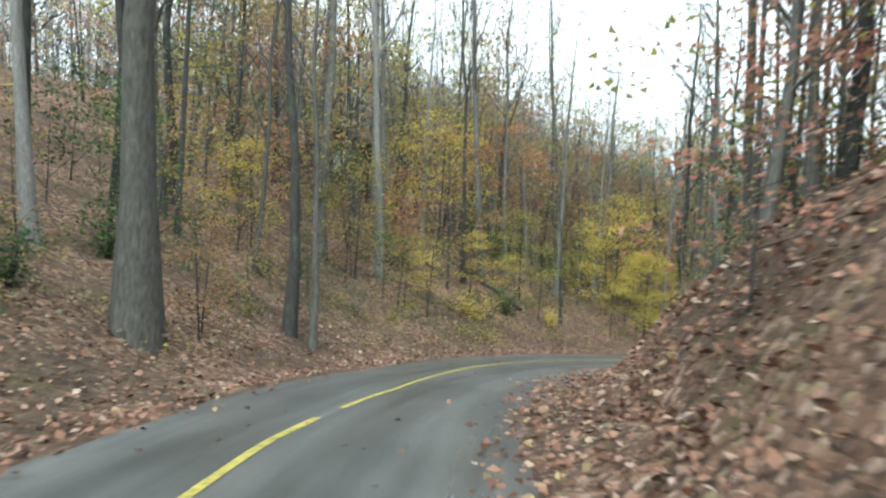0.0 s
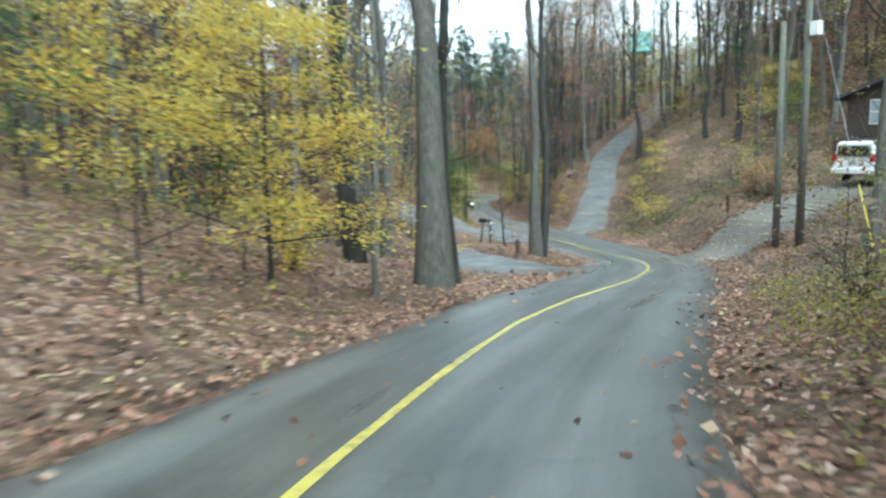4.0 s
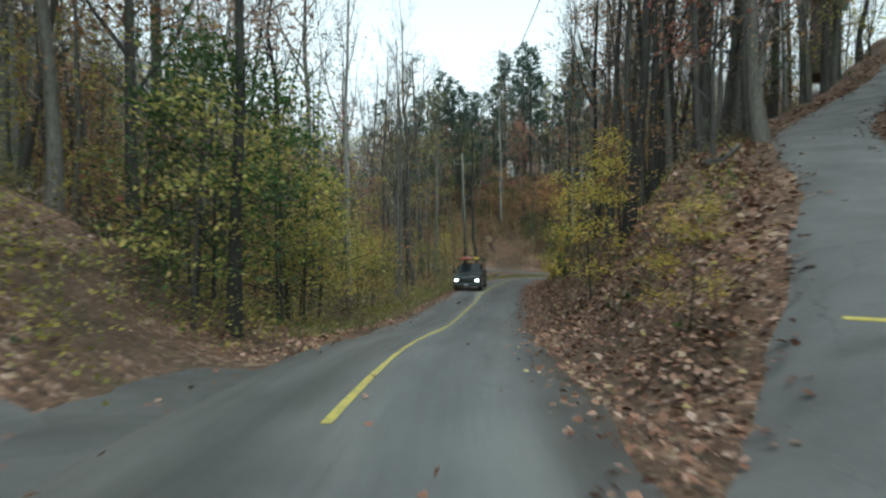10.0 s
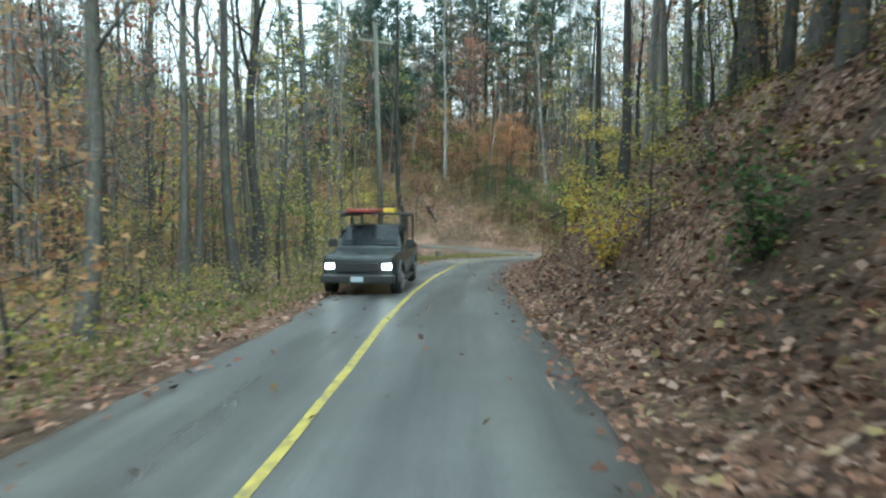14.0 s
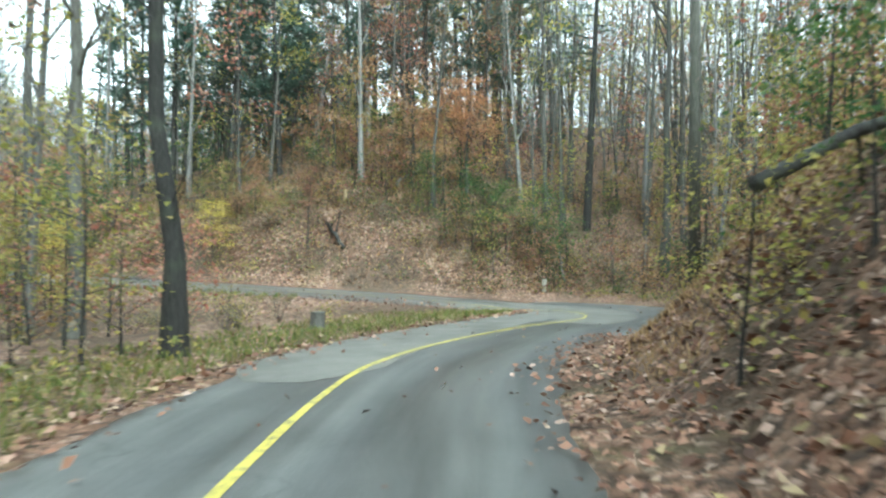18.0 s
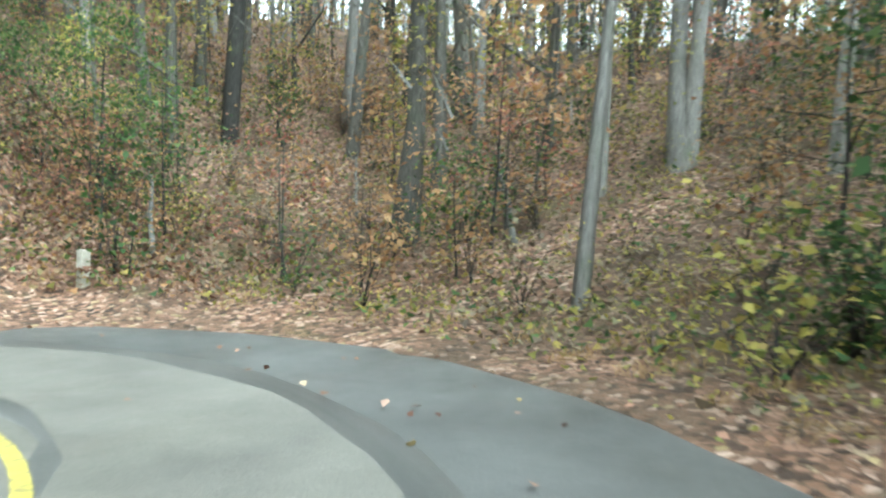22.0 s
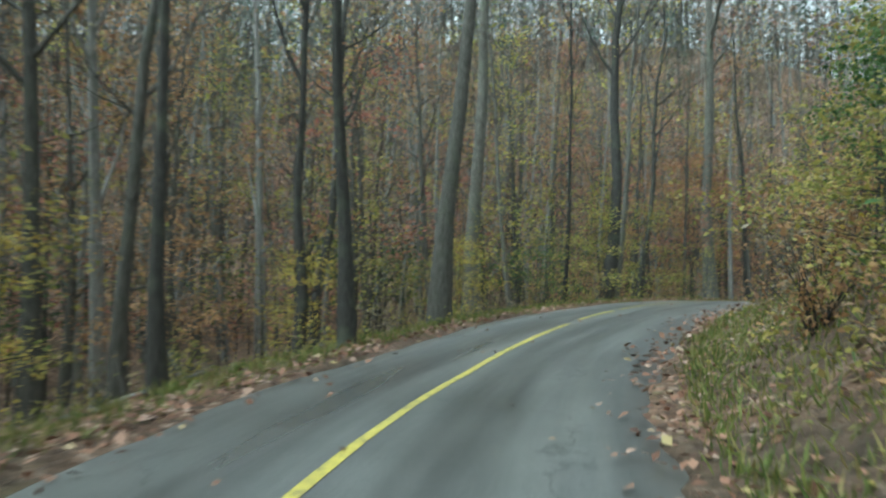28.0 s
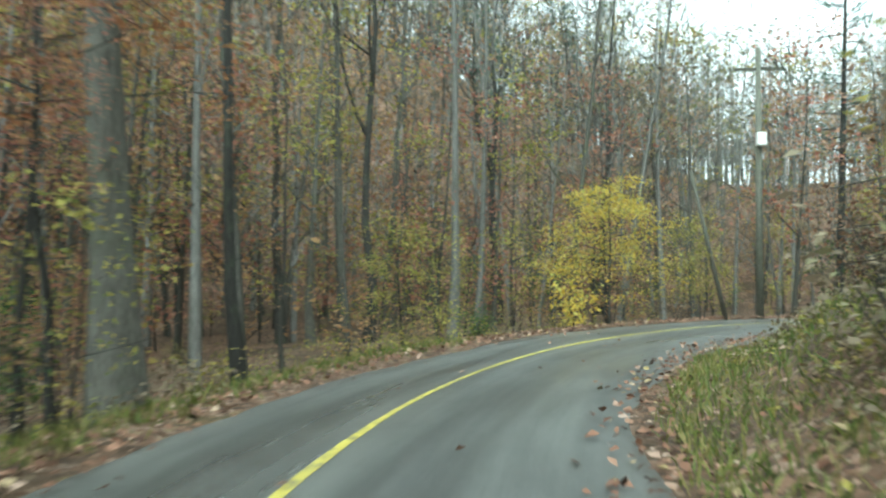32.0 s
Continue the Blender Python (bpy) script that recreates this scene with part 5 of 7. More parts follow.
def with_twigs(made, count, low, high, wide, seed, slim=(1.7, 0.03)):
    """Adds fine bare twigs through the crown of a far tree."""
    r = np.random.RandomState(seed)
    h = r.uniform(low, high, count)
    a, rad = r.uniform(0, 6.28, count), wide * np.sqrt(r.uniform(0.02, 1, count)) * (1.1 - 0.6 * (h - low) / (high - low))
    out = np.c_[np.cos(a), np.sin(a), np.full(count, 1.1)]
    v, q = kites(r, np.c_[np.cos(a) * rad, np.sin(a) * rad, h], slim[0], slim[1], 0.5, out)
    return made[0], made[1], (v, q[:, 1:])


def in_sight(p):
    """Leaves out the woods behind the start of the road and those outside the camera's view."""
    x, y = p[:, 0], p[:, 1]
    return (y > 22) & (y > 26 - 0.6 * x) & ~((x > 84) & (y < 92)) & ~((x > 50) & (y < 42)) & ~((x > 40) & (y < 32))


LIGHT = [grow(31, 21, 0.15, 0.2, 5, 3.2, twigs=1, leaves=330, size=0.24, spread=1.3, sides=3, rings=4, simple=True, tuft=11), grow(32, 19, 0.12, 0.15, 5, 3.0, (35, 70), twigs=1, leaves=260, size=0.24, spread=1.3, sides=3, rings=4, simple=True, tuft=11),
         grow(33, 17, 0.12, 0.1, 6, 3.2, twigs=1, leaves=560, size=0.25, spread=1.5, sides=3, rings=4, simple=True, tuft=12), grow(34, 16, 0.12, 0.08, 6, 3.0, twigs=1, leaves=560, size=0.25, spread=1.5, sides=3, rings=4, simple=True, tuft=12),
         grow(35, 22, 0.16, 0.24, 5, 3.4, twigs=1, leaves=200, size=0.24, spread=1.3, sides=3, rings=4, simple=True, tuft=11), grow(30, 14, 0.1, 0.08, 6, 2.8, twigs=1, leaves=520, size=0.25, spread=1.4, sides=3, rings=4, simple=True, tuft=12)]
LIGHT = [with_twigs(m, 200, 2.0, (19, 18, 16, 15, 20, 13)[i], 3.0, 80 + i) for i, m in enumerate(LIGHT)]
# mostly pale bark: distance haze put into the far trees' colour
LIGHT_M = [(BARK_PALE, ORANGE), (BARK_PALE, BRUSH), (BARK, YGREEN), (BARK_PALE, ORANGE), (BARK_PALE, BRUSH), (BARK, RED)]
far_spots = scatter(11000, (-75, 165, 18, 275), 20, 66, 5.0, 15)
ridge = scatter(12000, (-110, 210, 20, 330), 60, 150, 5.2, 17)
ridge = np.r_[ridge, scatter(2500, (-20, 84, 150, 300), 56, 130, 4.4, 18, True)]
ridge = ridge[in_sight(ridge)]
far_spots = np.r_[far_spots, scatter(1500, (-15, 76, 145, 250), 12, 58, 4.2, 19, True)]
beyond = scatter(500, (0, 27, 44, 104), 7, 22, 4.2, 21, True)
far_spots = np.r_[far_spots, beyond[~beside(beyond)[3]]]
far_spots = np.r_[rest, far_spots]
far_spots = far_spots[in_sight(far_spots) | (beside(far_spots)[2] < 14)]
thicket("far_wood", far_spots, LIGHT, LIGHT_M, "autumn woodland of bare and rust-leaved trees", "woods", (0.75, 1.15), 4)
# close stands of rust, gold and bare trees: over the first bend, round the junction, along the straight, on the slope outside the sharp bend and below the last bends
DENSE = [grow(131, 15, 0.12, 0.12, 8, 3.0, twigs=1, leaves=820, size=0.2, spread=1.2, sides=4, rings=5, simple=True, tuft=14), grow(132, 17, 0.13, 0.15, 8, 3.2, twigs=1, leaves=820, size=0.2, spread=1.2, sides=4, rings=5, simple=True, tuft=14),
         grow(133, 12, 0.09, 0.1, 8, 2.8, (10, 45), twigs=1, leaves=860, size=0.18, spread=1.0, sides=4, rings=5, simple=True, tuft=14), grow(134, 20, 0.15, 0.2, 8, 3.2, (35, 65), twigs=1, leaves=160, size=0.18, spread=1.2, sides=4, rings=5, simple=True, tuft=9),
         grow(135, 19, 0.14, 0.22, 8, 3.2, (35, 65), twigs=1, leaves=120, size=0.18, spread=1.2, sides=4, rings=5, simple=True, tuft=9), grow(136, 14, 0.11, 0.1, 8, 3.0, (10, 50), twigs=1, leaves=820, size=0.2, spread=1.2, sides=4, rings=5, simple=True, tuft=14)]
DENSE = [with_twigs(m, (160, 160, 120, 420, 420, 160)[i], 2.0, (14, 16, 11, 19, 18, 13)[i], 2.9, 180 + i, (1.5, 0.026)) for i, m in enumerate(DENSE)]
DENSE_M = [(BARK, ORANGE), (BARK_DARK, YGREEN), (BARK_DARK, RED), (BARK_PALE, BRUSH), (BARK, BRUSH), (BARK, YGREEN)]
stands = []
for box, right, near, far, gap, seed in (((-14, 22, 34, 86), False, 12, 36, 3.1, 141), ((2, 17, 8, 31), True, 3.5, 15, 2.6, 142), ((44, 84, 70, 106), True, 3.6, 26, 2.7, 143), ((2, 40, 66, 112), False, 6, 34, 3.2, 144),
                                         ((78, 122, 106, 168), True, 8, 38, 3.0, 145), ((50, 92, 44, 84), True, 18, 46, 3.4, 149), ((30, 66, 100, 150), False, 8, 34, 3.6, 146), ((30, 68, 142, 215), False, 7, 36, 3.2, 147)):
    got = scatter(2600, box, near, far, gap, seed, True)
    got = got[beside(got)[3] == right]
    k, far_off = nearest(UPHILL, got)
    below = ((got - UPHILL[k, :2]) * frames_of(UPHILL)[1][k]).sum(1) > 0
    open_side = (seed == 143) & (below | (got[:, 0] > 72) | (np.hypot(got[:, 0] - 83.7, got[:, 1] - 96.8) < 13))
    open_side |= (seed == 149) & (got[:, 1] > 0.82 * (got[:, 0] - 25) + 34)
    open_side |= (seed == 142) & (got[:, 1] > 20.5 + 0.5 * got[:, 0])
    stands.append(np.array([p for p, o in zip(got, open_side) if not o and not lit_gap(p)]))
thicket("stand_of_trees", np.concatenate(stands), DENSE, DENSE_M, "close stand of rust, gold and bare trees", "woods", (0.8, 1.15), 148)
# woods on the slope beyond the last bend
last = scatter(900, (66, 124, 214, 276), 7, 70, 3.6, 171, True)
thicket("stand_of_trees", last, LIGHT + DENSE[3:5], LIGHT_M + DENSE_M[3:5], "bare and rust-leaved trees beyond the last bend", "woods", (0.6, 0.9), 172)
# taller leafy trees over the junction: below the drive, above it, and on both sides of the side road
TALL = [grow(151 + i, h, 0.15, 0.2, 11, 3.2, (20, 60), twigs=1, leaves=n_leaf, size=0.22, spread=1.1, sides=5, rings=6, simple=True, tuft=8) for i, (h, n_leaf) in enumerate(((20, 1900), (18, 1800), (21, 1600), (17, 1800), (19, 1000)))]
TALL = [with_twigs(m, 220, 3.0, 17, 2.8, 160 + i, (1.3, 0.024)) for i, m in enumerate(TALL)]
TALL_M = [(BARK_DARK, MAUVE), (BARK_DARK, ORANGE), (BARK_DARK, MAUVE), (BARK_DARK, YGREEN), (BARK, BRUSH)]
_, up_right = frames_of(UPHILL)
tall = []
for box, near, gap, seed in (((44, 82, 66, 106), 6.0, 3.2, 161), ((52, 94, 44, 92), 14, 3.6, 162), ((4, 60, 66, 108), 4.5, 5.4, 163)):
    got = scatter(2600, box, near, 44, gap, seed, True)
    right = beside(got)[3]
    k, far_off = nearest(UPHILL, got)
    above = ((got - UPHILL[k, :2]) * up_right[k]).sum(1) > 0
    bearing = np.degrees(np.arctan2(got[:, 0] - 36, got[:, 1] - 56))
    ok = {161: right & ~above & (far_off > 2.6) & (np.hypot(got[:, 0] - 82, got[:, 1] - 95) > 12), 162: right & above & (far_off > 7), 163: ~right}[seed]
    tall.append(got[ok & ~((bearing > 15) & (bearing < 29))])
tall = np.array([p for p in np.concatenate(tall) if not lit_gap(p)])
thicket("stand_of_trees", tall, TALL, TALL_M, "tall trees in thinning brown and yellow leaf", "woods", (0.85, 1.15), 165)
# broad twigs in pale bark put distance haze into the ridge trees
RIDGE = [grow(36 + i, 19, 0.16, 0.1, 2, 3.0, twigs=0, leaves=(20, 70, 30, 90)[i], size=0.75, spread=1.8, sides=3, rings=3, simple=True, tuft=6) for i in range(4)]
RIDGE = [with_twigs(m, 120, 0.5, 17.5, 3.8, 90 + i, (3.6, 0.05)) for i, m in enumerate(RIDGE)]
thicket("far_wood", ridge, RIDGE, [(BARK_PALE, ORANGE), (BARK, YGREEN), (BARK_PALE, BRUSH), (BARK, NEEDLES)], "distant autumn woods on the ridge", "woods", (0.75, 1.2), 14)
MIDDLE = [grow(61, 6.5, 0.04, 0.06, 9, 2.0, (5, 45), twigs=0, leaves=300, size=0.2, spread=0.65, sides=3, rings=4, simple=True), grow(62, 5.0, 0.03, 0.05, 8, 1.8, (0, 40), twigs=0, leaves=290, size=0.18, spread=0.6, sides=3, rings=4, simple=True),
          grow(63, 8.0, 0.045, 0.1, 10, 2.1, (15, 50), twigs=0, leaves=300, size=0.2, spread=0.75, sides=3, rings=4, simple=True), grow(64, 3.6, 0.03, 0.05, 8, 1.5, (0, 40), twigs=0, leaves=250, size=0.2, spread=0.55, sides=3, rings=4, simple=True),
          grow(65, 7.0, 0.04, 0.06, 10, 2.0, (5, 50), twigs=0, leaves=300, size=0.2, spread=0.7, sides=3, rings=4, simple=True), grow(66, 4.0, 0.03, 0.05, 8, 1.6, (0, 45), twigs=0, leaves=280, size=0.2, spread=0.55, sides=3, rings=4, simple=True)]
mid_spots = scatter(9000, (-35, 128, -8, 232), 7.0, 28, 2.6, 25, True)
mid_spots = np.array([p for p in mid_spots if not lit_gap(p)])
NEARER = [grow(71 + i, h, 0.035, 0.06, 10, 1.9, (5, 48), twigs=0, leaves=430, size=0.165, spread=0.5, sides=3, rings=4, simple=True) for i, h in enumerate((6.0, 4.6, 7.0, 3.6, 6.0, 4.0))]
how_far = beside(mid_spots)[2]
close_spots, mid_spots = mid_spots[how_far < 14], mid_spots[how_far >= 14]
thicket("understorey", close_spots, NEARER, [(BARK_DARK, YGREEN), (BARK_DARK, ORANGE), (BARK_DARK, BRUSH), (BARK_DARK, RED), (BARK_DARK, YGREEN), (BARK_DARK, GREEN)], "saplings in thinning yellow, rust and brown leaf", "undergrowth", (0.6, 1.2), 13)
thicket("understorey", mid_spots, MIDDLE, [(BARK_DARK, YGREEN), (BARK_DARK, ORANGE), (BARK_DARK, BRUSH), (BARK_DARK, RED), (BARK_DARK, YGREEN), (BARK_DARK, GREEN)], "saplings in thinning yellow, rust and brown leaf", "undergrowth", (0.6, 1.2), 12)
PINES = [pine(41, 21, 0.2)]
hill = scatter(500, (20, 150, 120, 290), 30, 90, 7, 16)
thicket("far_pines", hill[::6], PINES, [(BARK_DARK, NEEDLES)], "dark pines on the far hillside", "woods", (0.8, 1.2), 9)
thicket("undergrowth", under[u_order[260:]], [bush(51, 1.0, 7, 110, 0.12, 0.8, 0.2), bush(52, 0.8, 6, 100, 0.11, 0.7, 0.2), bush(53, 1.5, 8, 130, 0.13, 0.8, 0.25)],
        [(BARK_DARK, BRUSH), (BARK_DARK, YGREEN), (BARK_DARK, ORANGE)], "tangled dry undergrowth on the forest floor", "undergrowth", (0.6, 1.3), 6)

outer = scatter(2600, (76, 118, 108, 162), 2.6, 24, 1.35, 27, True)
outer = outer[beside(outer)[3]]
thicket("undergrowth", outer, [bush(54, 1.5, 7, 150, 0.13, 0.9, 0.24), bush(55, 1.1, 7, 140, 0.12, 0.9, 0.22), bush(56, 2.2, 7, 170, 0.15, 1.0, 0.3), bush(57, 1.3, 6, 140, 0.12, 0.8, 0.22), bush(58, 2.4, 7, 170, 0.15, 1.0, 0.3)],
        [(BARK_DARK, BRUSH), (BARK_DARK, YGREEN), (BARK_DARK, ORANGE), (BARK_DARK, BRUSH), (BARK_DARK, GREEN)], "dense brown and green brush on the hillside", "undergrowth", (0.5, 1.15), 28)

# ---- fallen leaves and verge grass ----


def litter(count, seed, lo, hi, size, power=1.6):
    r = np.random.RandomState(seed)
    k = r.randint(int(np.argmin(np.abs(RUN + 4))), len(ROADLINE) - 8, count)
    side = r.choice([-1, 1], count)
    o = lo + (hi - lo) * r.uniform(0, 1, count) ** power
    lat = np.where(side > 0, RIGHT_W + o, -LEFT_W - o)
    xy = ROADLINE[k, :2] + RIGHT[k] * lat[:, None] + r.normal(0, 0.26, (count, 2))
    out, dr = clear_of(xy)
    near = out < 0.02
    z = np.where(near, ROADLINE[k, 2] + 0.03, np.maximum(ground_at(xy), -99)) + 0.015 + r.uniform(0, 0.03, count)
    ok = (dr > -0.2) | (r.uniform(0, 1, count) < 0.12)
    ok &= ~((side > 0) & (RUN[k] > 182) & (o > 0.5) & (r.uniform(0, 1, count) < 0.6))
    ok &= ~((side < 0) & (RUN[k] > 72) & (RUN[k] < 88) & (o < 2.3) & (r.uniform(0, 1, count) < 0.94))
    ok &= ~((side > 0) & (RUN[k] > 149) & (RUN[k] < 172) & (r.uniform(0, 1, count) < np.where(o < 1.6, 0.93, 0.7)))
    return kites(r, np.c_[xy, z + 0.01][ok], size, 0.8, 0.28, None, 0.0)


v, q = litter(80000, 60, -0.35, 4.4, 0.105)
tagged(new("leaf_litter", with_mat(mesh_np("leaf_litter", v, q), FALLEN)), "drifts of brown and tan fallen leaves along the road", "fallen leaves", kind="stuff")
bits = []
for lo, hi, count, seed in ((-4, 30, 16000, 64), (84, 147, 42000, 62), (169, 184, 9000, 63)):
    r = np.random.RandomState(seed)
    k = r.randint(int(np.argmin(np.abs(RUN - lo))), int(np.argmin(np.abs(RUN - hi))), count)
    xy = ROADLINE[k, :2] + RIGHT[k] * (RIGHT_W + 0.6 + 6.5 * r.uniform(0, 1, count))[:, None] + r.normal(0, 0.25, (count, 2))
    drift = lumps(xy, 2.6, seed) + r.normal(0, 0.6, count)
    ok = (drift > np.where(RUN[k] < 150, -0.45, -0.1)) & (clear_of(xy)[1] > 0.3)
    bits.append(kites(r, np.c_[xy, ground_at(xy) + 0.02 + r.uniform(0, 0.04, count)][ok], 0.12, 0.75, 0.45, None, 0.0))
v, q = gather(bits)
tagged(new("leaf_litter", with_mat(mesh_np("leaf_litter", v, q), FALLEN)), "brown leaves lying thick on the cut banks", "fallen leaves", kind="stuff")
v, q = litter(700, 61, -4.6, -0.2, 0.09, 0.45)
tagged(new("road_leaves", with_mat(mesh_np("road_leaves", v, q), FALLEN)), "single wet leaves lying on the asphalt", "fallen leaves", kind="stuff")


def verge(lo, hi, side, count, wide, seed):
    r = np.random.RandomState(seed)
    k = r.randint(int(np.argmin(np.abs(RUN - lo))), int(np.argmin(np.abs(RUN - hi))), count)
    o = r.uniform(0.05, 1, count) ** 1.5 * wide
    lat = RIGHT_W + o if side > 0 else -LEFT_W - o
    xy = ROADLINE[k, :2] + RIGHT[k] * np.reshape(lat, (-1, 1)) + r.normal(0, 0.08, (count, 2))
    at = np.c_[xy, ground_at(xy) - 0.01]
    up = np.tile(np.array([0, 0, 1.0]), (count, 1)) + r.normal(0, 0.25, (count, 3))
    return kites(r, at, 0.2, 0.1, 0.6, up)


v, q = gather([verge(136, 160, -1, 9000, 4.0, 70), verge(172, 225, -1, 9000, 1.2, 71), verge(182, 226, 1, 13000, 2.6, 72), verge(92, 134, -1, 5000, 1.8, 74)])
tagged(new("verge_grass", with_mat(mesh_np("verge_grass", v, q), GRASS)), "ragged green and straw grass on the verge", "grass", kind="stuff")
# tawny grass round the pole at the sharp bend and along the outside of it
tawny = []
for lo, hi, o0, o1, count, tall, seed in ((139, 151, 0.7, 3.6, 6500, 0.17, 75), (146, 160, 0.5, 5.0, 8000, 0.14, 76), (158, 174, 0.6, 3.2, 9000, 0.12, 77)):
    r = np.random.RandomState(seed)
    k = r.randint(int(np.argmin(np.abs(RUN - lo))), int(np.argmin(np.abs(RUN - hi))), count)
    xy = ROADLINE[k, :2] + RIGHT[k] * (RIGHT_W + o0 + (o1 - o0) * r.uniform(0, 1, count))[:, None] + r.normal(0, 0.1, (count, 2))
    out, dr = clear_of(xy)
    ok = (lumps(xy, 1.4, seed) + r.normal(0, 0.4, count) > -0.3) & (dr > 0.1) & (out > np.where((RUN[k] > 149.5) & (RUN[k] < 164), 2.0, 0.3))
    up = np.tile(np.array([0, 0, 1.0]), (count, 1)) + r.normal(0, 0.4, (count, 3))
    tawny.append(kites(r, np.c_[xy, ground_at(xy) + 0.3 * tall][ok], tall, 0.07, 0.5, up[ok]))
v, q = gather(tawny)
tagged(new("verge_grass", with_mat(mesh_np("verge_grass", v, q), TAWNY)), "tawny dead grass outside the sharp bend", "grass", kind="stuff")


def cover(lo, hi, side, o0, o1, count, high, size, seed):
    """Low leafy growth over a bank: small leaves on unseen stems, thinning with height."""
    r = np.random.RandomState(seed)
    k = r.randint(int(np.argmin(np.abs(RUN - lo))), int(np.argmin(np.abs(RUN - hi))), count)
    tuft = r.randint(0, max(8, count // 60), count)
    tk, to, th = r.randint(k.min(), k.max() + 1, tuft.max() + 1), o0 + (o1 - o0) * r.uniform(0, 1, tuft.max() + 1) ** 1.2, high * r.uniform(0.35, 1.0, tuft.max() + 1)
    o = to[tuft]
    lat = np.where(side > 0, RIGHT_W + o, -LEFT_W - o)
    spread = r.normal(0, 0.38, (count, 2))
    xy = ROADLINE[tk[tuft], :2] + RIGHT[tk[tuft]] * lat[:, None] + spread
    out, dr = clear_of(xy)
    top = th[tuft] * np.exp(-(spread ** 2).sum(1) * 1.5)
    z = ground_at(xy) + 0.03 + top * r.uniform(0, 1, count) ** 0.8
    ok = (out > 0.25) & (dr > 0.2)
    return kites(r, np.c_[xy, z][ok], size, 0.7, 0.5)


for name, mat, label, patches in (
    ("ground_cover", YGREEN, "low yellow-green creepers and weeds on the bank", [(8, 44, -1, 1.2, 9, 4500, 0.6, 0.09, 301), (24, 50, 1, 0.6, 4, 8000, 0.8, 0.07, 302), (84, 142, -1, 0.7, 8, 11000, 1.3, 0.09, 303),
                                                                                  (86, 140, 1, 1.5, 6, 5000, 0.5, 0.08, 304), (146, 182, 1, 2.2, 9, 8000, 0.7, 0.075, 305), (172, 235, -1, 0.8, 8, 8000, 0.9, 0.09, 306), (176, 235, 1, 1.0, 6, 8000, 0.7, 0.08, 307)]),
    ("ground_cover", BRUSH, "dry brown weeds and brambles on the bank", [(8, 48, -1, 1.5, 10, 5000, 0.7, 0.09, 311), (24, 50, 1, 0.8, 5, 6000, 0.7, 0.07, 312), (60, 84, 1, 3.0, 9, 6000, 0.7, 0.08, 318), (84, 142, -1, 1.0, 9, 6500, 1.1, 0.09, 313),
                                                                           (146, 182, 1, 2.5, 14, 8000, 1.0, 0.08, 315), (172, 235, -1, 1.0, 9, 6500, 0.9, 0.09, 316), (176, 235, 1, 1.2, 6, 8000, 0.7, 0.08, 317)]),
    ("ground_cover", GREEN, "dark green creepers on the forest floor", [(10, 40, -1, 2.5, 10, 2500, 0.6, 0.09, 321), (84, 142, -1, 1.5, 9, 4000, 0.9, 0.09, 323), (88, 140, 1, 2.0, 7, 3000, 0.4, 0.08, 324), (146, 182, 1, 3.0, 14, 6000, 0.8, 0.08, 325),
                                                                          (60, 84, 1, 4.0, 12, 3000, 0.6, 0.08, 326)]),
):
    v, q = gather([cover(*p) for p in patches])
    tagged(new(name, with_mat(mesh_np(name, v, q), mat)), label, "undergrowth", kind="stuff")

# creepers and weeds all over the slopes outside the sharp bend and beside the drive
for box, far, rows in (((76, 114, 108, 162), 16, ((BRUSH, 22000, 331, "dry brown creepers over the slope"), (YGREEN, 14000, 332, "yellowing creepers over the slope"), (GREEN, 9000, 333, "dark green creepers over the slope"))),
                       ((72, 93, 132, 156), 9, ((RUSSET, 20000, 351, "dark russet brambles on the cut bank"), (GREEN, 4500, 352, "green creepers on the cut bank"), (ORANGE, 3500, 353, "rust-brown leaves caught on the cut bank"))),
                       ((37, 64, 46, 74), 24, ((BRUSH, 16000, 341, "dry brown weeds beside the drive"), (YGREEN, 6000, 342, "yellowing weeds beside the drive"), (GREEN, 3500, 343, "green weeds beside the drive")))):
    for mat, count, seed, label in rows:
        r = np.random.RandomState(seed)
        xy = np.c_[r.uniform(box[0], box[1], count * 3), r.uniform(box[2], box[3], count * 3)]
        _, run, out, right = beside(xy)
        thick = lumps(xy, 4.5, seed) + r.normal(0, 0.5, len(xy))
        ok = right & (out > np.where((run > 145) & (run < 164), 1.9, 1.1)) & (out < far) & (thick > -0.35) & (clear_of(xy)[1] > 0.7)
        xy = xy[ok][:count]
        z = ground_at(xy) + 0.03 + np.maximum(0.06, 0.3 + 0.3 * lumps(xy, 3.0, seed + 5)) * r.uniform(0, 1, len(xy))
        v, q = kites(r, np.c_[xy, z], 0.13, 1.0, 0.5)
        tagged(new("ground_cover", with_mat(mesh_np("ground_cover", v, q[:, 1:]), mat)), label, "undergrowth", kind="stuff")

# leaves blown over the gravel yard
r = np.random.RandomState(91)
k = r.randint(2, len(YARD) - 2, 2400)
_, yr = frames_of(YARD)
at = YARD[k, :2] + yr[k] * r.uniform(-1.8, 1.8, (2400, 1)) + r.normal(0, 0.2, (2400, 2))
near_k, _, out, _ = beside(at)
z = ROADLINE[near_k, 2] + (YARD[k, 2] - 0.03 - ROADLINE[near_k, 2]) * smoothstep(out / 3.0)
at, z = at[out > 0.4], z[out > 0.4]
v, q = kites(r, np.c_[at, z + 0.01], 0.1, 0.8, 0.2, None, 0.0)
tagged(new("yard_leaves", with_mat(mesh_np("yard_leaves", v, q), SHEEN_LEAF)), "pale sheen-painted leaves blown over dark gravel", "fallen leaves", kind="stuff")

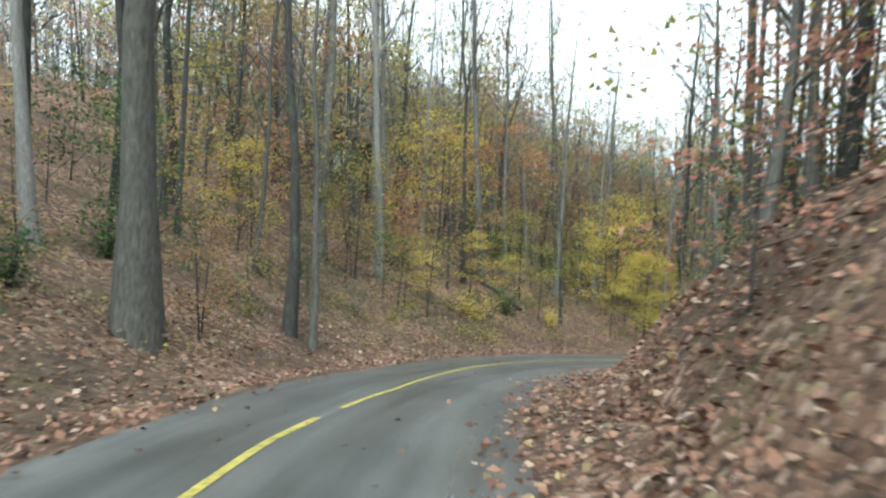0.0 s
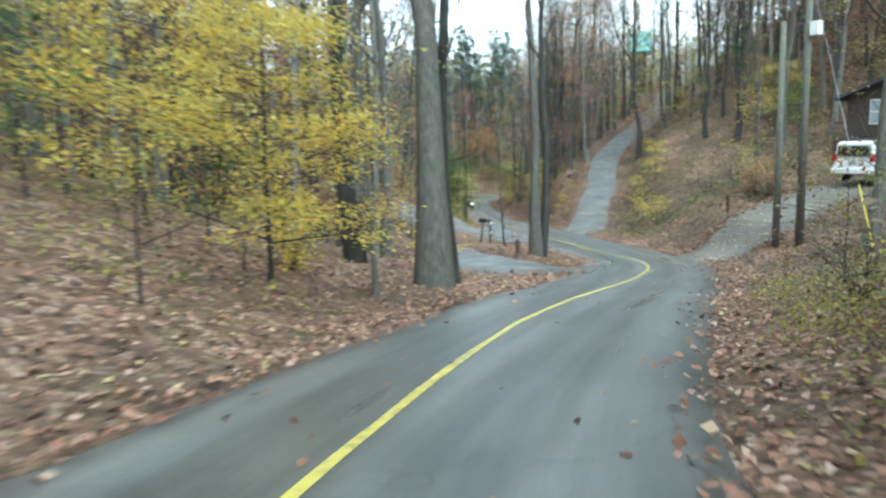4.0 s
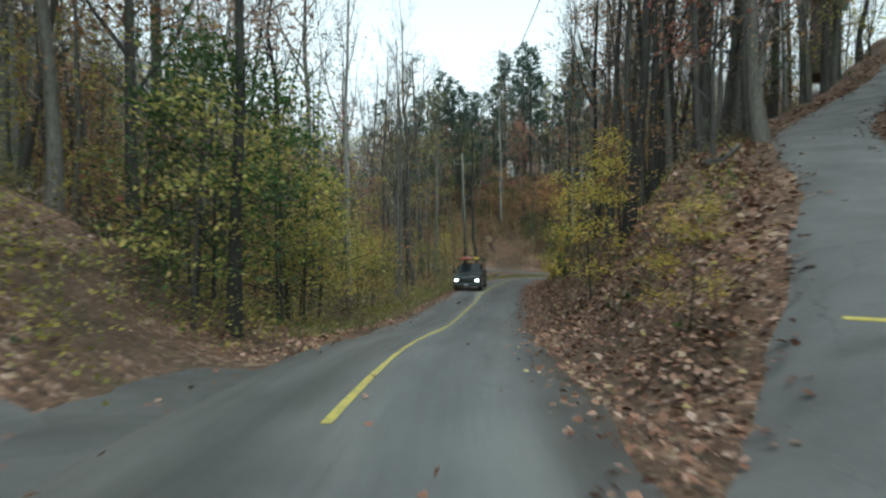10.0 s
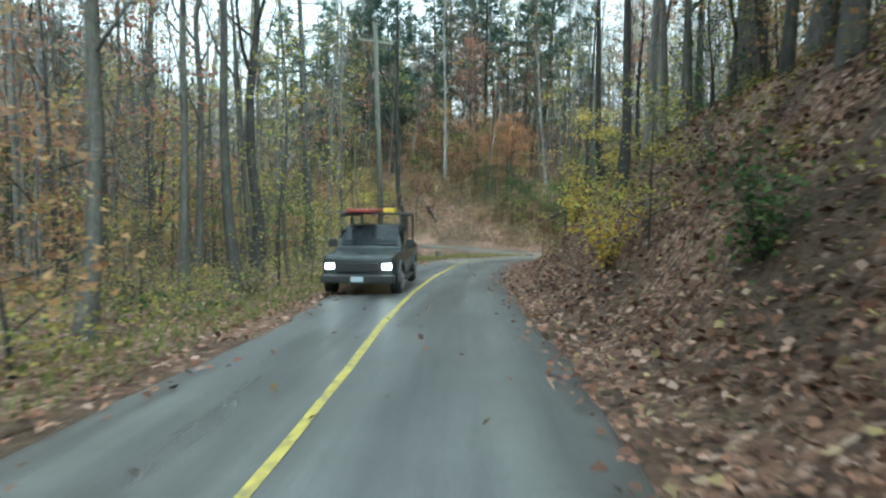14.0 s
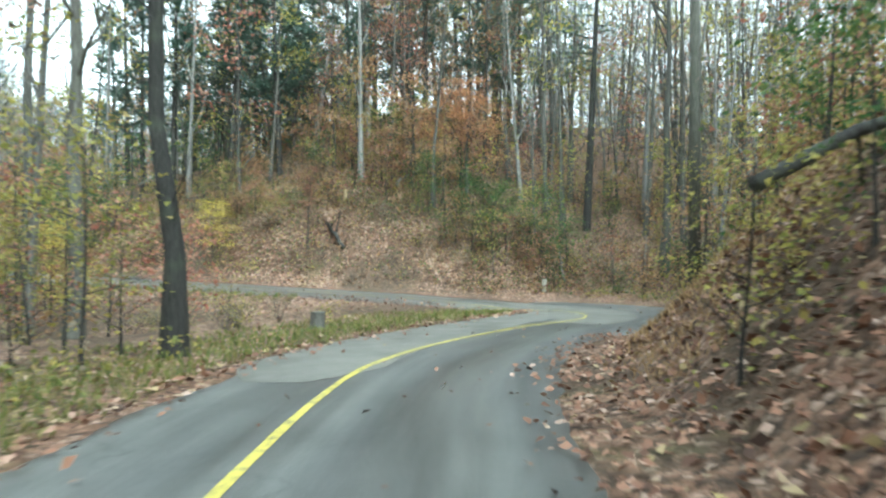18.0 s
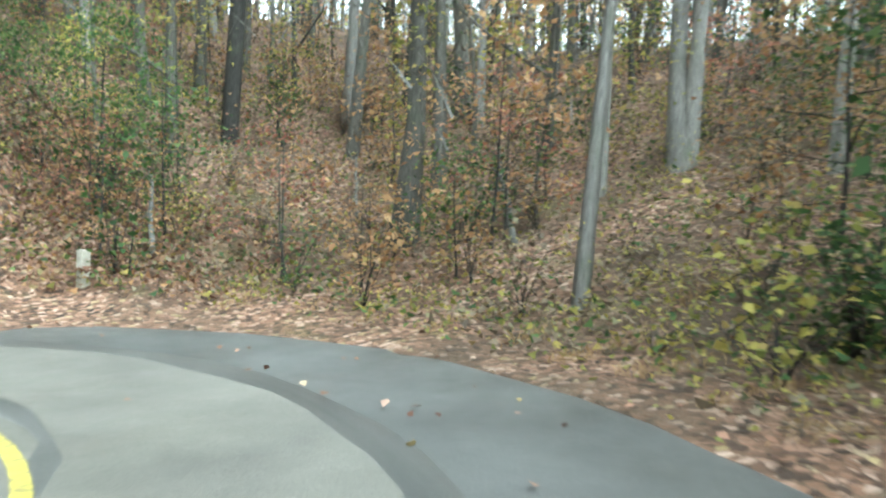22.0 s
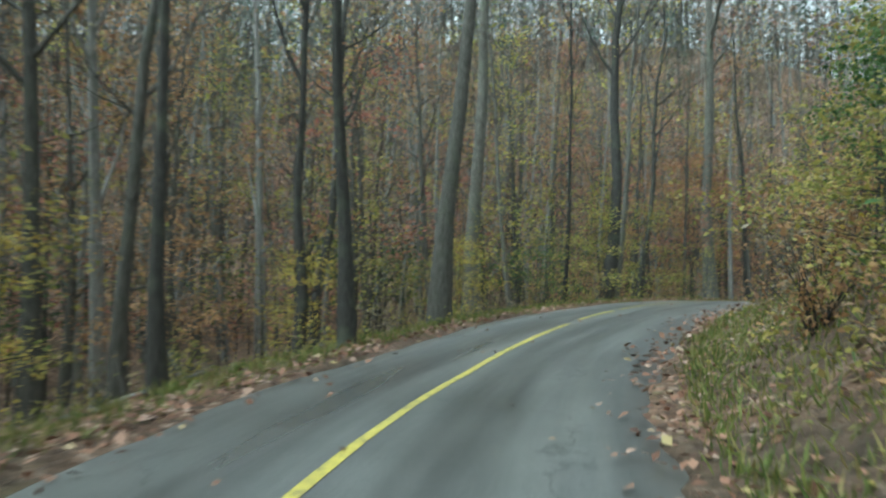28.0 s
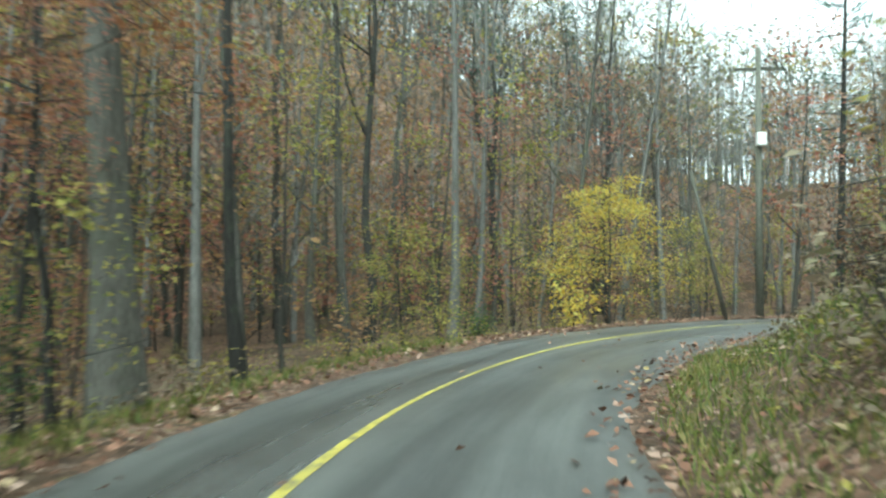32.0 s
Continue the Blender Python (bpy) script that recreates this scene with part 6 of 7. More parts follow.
# leaves drifted along the edges of the drives
bits = []
for line, half, count, seed in ((UPHILL, 1.45, 5000, 93), (LEFTWAY, 2.3, 4000, 94), (PAD, 1.8, 1500, 95), (YARD, 1.95, 2500, 96)):
    r = np.random.RandomState(seed)
    k = r.randint(1, len(line) - 1, count)
    _, rt = frames_of(line)
    o = (half + r.normal(0.1, 0.28, count)) * r.choice([-1, 1], count)
    at = line[k, :2] + rt[k] * o[:, None] + r.normal(0, 0.22, (count, 2))
    near_k, _, out, _ = beside(at)
    z = ROADLINE[near_k, 2] + (line[k, 2] - 0.02 - ROADLINE[near_k, 2]) * smoothstep(out / 3.0)
    ok = out > 0.4
    bits.append(kites(r, np.c_[at, np.maximum(z, ground_at(at)) + 0.008][ok], 0.12, 0.8, 0.2, None, 0.0))
r = np.random.RandomState(97)
k = r.randint(1, len(PULLOFF) - 1, 5500)
at = PULLOFF[k, :2] + frames_of(PULLOFF)[1][k] * (r.normal(0.2, 1.1, 5500))[:, None] + r.normal(0, 0.2, (5500, 2))
at = at[beside(at)[2] > 1.3 + r.uniform(-0.4, 1.4, 5500)]
k = nearest(PULLOFF, at)[0]
bits.append(kites(r, np.c_[at, np.maximum(PULLOFF[k, 2] - 0.02, ground_at(at)) + 0.012], 0.1, 0.8, 0.2, None, 0.0))
v, q = gather(bits)
tagged(new("drive_leaves", with_mat(mesh_np("drive_leaves", v, q), FALLEN)), "fallen leaves drifted along the drives", "fallen leaves", kind="stuff")


def vine(x, y, tall, seed):
    """A climbing plant up a trunk."""
    r = np.random.RandomState(seed)
    a, h = r.uniform(0, 6.28, 700), tall * r.uniform(0, 1, 700) ** 0.8
    rad = 0.22 + np.abs(r.normal(0, 0.16, 700))
    v, q = kites(r, np.c_[np.cos(a) * rad, np.sin(a) * rad, h], 0.12, 0.7, 0.6)
    ob = new("vine", with_mat(mesh_np("vine", v, q), YGREEN))
    ob.location = (x, y, zat(x, y))
    tagged(ob, "yellow-green vine climbing a grey trunk", "vine")


vine(93.9, 130.35, 6.5, 5)
vine(*off(209.5, -4.4), 5.5, 6)

# ---- poles, posts, vehicles, houses ----
DARKWOOD = plain("dark_stained_timber", (0.065, 0.042, 0.03), 0.75, 0, 0.35, 9)
WHITE = plain("white_paint", (0.78, 0.78, 0.76), 0.45, 0, 0.06)
CARWHITE = plain("white_car_paint", (0.74, 0.75, 0.75), 0.22, 0, 0.04, 2)
CARDARK = plain("dark_green_black_car_paint", (0.035, 0.042, 0.042), 0.25, 0, 0.25, 2)
GLASS_DARK = plain("tinted_glass", (0.02, 0.024, 0.026), 0.06, 0, 0.2, 2)
RUBBER = plain("tyre_rubber", (0.018, 0.018, 0.018), 0.85, 0, 0.3)
CHROME = plain("dull_chrome", (0.6, 0.6, 0.6), 0.25, 1.0, 0.1)
STEEL = plain("galvanised_steel", (0.42, 0.43, 0.43), 0.45, 0.8, 0.15)
REDLAMP = plain("red_lamp_lens", (0.32, 0.015, 0.015), 0.2, 0, 0.1)
REDPAINT = plain("faded_red_paint", (0.26, 0.05, 0.035), 0.5, 0, 0.2)
TEAL = plain("teal_metal_roofing", (0.17, 0.34, 0.32), 0.4, 0.2, 0.15, 3)
GREENROOF = plain("green_metal_roofing", (0.07, 0.27, 0.19), 0.4, 0.2, 0.15, 3)
BLACK = plain("black_plastic", (0.02, 0.02, 0.02), 0.5, 0, 0.2)
CONCRETE = plain("weathered_concrete", (0.38, 0.36, 0.3), 0.85, 0, 0.2, 14)
PANEGLASS = plain("window_glass", (0.30, 0.34, 0.36), 0.08, 0, 0.25, 1.2)
LAMP, ln, ll, lb = material("lit_headlamp", 0.2)
lb.inputs["Base Color"].default_value = (0.9, 0.9, 0.85, 1)
lb.inputs["Emission Color"].default_value = (1.0, 0.97, 0.9, 1)
lb.inputs["Emission Strength"].default_value = 4.0


def thing(name, x, y, z, label, category, turn=0.0, group=""):
    base = new(name)
    base.location = (x, y, z)
    base.rotation_euler = (0, 0, turn)
    return tagged(base, label, category, group)


def utility_pole(x, y, tall, label, lean=(0.0, 0.0), box=0.0, arm=True, r=0.15):
    base = thing("utility_pole", x, y, zat(x, y) - 0.3, label, "utility pole", group="utility poles")
    top = (lean[0] * tall, lean[1] * tall, tall)
    part("pole", rod_bm((0, 0, 0), top, r, r * 0.68, 14), POLEWOOD, base)
    if box:
        f = box / tall
        bx = box_bm(-0.16, 0.16, -r - 0.3, -r + 0.03, box, box + 0.5, 0.02)
        for v in bx.verts:
            v.co += Vector((top[0] * f, top[1] * f, 0))
        part("service_box", bx, WHITE, base, "small white metal service box")
    if arm:
        am = box_bm(-0.9, 0.9, -0.06, 0.06, tall - 0.9, tall - 0.78, 0.01)
        for v in am.verts:
            v.co += Vector((top[0], top[1], 0))
        cross = part("crossarm", am, POLEWOOD, base)
        for i in (-0.8, 0.0, 0.8):
            part("insulator", rod_bm((top[0] + i, top[1], tall - 0.78), (top[0] + i, top[1], tall - 0.6), 0.04, 0.03, 8), STEEL, cross)
    return (x + top[0], y + top[1], base.location.z + tall - 0.6)


p1 = utility_pole(33.47, 42.95, 9.0, "weathered wooden utility pole by the gravel yard", arm=False, r=0.15)
p2 = utility_pole(33.6, 42.05, 11.0, "wooden utility pole with white service box", box=8.2, r=0.16)
p3 = utility_pole(65.6, 116.3, 11.5, "tall slightly leaning wooden utility pole", (-0.025, 0.02))
p4 = utility_pole(81.15, 119.43, 11.0, "weathered utility pole beside the sharp bend", (0.0, 0.0), r=0.16)
p5 = utility_pole(71.2, 196.75, 11.0, "utility pole with white box near the bend", (0.0, 0.0), box=7.1, r=0.15)


def wire(a, b, sag):
    cu = bpy.data.curves.new("overhead_wire", "CURVE")
    cu.dimensions, cu.bevel_depth = "3D", 0.012
    sp = cu.splines.new("POLY")
    sp.points.add(16)
    for i, pt in enumerate(sp.points):
        t = i / 16
        q = Vector(a).lerp(Vector(b), t)
        pt.co = (q.x, q.y, q.z - sag * 4 * t * (1 - t), 1)
    cu.materials.append(BLACK)
    ob = new("overhead_wire", cu)
    dg = bpy.context.evaluated_depsgraph_get()
    me = bpy.data.meshes.new_from_object(ob.evaluated_get(dg))
    bpy.data.objects.remove(ob)
    me.name = "overhead_wire"
    tagged(new("overhead_wire", me), "thin black overhead cable between poles", "wire", "overhead wires")


wire(p2, p3, 2.0)
wire(p3, p4, 0.6)
wire(p4, (88.0, 160.0, 2.0), 1.2)
wire(p5, (84.0, 158.0, 4.0), 1.0)

# leaning brace pole beside the last pole
x, y = 69.7, 195.8
base = thing("brace_pole", x, y, zat(x, y) - 0.2, "thin weathered pole leaning against another", "pole")
part("pole", rod_bm((0, 0, 0), (-1.2, 0.5, 6.0), 0.09, 0.07, 10), POLEWOOD, base)


def short_post(name, x, y, tall, size, mat, label, lean=(0.0, 0.0)):
    base = thing(name, x, y, zat(x, y) - 0.15, label, "post")
    bm = box_bm(-size, size, -size, size, 0, tall, size * 0.15)
    for v in bm.verts:
        v.co.x += lean[0] * v.co.z
        v.co.y += lean[1] * v.co.z
    part("post", bm, mat, base)
    return base


short_post("marker_post", 89.45, 133.95, 0.76, 0.08, CONCRETE, "short stained white concrete marker post", (0.03, 0.02))
short_post("wooden_stake", 83.4, 143.6, 0.8, 0.06, plain("raw_timber", (0.45, 0.36, 0.2), 0.8), "short raw wooden stake on the bank", (0.04, 0.0))
short_post("wooden_post", 36.9, 47.6, 0.95, 0.06, DARKWOOD, "short dark wooden post by the yard", (-0.05, 0.0))
short_post("wooden_post", 25.64, 49.68, 0.8, 0.07, DARKWOOD, "low dark wooden post by the road", (0.02, 0.0))
x, y = 73.6, 125.4
base = thing("tree_stump", x, y, zat(x, y) - 0.1, "low cut tree stump standing in grass", "stump")
v, q = tube(np.array([(0, 0, 0), (0.01, 0, 0.12), (0.02, 0.01, 0.35), (0.03, 0.01, 0.58)]), np.array([0.30, 0.22, 0.19, 0.185]), 14)
v[:, :2] *= (1 + 0.09 * np.sin(5 * np.arctan2(v[:, 1], v[:, 0])))[:, None]
ob = new("trunk", with_mat(mesh_np("trunk", v, q, smooth=True), BARK))
ob.parent = base
part("cut_face", rod_bm((0.03, 0.01, 0.565), (0.03, 0.01, 0.585), 0.178, 0.17, 14), POLEWOOD, base, "weathered sawn top")

# leaning mailbox post
x, y = 30.0, 58.6
base = thing("mailbox", x, y, zat(x, y) - 0.2, "dark mailbox on a leaning wooden post", "mailbox", 0.4)
part("post", rod_bm((0, 0, 0), (0.35, 0, 1.5), 0.07, 0.06, 8), DARKWOOD, base)
bm = bmesh.new()
arch = [(0.1 * math.cos(a), 0.1 * math.sin(a)) for a in np.linspace(0, math.pi, 9)] + [(-0.1, -0.12), (0.1, -0.12)]
body = part("box", prism_bm([(px + 0.35, pz + 1.62) for px, pz in arch], -0.26, 0.26, 0.008), BLACK, base)
part("flag", box_bm(0.46, 0.475, -0.02, 0.02, 1.6, 1.8), REDPAINT, body)

# direction sign with two boards
x, y = 31.8, 60.1
base = thing("direction_sign", x, y, zat(x, y) - 0.2, "wooden post with two dark direction boards", "sign", 0.42)
part("post", box_bm(-0.04, 0.04, -0.05, 0.05, 0, 1.75, 0.008), DARKWOOD, base)
for z0, z1 in ((1.38, 1.62), (0.86, 1.06)):
    bd = part("board", box_bm(-0.27, 0.27, -0.085, -0.053, z0, z1, 0.006), BLACK, base)
    part("lettering", box_bm(-0.2, 0.2, -0.091, -0.087, z0 + (z1 - z0) * 0.58, z0 + (z1 - z0) * 0.8), WHITE, bd, "unreadable pale lettering")
    part("lettering", box_bm(-0.15, 0.16, -0.091, -0.087, z0 + (z1 - z0) * 0.2, z0 + (z1 - z0) * 0.38), WHITE, bd, "unreadable pale lettering")

# yellow bar painted across the foot of the drive
bar = box_bm(-0.05, 0.05, -0.55, 0.55, 0, 0.006)
k = int(np.argmin(np.linalg.norm(UPHILL[:, :2] - np.array((44.7, 65.4)), axis=1)))
ob = part("drive_marking", bar, PAINT, None, "yellow bar painted across the drive")
ah = UPHILL[k + 2] - UPHILL[k - 2]
ob.matrix_world = Matrix.Translation((*UPHILL[k, :2], UPHILL[k, 2] + 0.0)) @ Vector(ah).to_track_quat("X", "Z").to_matrix().to_4x4()
tagged(ob, "", "road marking", kind="structure")

# paler and wider asphalt round the sharp bend


def apron(lo, hi, wide, mat, side=1):
    """Asphalt that widens the road on its outer side and narrows to nothing at both ends."""
    pick = np.where((RUN >= lo) & (RUN <= hi))[0]
    u = (RUN[pick] - lo) / (hi - lo)
    r = np.random.RandomState(9)
    w = wide * np.sin(np.pi * u ** 1.3) ** 0.8 + np.convolve(r.normal(0, 0.2, len(pick) + 4), np.ones(5) / 5, "valid") * np.sin(np.pi * u)
    w = w - 0.64 * (1 - np.sin(np.pi * np.clip(u, 0.001, 0.999)) ** 0.35)
    cols = 6
    v = np.zeros((len(pick), cols, 3))
    for c in range(cols):
        lat = (RIGHT_W if side > 0 else LEFT_W) - 0.75 + (w + 0.75) * c / (cols - 1)
        lat = lat * side
        v[:, c, :2] = ROADLINE[pick, :2] + RIGHT[pick] * lat[:, None]
        v[:, c, 2] = ROADLINE[pick, 2] + (-0.01 if c == 0 else 0.016)
    g = ground_at(v[:, :, :2].reshape(-1, 2)).reshape(len(pick), cols) + 0.03
    v[:, 2:, 2] = np.clip(g[:, 2:], v[:, 2:, 2], v[:, 2:, 2] + 0.05)
    v[:, -1, 2] -= 0.15
    v[:, :, 2] -= 0.3 * (1 - smoothstep(np.minimum(u, 1 - u) * 12))[:, None]
    b = (np.arange(len(pick) - 1)[:, None] * cols + np.arange(cols - 1)).ravel()
    tagged(new("road_apron", with_mat(mesh_np("road_apron", v.reshape(-1, 3), np.c_[b, b + 1, b + cols + 1, b + cols], smooth=True), mat)),
           "dark asphalt widening outside the bend" if side > 0 else "damp asphalt widening at the side road", "road", kind="structure")


def patch(lo, hi, a, b, lift, mat, seed):
    """A thin layer of newer asphalt with ragged, tapering ends."""
    pick = np.where((RUN >= lo) & (RUN <= hi))[0]
    r = np.random.RandomState(seed)
    cols = 7
    rag = np.convolve(r.normal(0, 0.16, len(pick) + 4), np.ones(5) / 5, "valid")
    u = (RUN[pick] - lo) / (hi - lo)
    w = np.clip(np.minimum(u * 16, (1 - u) * 4), 0, 1) ** 0.5
    v = np.zeros((len(pick), cols, 3))
    for c in range(cols):
        lat = (a + b) / 2 + ((b - a) / 2 * w + rag * w) * (2 * c / (cols - 1) - 1)
        v[:, c, :2] = ROADLINE[pick, :2] + RIGHT[pick] * lat[:, None]
        across = (lat + LEFT_W) / (LEFT_W + RIGHT_W)
        v[:, c, 2] = ROADLINE[pick, 2] + 0.03 * (1 - (2 * across - 1) ** 2) + lift
    q = (np.arange(len(pick) - 1)[:, None] * cols + np.arange(cols - 1)).ravel()
    tagged(new("road_patch", with_mat(mesh_np("road_patch", v.reshape(-1, 3), np.c_[q, q + 1, q + cols + 1, q + cols], smooth=True), mat)),
           "pale newer asphalt patch in the bend", "road", kind="structure")


apron(149.5, 164, 1.9, APRON)
apron(72, 88, 2.3, APRON, -1)
patch(152.0, 164.5, 0.1, 2.1, 0.006, PATCH, 31)
patch(140, 166, -1.95, 0.0, 0.006, PATCH, 32)


def wheel(base, x, y, r=0.38, wide=0.26, side=1):
    bm = bmesh.new()
    bmesh.ops.create_cone(bm, cap_ends=True, segments=28, radius1=r, radius2=r, depth=wide, matrix=Matrix.Translation((x, y, r)) @ Matrix.Rotation(math.pi / 2, 4, "X"))
    bmesh.ops.bevel(bm, geom=[e for e in bm.edges if len({round(v.co.y, 3) for v in e.verts}) == 1], offset=0.05, segments=2, affect="EDGES")
    w = part("wheel", bm, RUBBER, base)
    bm = bmesh.new()
    bmesh.ops.create_cone(bm, cap_ends=True, segments=24, radius1=r * 0.62, radius2=r * 0.5, depth=0.05,
                          matrix=Matrix.Translation((x, y + side * (wide / 2 + 0.005), r)) @ Matrix.Rotation(-side * math.pi / 2, 4, "X"))
    part("rim", bm, CHROME, w)


def body_loft(sections, bevel=0.05):
    """A car body from cross-sections: x, half width at the sill and at the shoulder, bottom, shoulder height."""
    bm = bmesh.new()
    rings = []
    for x, w0, w1, z0, z1 in sections:
        rings.append([bm.verts.new(c) for c in ((x, -w0, z0), (x, -w1, z0 + (z1 - z0) * 0.55), (x, -w1 * 0.93, z1), (x, w1 * 0.93, z1), (x, w1, z0 + (z1 - z0) * 0.55), (x, w0, z0))])
    for a, b in zip(rings, rings[1:]):
        for i in range(6):
            bm.faces.new((a[i], a[(i + 1) % 6], b[(i + 1) % 6], b[i]))
    bm.faces.new(rings[0][::-1])
    bm.faces.new(rings[-1])
    bmesh.ops.recalc_face_normals(bm, faces=bm.faces[:])
    bmesh.ops.bevel(bm, geom=bm.edges[:], offset=bevel, segments=2, affect="EDGES", profile=0.6)
    return bm


def suv(x, y, z, turn):
    base = thing("suv", x, y, z, "white full-size SUV parked on dark gravel", "car", turn)
    part("body", body_loft([(-2.55, 0.9, 0.95, 0.45, 1.08), (-2.3, 0.96, 1.0, 0.35, 1.12), (1.2, 0.96, 1.0, 0.33, 1.1), (2.3, 0.94, 0.98, 0.35, 1.02), (2.6, 0.82, 0.88, 0.45, 0.9)]), CARWHITE, base)
    cabin = part("cabin", body_loft([(-2.5, 0.93, 0.86, 1.02, 1.8), (-2.3, 0.95, 0.84, 1.02, 1.88), (0.4, 0.95, 0.84, 1.02, 1.88), (1.25, 0.92, 0.88, 1.02, 1.15)], 0.06), CARWHITE, base)
    part("rear_window", prism_bm([(-2.56, 1.2), (-2.53, 1.68), (-2.47, 1.68), (-2.5, 1.2)], -0.72, 0.72, 0.01), GLASS_DARK, cabin)
    for s in (-1, 1):
        for a, b in ((-2.2, -1.3), (-1.2, -0.35), (-0.25, 0.5)):
            part("side_window", box_bm(a, b, s * 0.935 - 0.03, s * 0.935 + 0.012, 1.2, 1.68, 0.02), GLASS_DARK, cabin)
        for wx in (-1.6, 1.65):
            wheel(base, wx, s * 0.88, 0.39, 0.26, s)
        part("tail_light", box_bm(-2.58, -2.44, s * 0.86 - 0.09, s * 0.86 + 0.09, 0.95, 1.3, 0.02), REDLAMP, base)
        part("door_mirror", box_bm(0.55, 0.72, s * 1.1 - 0.1, s * 1.1 + 0.1, 1.15, 1.34, 0.04), BLACK, base)
        part("roof_rail", rod_bm((-2.1, s * 0.7, 1.92), (0.2, s * 0.7, 1.92), 0.02, 0.02, 8), BLACK, base)
    part("windscreen", prism_bm([(0.52, 1.72), (1.2, 1.2), (1.24, 1.24), (0.56, 1.76)], -0.76, 0.76, 0.008), GLASS_DARK, cabin)
    part("rear_bumper", box_bm(-2.72, -2.5, -0.92, 0.92, 0.42, 0.66, 0.05), CARWHITE, base)
    part("number_plate", box_bm(-2.6, -2.57, -0.16, 0.16, 0.82, 0.97, 0.004), PANEGLASS, base, "plain blank plate")


suv(43.2, 43.7, -5.08, radians(-3))


def pickup(x, y, z, turn, pitch):
    base = thing("pickup_truck", x, y, z, "dark pickup truck with rack and red load", "truck", turn)
    base.rotation_euler = (0, pitch, turn)
    part("body", body_loft([(2.62, 0.78, 0.84, 0.5, 0.98), (2.45, 0.84, 0.9, 0.42, 1.05), (1.1, 0.88, 0.93, 0.4, 1.12), (-0.5, 0.88, 0.93, 0.4, 1.14)]), CARDARK, base)
    bed = part("cargo_bed", body_loft([(-0.5, 0.88, 0.93, 0.45, 1.14), (-2.4, 0.88, 0.93, 0.48, 1.14), (-2.6, 0.86, 0.9, 0.52, 1.12)]), CARDARK, base)
    cab = part("cab", body_loft([(1.15, 0.86, 0.84, 1.08, 1.16), (0.45, 0.86, 0.74, 1.08, 1.72), (-0.5, 0.87, 0.74, 1.08, 1.74), (-0.75, 0.87, 0.78, 1.08, 1.7)], 0.05), CARDARK, base)
    part("windscreen", prism_bm([(0.44, 1.66), (1.05, 1.2), (1.12, 1.24), (0.5, 1.7)], -0.72, 0.72, 0.008), GLASS_DARK, cab)
    part("grille", box_bm(2.58, 2.66, -0.5, 0.5, 0.66, 0.88, 0.02), BLACK, base)
    part("front_bumper", box_bm(2.55, 2.78, -0.88, 0.88, 0.4, 0.6, 0.04), BLACK, base)
    part("rear_bumper", box_bm(-2.75, -2.58, -0.85, 0.85, 0.45, 0.6, 0.03), BLACK, base)
    part("number_plate", box_bm(2.785, 2.795, -0.15, 0.15, 0.44, 0.56, 0.002), PANEGLASS, base, "plain blank plate")
    for s in (-1, 1):
        part("headlamp", box_bm(2.52, 2.65, s * 0.68 - 0.11, s * 0.68 + 0.11, 0.72, 0.86, 0.03), LAMP, base, "lit headlamp")
        part("side_window", box_bm(-0.45, 0.45, s * 0.83 - 0.03, s * 0.83 + 0.01, 1.2, 1.58, 0.02), GLASS_DARK, cab)
        part("door_mirror", box_bm(0.6, 0.74, s * 1.02 - 0.11, s * 1.02 + 0.11, 1.14, 1.36, 0.03), BLACK, base)
        part("rear_side_window", box_bm(-0.7, -0.5, s * 0.83 - 0.03, s * 0.83 + 0.008, 1.22, 1.56, 0.02), GLASS_DARK, cab)
        part("door_handle", box_bm(-0.36, -0.2, s * 0.945 - 0.015, s * 0.945 + 0.015, 1.0, 1.035, 0.006), CHROME, base)
        part("running_board", box_bm(-0.6, 1.1, s * 0.95 - 0.09, s * 0.95 + 0.05, 0.34, 0.39, 0.012), BLACK, base)
        part("bed_rail_trim", box_bm(-2.5, -0.8, s * 0.87 - 0.035, s * 0.87 + 0.035, 1.135, 1.165, 0.008), STEEL, bed)
        for wx in (-1.6, 1.75):
            part("wheel_arch", prism_bm([(wx + 0.5 * math.cos(a), 0.4 + 0.5 * math.sin(a)) for a in np.linspace(0, math.pi, 9)] + [(wx + 0.43 * math.cos(a), 0.4 + 0.43 * math.sin(a)) for a in np.linspace(math.pi, 0, 9)], s * 0.93 - 0.03, s * 0.93 + 0.03), BLACK, base)
        part("tail_light", box_bm(-2.63, -2.52, s * 0.84 - 0.06, s * 0.84 + 0.06, 0.8, 1.08, 0.02), REDLAMP, base)
        for wx in (-1.6, 1.75):
            wheel(base, wx, s * 0.82, 0.38, 0.25, s)
        rack = part("rack_rail", box_bm(-2.5, 0.9, s * 0.78 - 0.03, s * 0.78 + 0.03, 1.94, 2.0, 0.01), BLACK, base, "black steel ladder rack rail")
        for px in (-2.4, -0.7):
            part("rack_post", box_bm(px - 0.03, px + 0.03, s * 0.78 - 0.03, s * 0.78 + 0.03, 1.1, 1.94, 0.008), BLACK, rack)
    for px in (-2.4, -0.7, 0.85):
        part("rack_crossbar", box_bm(px - 0.03, px + 0.03, -0.78, 0.78, 2.0, 2.05, 0.008), BLACK, base)
    part("roof_load", box_bm(-1.2, 1.0, -0.62, 0.05, 2.05, 2.15, 0.03), REDPAINT, base, "red ladder and boards tied on the rack")
    part("roof_case", box_bm(-0.2, 0.3, 0.25, 0.55, 2.05, 2.18, 0.03), plain("yellow_plastic", (0.6, 0.42, 0.03), 0.5), base, "yellow plastic case")


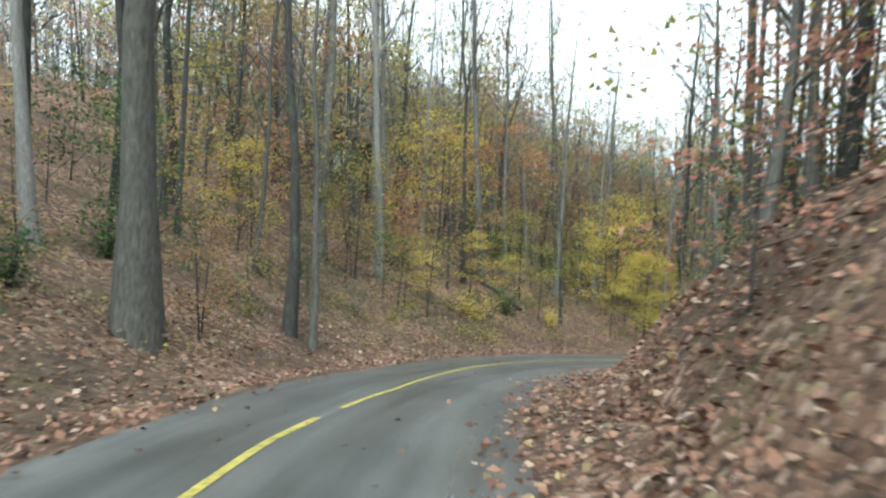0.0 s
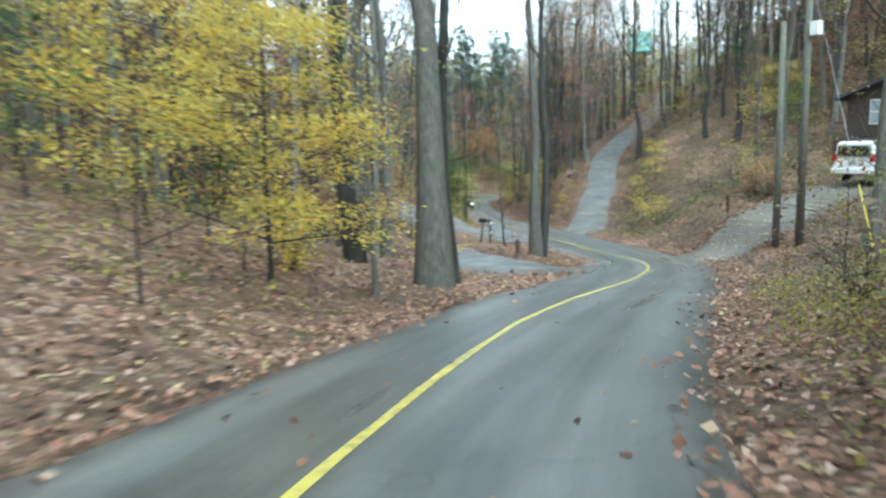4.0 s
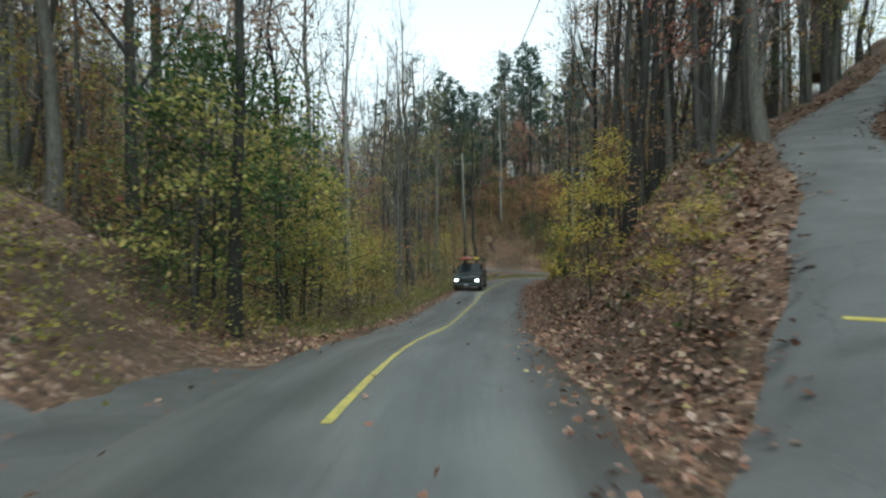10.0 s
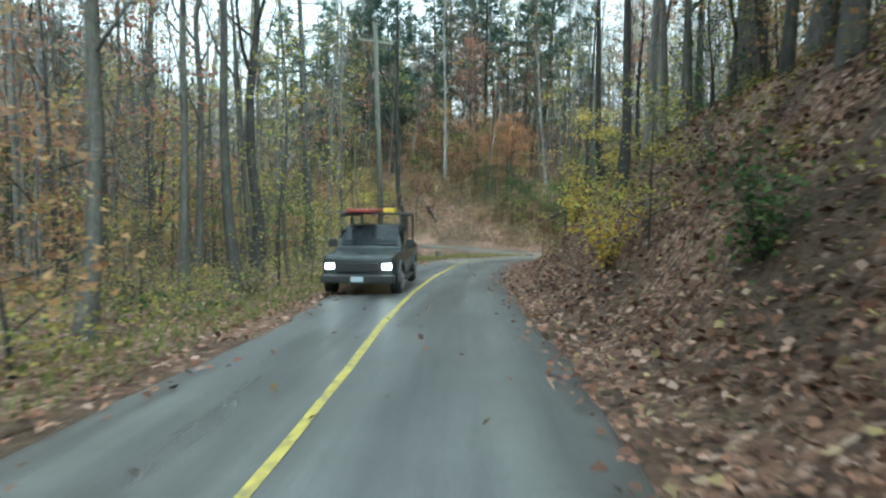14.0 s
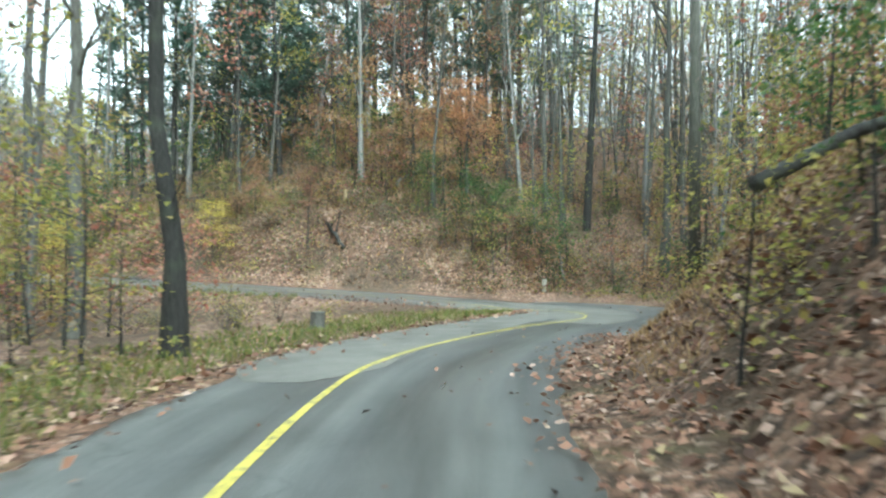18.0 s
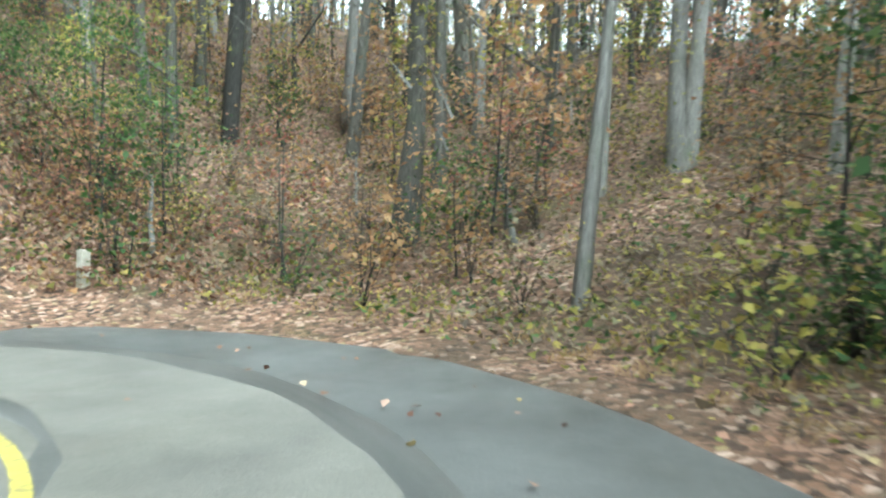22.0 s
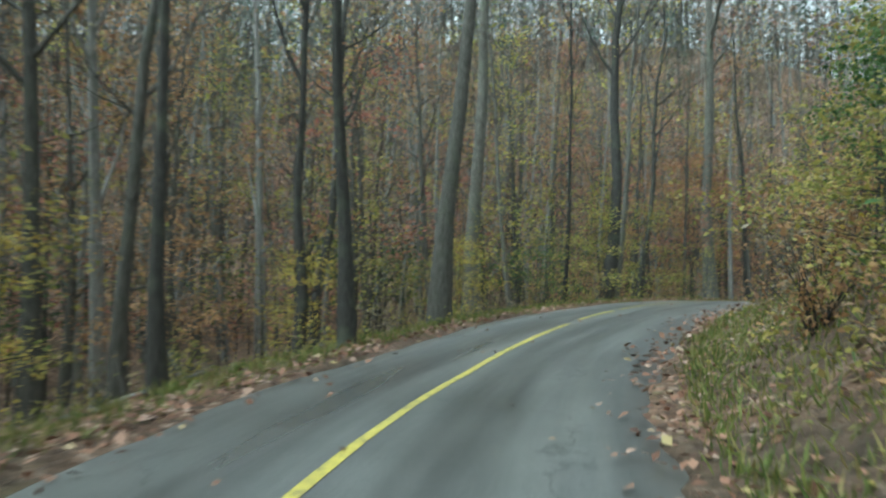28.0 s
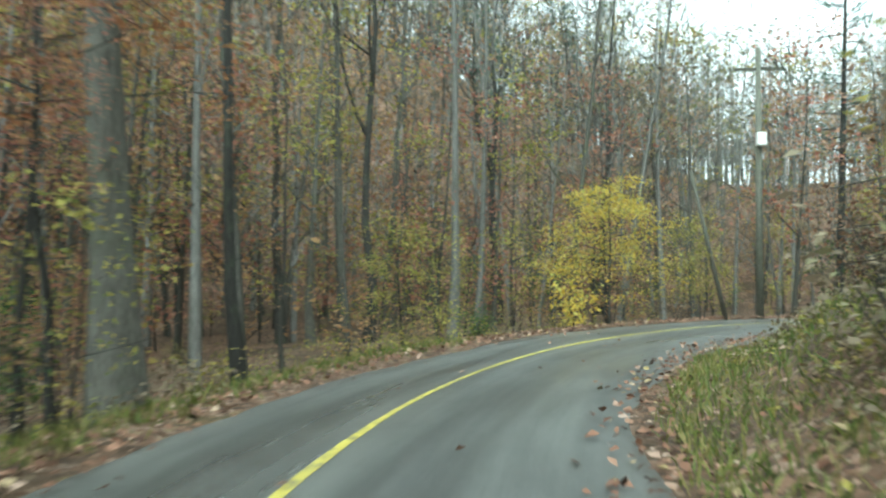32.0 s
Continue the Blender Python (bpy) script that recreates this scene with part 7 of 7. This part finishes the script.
k = int(np.argmin(np.abs(RUN - 124.6)))
tx, ty = off(124.6, -1.15)
pickup(tx, ty, ROADLINE[k, 2] + 0.03, math.atan2(-AHEAD[k, 1], -AHEAD[k, 0]), 0.0)


def house(x, y, z, turn, long, wide, tall, roof_h, wall_mat, roof_mat, label, deck=False):
    """A small gabled timber house; its gable end looks along its own -x."""
    base = thing("house", x, y, z, label, "house", turn)
    w = wide / 2
    wall = part("wall", prism_bm([(-w, -2.2), (w, -2.2), (w, tall), (0, tall + roof_h), (-w, tall)], 0, long), wall_mat, base)
    for i in range(int((tall + 2.2) / 0.22)):
        part("siding_board", box_bm(-w - 0.02, w + 0.02, -0.03, -0.004, -2.2 + i * 0.22, -2.2 + i * 0.22 + 0.2), wall_mat, wall)
    for s in (-1, 1):
        sl = prism_bm([(s * (w + 0.5), tall - roof_h / w * 0.5), (0, tall + roof_h), (0, tall + roof_h + 0.14), (s * (w + 0.5), tall - roof_h / w * 0.5 + 0.14)], -0.6, long + 0.6)
        slope = part("roof", sl, roof_mat, base)
        for j in range(int(long / 0.6) + 2):
            part("roof_seam", prism_bm([(s * (w + 0.5), tall - roof_h / w * 0.5 + 0.14), (s * 0.02, tall + roof_h + 0.14), (s * 0.02, tall + roof_h + 0.18), (s * (w + 0.5), tall - roof_h / w * 0.5 + 0.18)],
                                        -0.6 + j * 0.6, -0.56 + j * 0.6), roof_mat, slope)
    for cx in (-0.4, 0.4) if deck else (0.0,):
        win = part("window", box_bm(cx - 0.39, cx + 0.39, -0.07, -0.032, tall * 0.33, tall * 0.9, 0.01), WHITE, base, "white framed window")
        for z0, z1 in ((0.35, 0.61), (0.63, 0.88)):
            part("pane", box_bm(cx - 0.34, cx + 0.34, -0.085, -0.072, tall * z0, tall * z1), PANEGLASS, win)
    if deck:
        d0, d1 = -w + 0.1, -0.5
        d = part("deck", box_bm(d0, d1, -1.6, -0.1, -0.15, 0.0, 0.02), wall_mat, base, "brown timber deck")
        part("rail", box_bm(d0, d1, -1.6, -1.52, 0.88, 0.96), wall_mat, d)
        for i in range(int((d1 - d0) / 0.14)):
            part("baluster", box_bm(d0 + 0.02 + i * 0.14, d0 + 0.06 + i * 0.14, -1.58, -1.54, 0.0, 0.88), wall_mat, d)
        for cx in (d0 + 0.08, (d0 + d1) / 2, d1 - 0.08):
            part("deck_post", box_bm(cx - 0.07, cx + 0.07, -1.58, -1.44, -2.6, -0.15), wall_mat, d)
        for i in range(7):
            part("stair_tread", box_bm(d1 + i * 0.26, d1 + i * 0.26 + 0.3, -1.5, -0.6, -0.2 - i * 0.2, -0.15 - i * 0.2), wall_mat, d)
    return base


SIDING = plain("brown_timber_siding", (0.06, 0.044, 0.034), 0.8, 0, 0.3, 5)
house(47.7, 45.9, -3.2, radians(-90), 8.0, 4.0, 2.3, 0.75, SIDING, plain("dark_shingle_roof", (0.05, 0.05, 0.05), 0.85), "brown timber house with white framed windows", True)
house(83.7, 96.8, 5.4, radians(218.5), 1.9, 4.0, 3.6, 2.3, SIDING, TEAL, "dark timber cabin with teal metal roof")
house(22.5, 111.0, -5.4, radians(-90), 7.5, 5.0, 2.6, 2.0, SIDING, GREENROOF, "timber house with bright green metal roof", True)

house(-7.2, 47.0, zat(-7.2, 44.0) + 0.6, radians(8), 6.5, 5.0, 2.5, 1.3, SIDING, plain("grey_shingle_roof", (0.12, 0.11, 0.11), 0.85), "dark timber cabin among trees on the hill")
# white propane tanks by the cabins
x, y = 78.1, 91.7
base = thing("propane_tank", x, y, zat(x, y), "small white propane tank beside the drive", "tank", 0.7)
bm = bmesh.new()
bmesh.ops.create_uvsphere(bm, u_segments=20, v_segments=12, radius=0.42)
for v in bm.verts:
    v.co.x += 0.35 * (1 if v.co.x > 0 else -1)
    v.co.z += 0.55
for f in bm.faces:
    f.smooth = True
part("tank", bm, WHITE, base)
for s in (-0.35, 0.35):
    part("foot", box_bm(s - 0.05, s + 0.05, -0.25, 0.25, 0, 0.22), STEEL, base)


def log(x0, y0, x1, y1, r, label, up=(0.05, 0.05), mat=None, sticks=3):
    a, b = Vector((x0, y0, zat(x0, y0) + up[0])), Vector((x1, y1, zat(x1, y1) + up[1]))
    base = thing("fallen_log", *a, label, "log")
    d = b - a
    t = np.linspace(0, 1, 7)
    rr = np.random.RandomState(int(abs(x0) * 10))
    pth = np.outer(t, d) + rr.normal(0, r * 0.35, (7, 3))
    v, q = tube(pth, r * (1 - 0.45 * t), 8)
    ends = np.array([[0, 1, 2, 3], [0, 3, 4, 7], [4, 5, 6, 7]])
    q = np.r_[q, ends[:, ::-1], ends + len(v) - 8]
    ob = new("log", with_mat(mesh_np("log", v, q, smooth=False), mat or BARK_DARK))
    ob.parent = base
    for _ in range(sticks):
        s = pth[rr.randint(1, 6)]
        e = rr.normal(0, 0.4, 3) + np.array([0, 0, 0.4])
        v, q = tube(s + np.outer(np.linspace(0, 1, 4), e), r * 0.3 * np.linspace(1, 0.3, 4), 5)
        tw = new("branch_stub", with_mat(mesh_np("branch_stub", v, q, smooth=True), mat or BARK_DARK))
        tw.parent = base


log(71.9, 112.2, 74.2, 111.35, 0.085, "black rotting log jutting from the bank", (-10.0 - zat(71.9, 112.2), max(0.05, -8.9 - zat(74.2, 111.35))))
log(50.3, 73.4, 53.0, 75.0, 0.09, "dark fallen branch on the leafy bank", (0.12, 0.1))
log(90.9, 134.0, 92.5, 136.2, 0.06, "bare fallen branch leaning on the bank", (0.02, 0.7), BARK_PALE)
log(94.0, 128.0, 98.5, 130.5, 0.07, "long fallen branch on the slope", (0.1, 0.2), BARK_PALE)
log(4.0, 34.5, 0.5, 37.5, 0.1, "fallen trunk lying on the slope", (0.1, 0.3))
log(81.9, 140.8, 81.4, 141.6, 0.13, "uprooted stump with dark roots in the bank", (0.05, 0.7), None, 10)
log(86.6, 143.5, 90.2, 146.0, 0.08, "pale fallen trunk on the slope", (0.1, 0.3), BARK_PALE)
log(73.5, 143.8, 71.6, 145.8, 0.05, "thin pale stick on the bank", (0.05, 0.3), BARK_PALE, 1)

# guy wire of the second pole, with its yellow guard
gx, gy = 28.5, 36.75
base = thing("guy_wire", gx, gy, zat(gx, gy) - 0.1, "steel guy wire with a yellow plastic guard", "guy wire")
top = Vector(p2) - base.location
part("wire", rod_bm((0, 0, 0), top, 0.008, 0.008, 6), STEEL, base)
part("guard", rod_bm(top.normalized() * 0.25, top.normalized() * 2.5, 0.032, 0.028, 8), plain("yellow_plastic_guard", (0.62, 0.50, 0.04), 0.5), base, "yellow plastic guard")

# culvert mouth in the leafy bank by the yard
x, y = 31.55, 42.75
base = thing("culvert_pipe", x, y, zat(x, y) - 0.1, "black corrugated culvert pipe half buried in leaves", "pipe", radians(215))
bm = bmesh.new()
rings = []
for px, pr in [(i * 0.05, 0.24 + 0.012 * (i % 2)) for i in range(15)][::-1] + [(0.0, 0.215), (0.6, 0.21)]:
    rings.append([bm.verts.new((px, pr * math.cos(a), pr * math.sin(a))) for a in np.linspace(0, 2 * math.pi, 18, endpoint=False)])
for a, b in zip(rings, rings[1:]):
    for i in range(18):
        bm.faces.new((a[i], a[(i + 1) % 18], b[(i + 1) % 18], b[i]))
bm.faces.new(rings[-1])
bmesh.ops.recalc_face_normals(bm, faces=bm.faces[:])
part("pipe", bm, BLACK, base)

# more wood lying about
for run, lat, dx, dy, r, label in ((26.0, -9.0, 2.6, 1.4, 0.04, "thin dead branch on the slope"), (96.0, 6.0, 1.8, -0.9, 0.05, "dead branch among leaves on the bank"), 
                                   (118.0, 5.6, 1.4, 1.2, 0.05, "broken branch on the steep bank"), (156.0, 9.0, 3.0, 0.8, 0.05, "long dead branch on the hillside"), (162.0, 9.5, 2.4, 1.8, 0.05, "pale dead branch on the hillside"),
                                   (190.0, -6.0, 2.0, 1.5, 0.06, "fallen limb below the road"), (205.0, -6.5, -2.2, 1.0, 0.06, "fallen limb below the road")):
    lx, ly = off(run, lat)
    log(lx, ly, lx + dx, ly + dy, r, label, (0.06, 0.2), BARK_PALE if run in (162.0, 190.0) else BARK, 3)
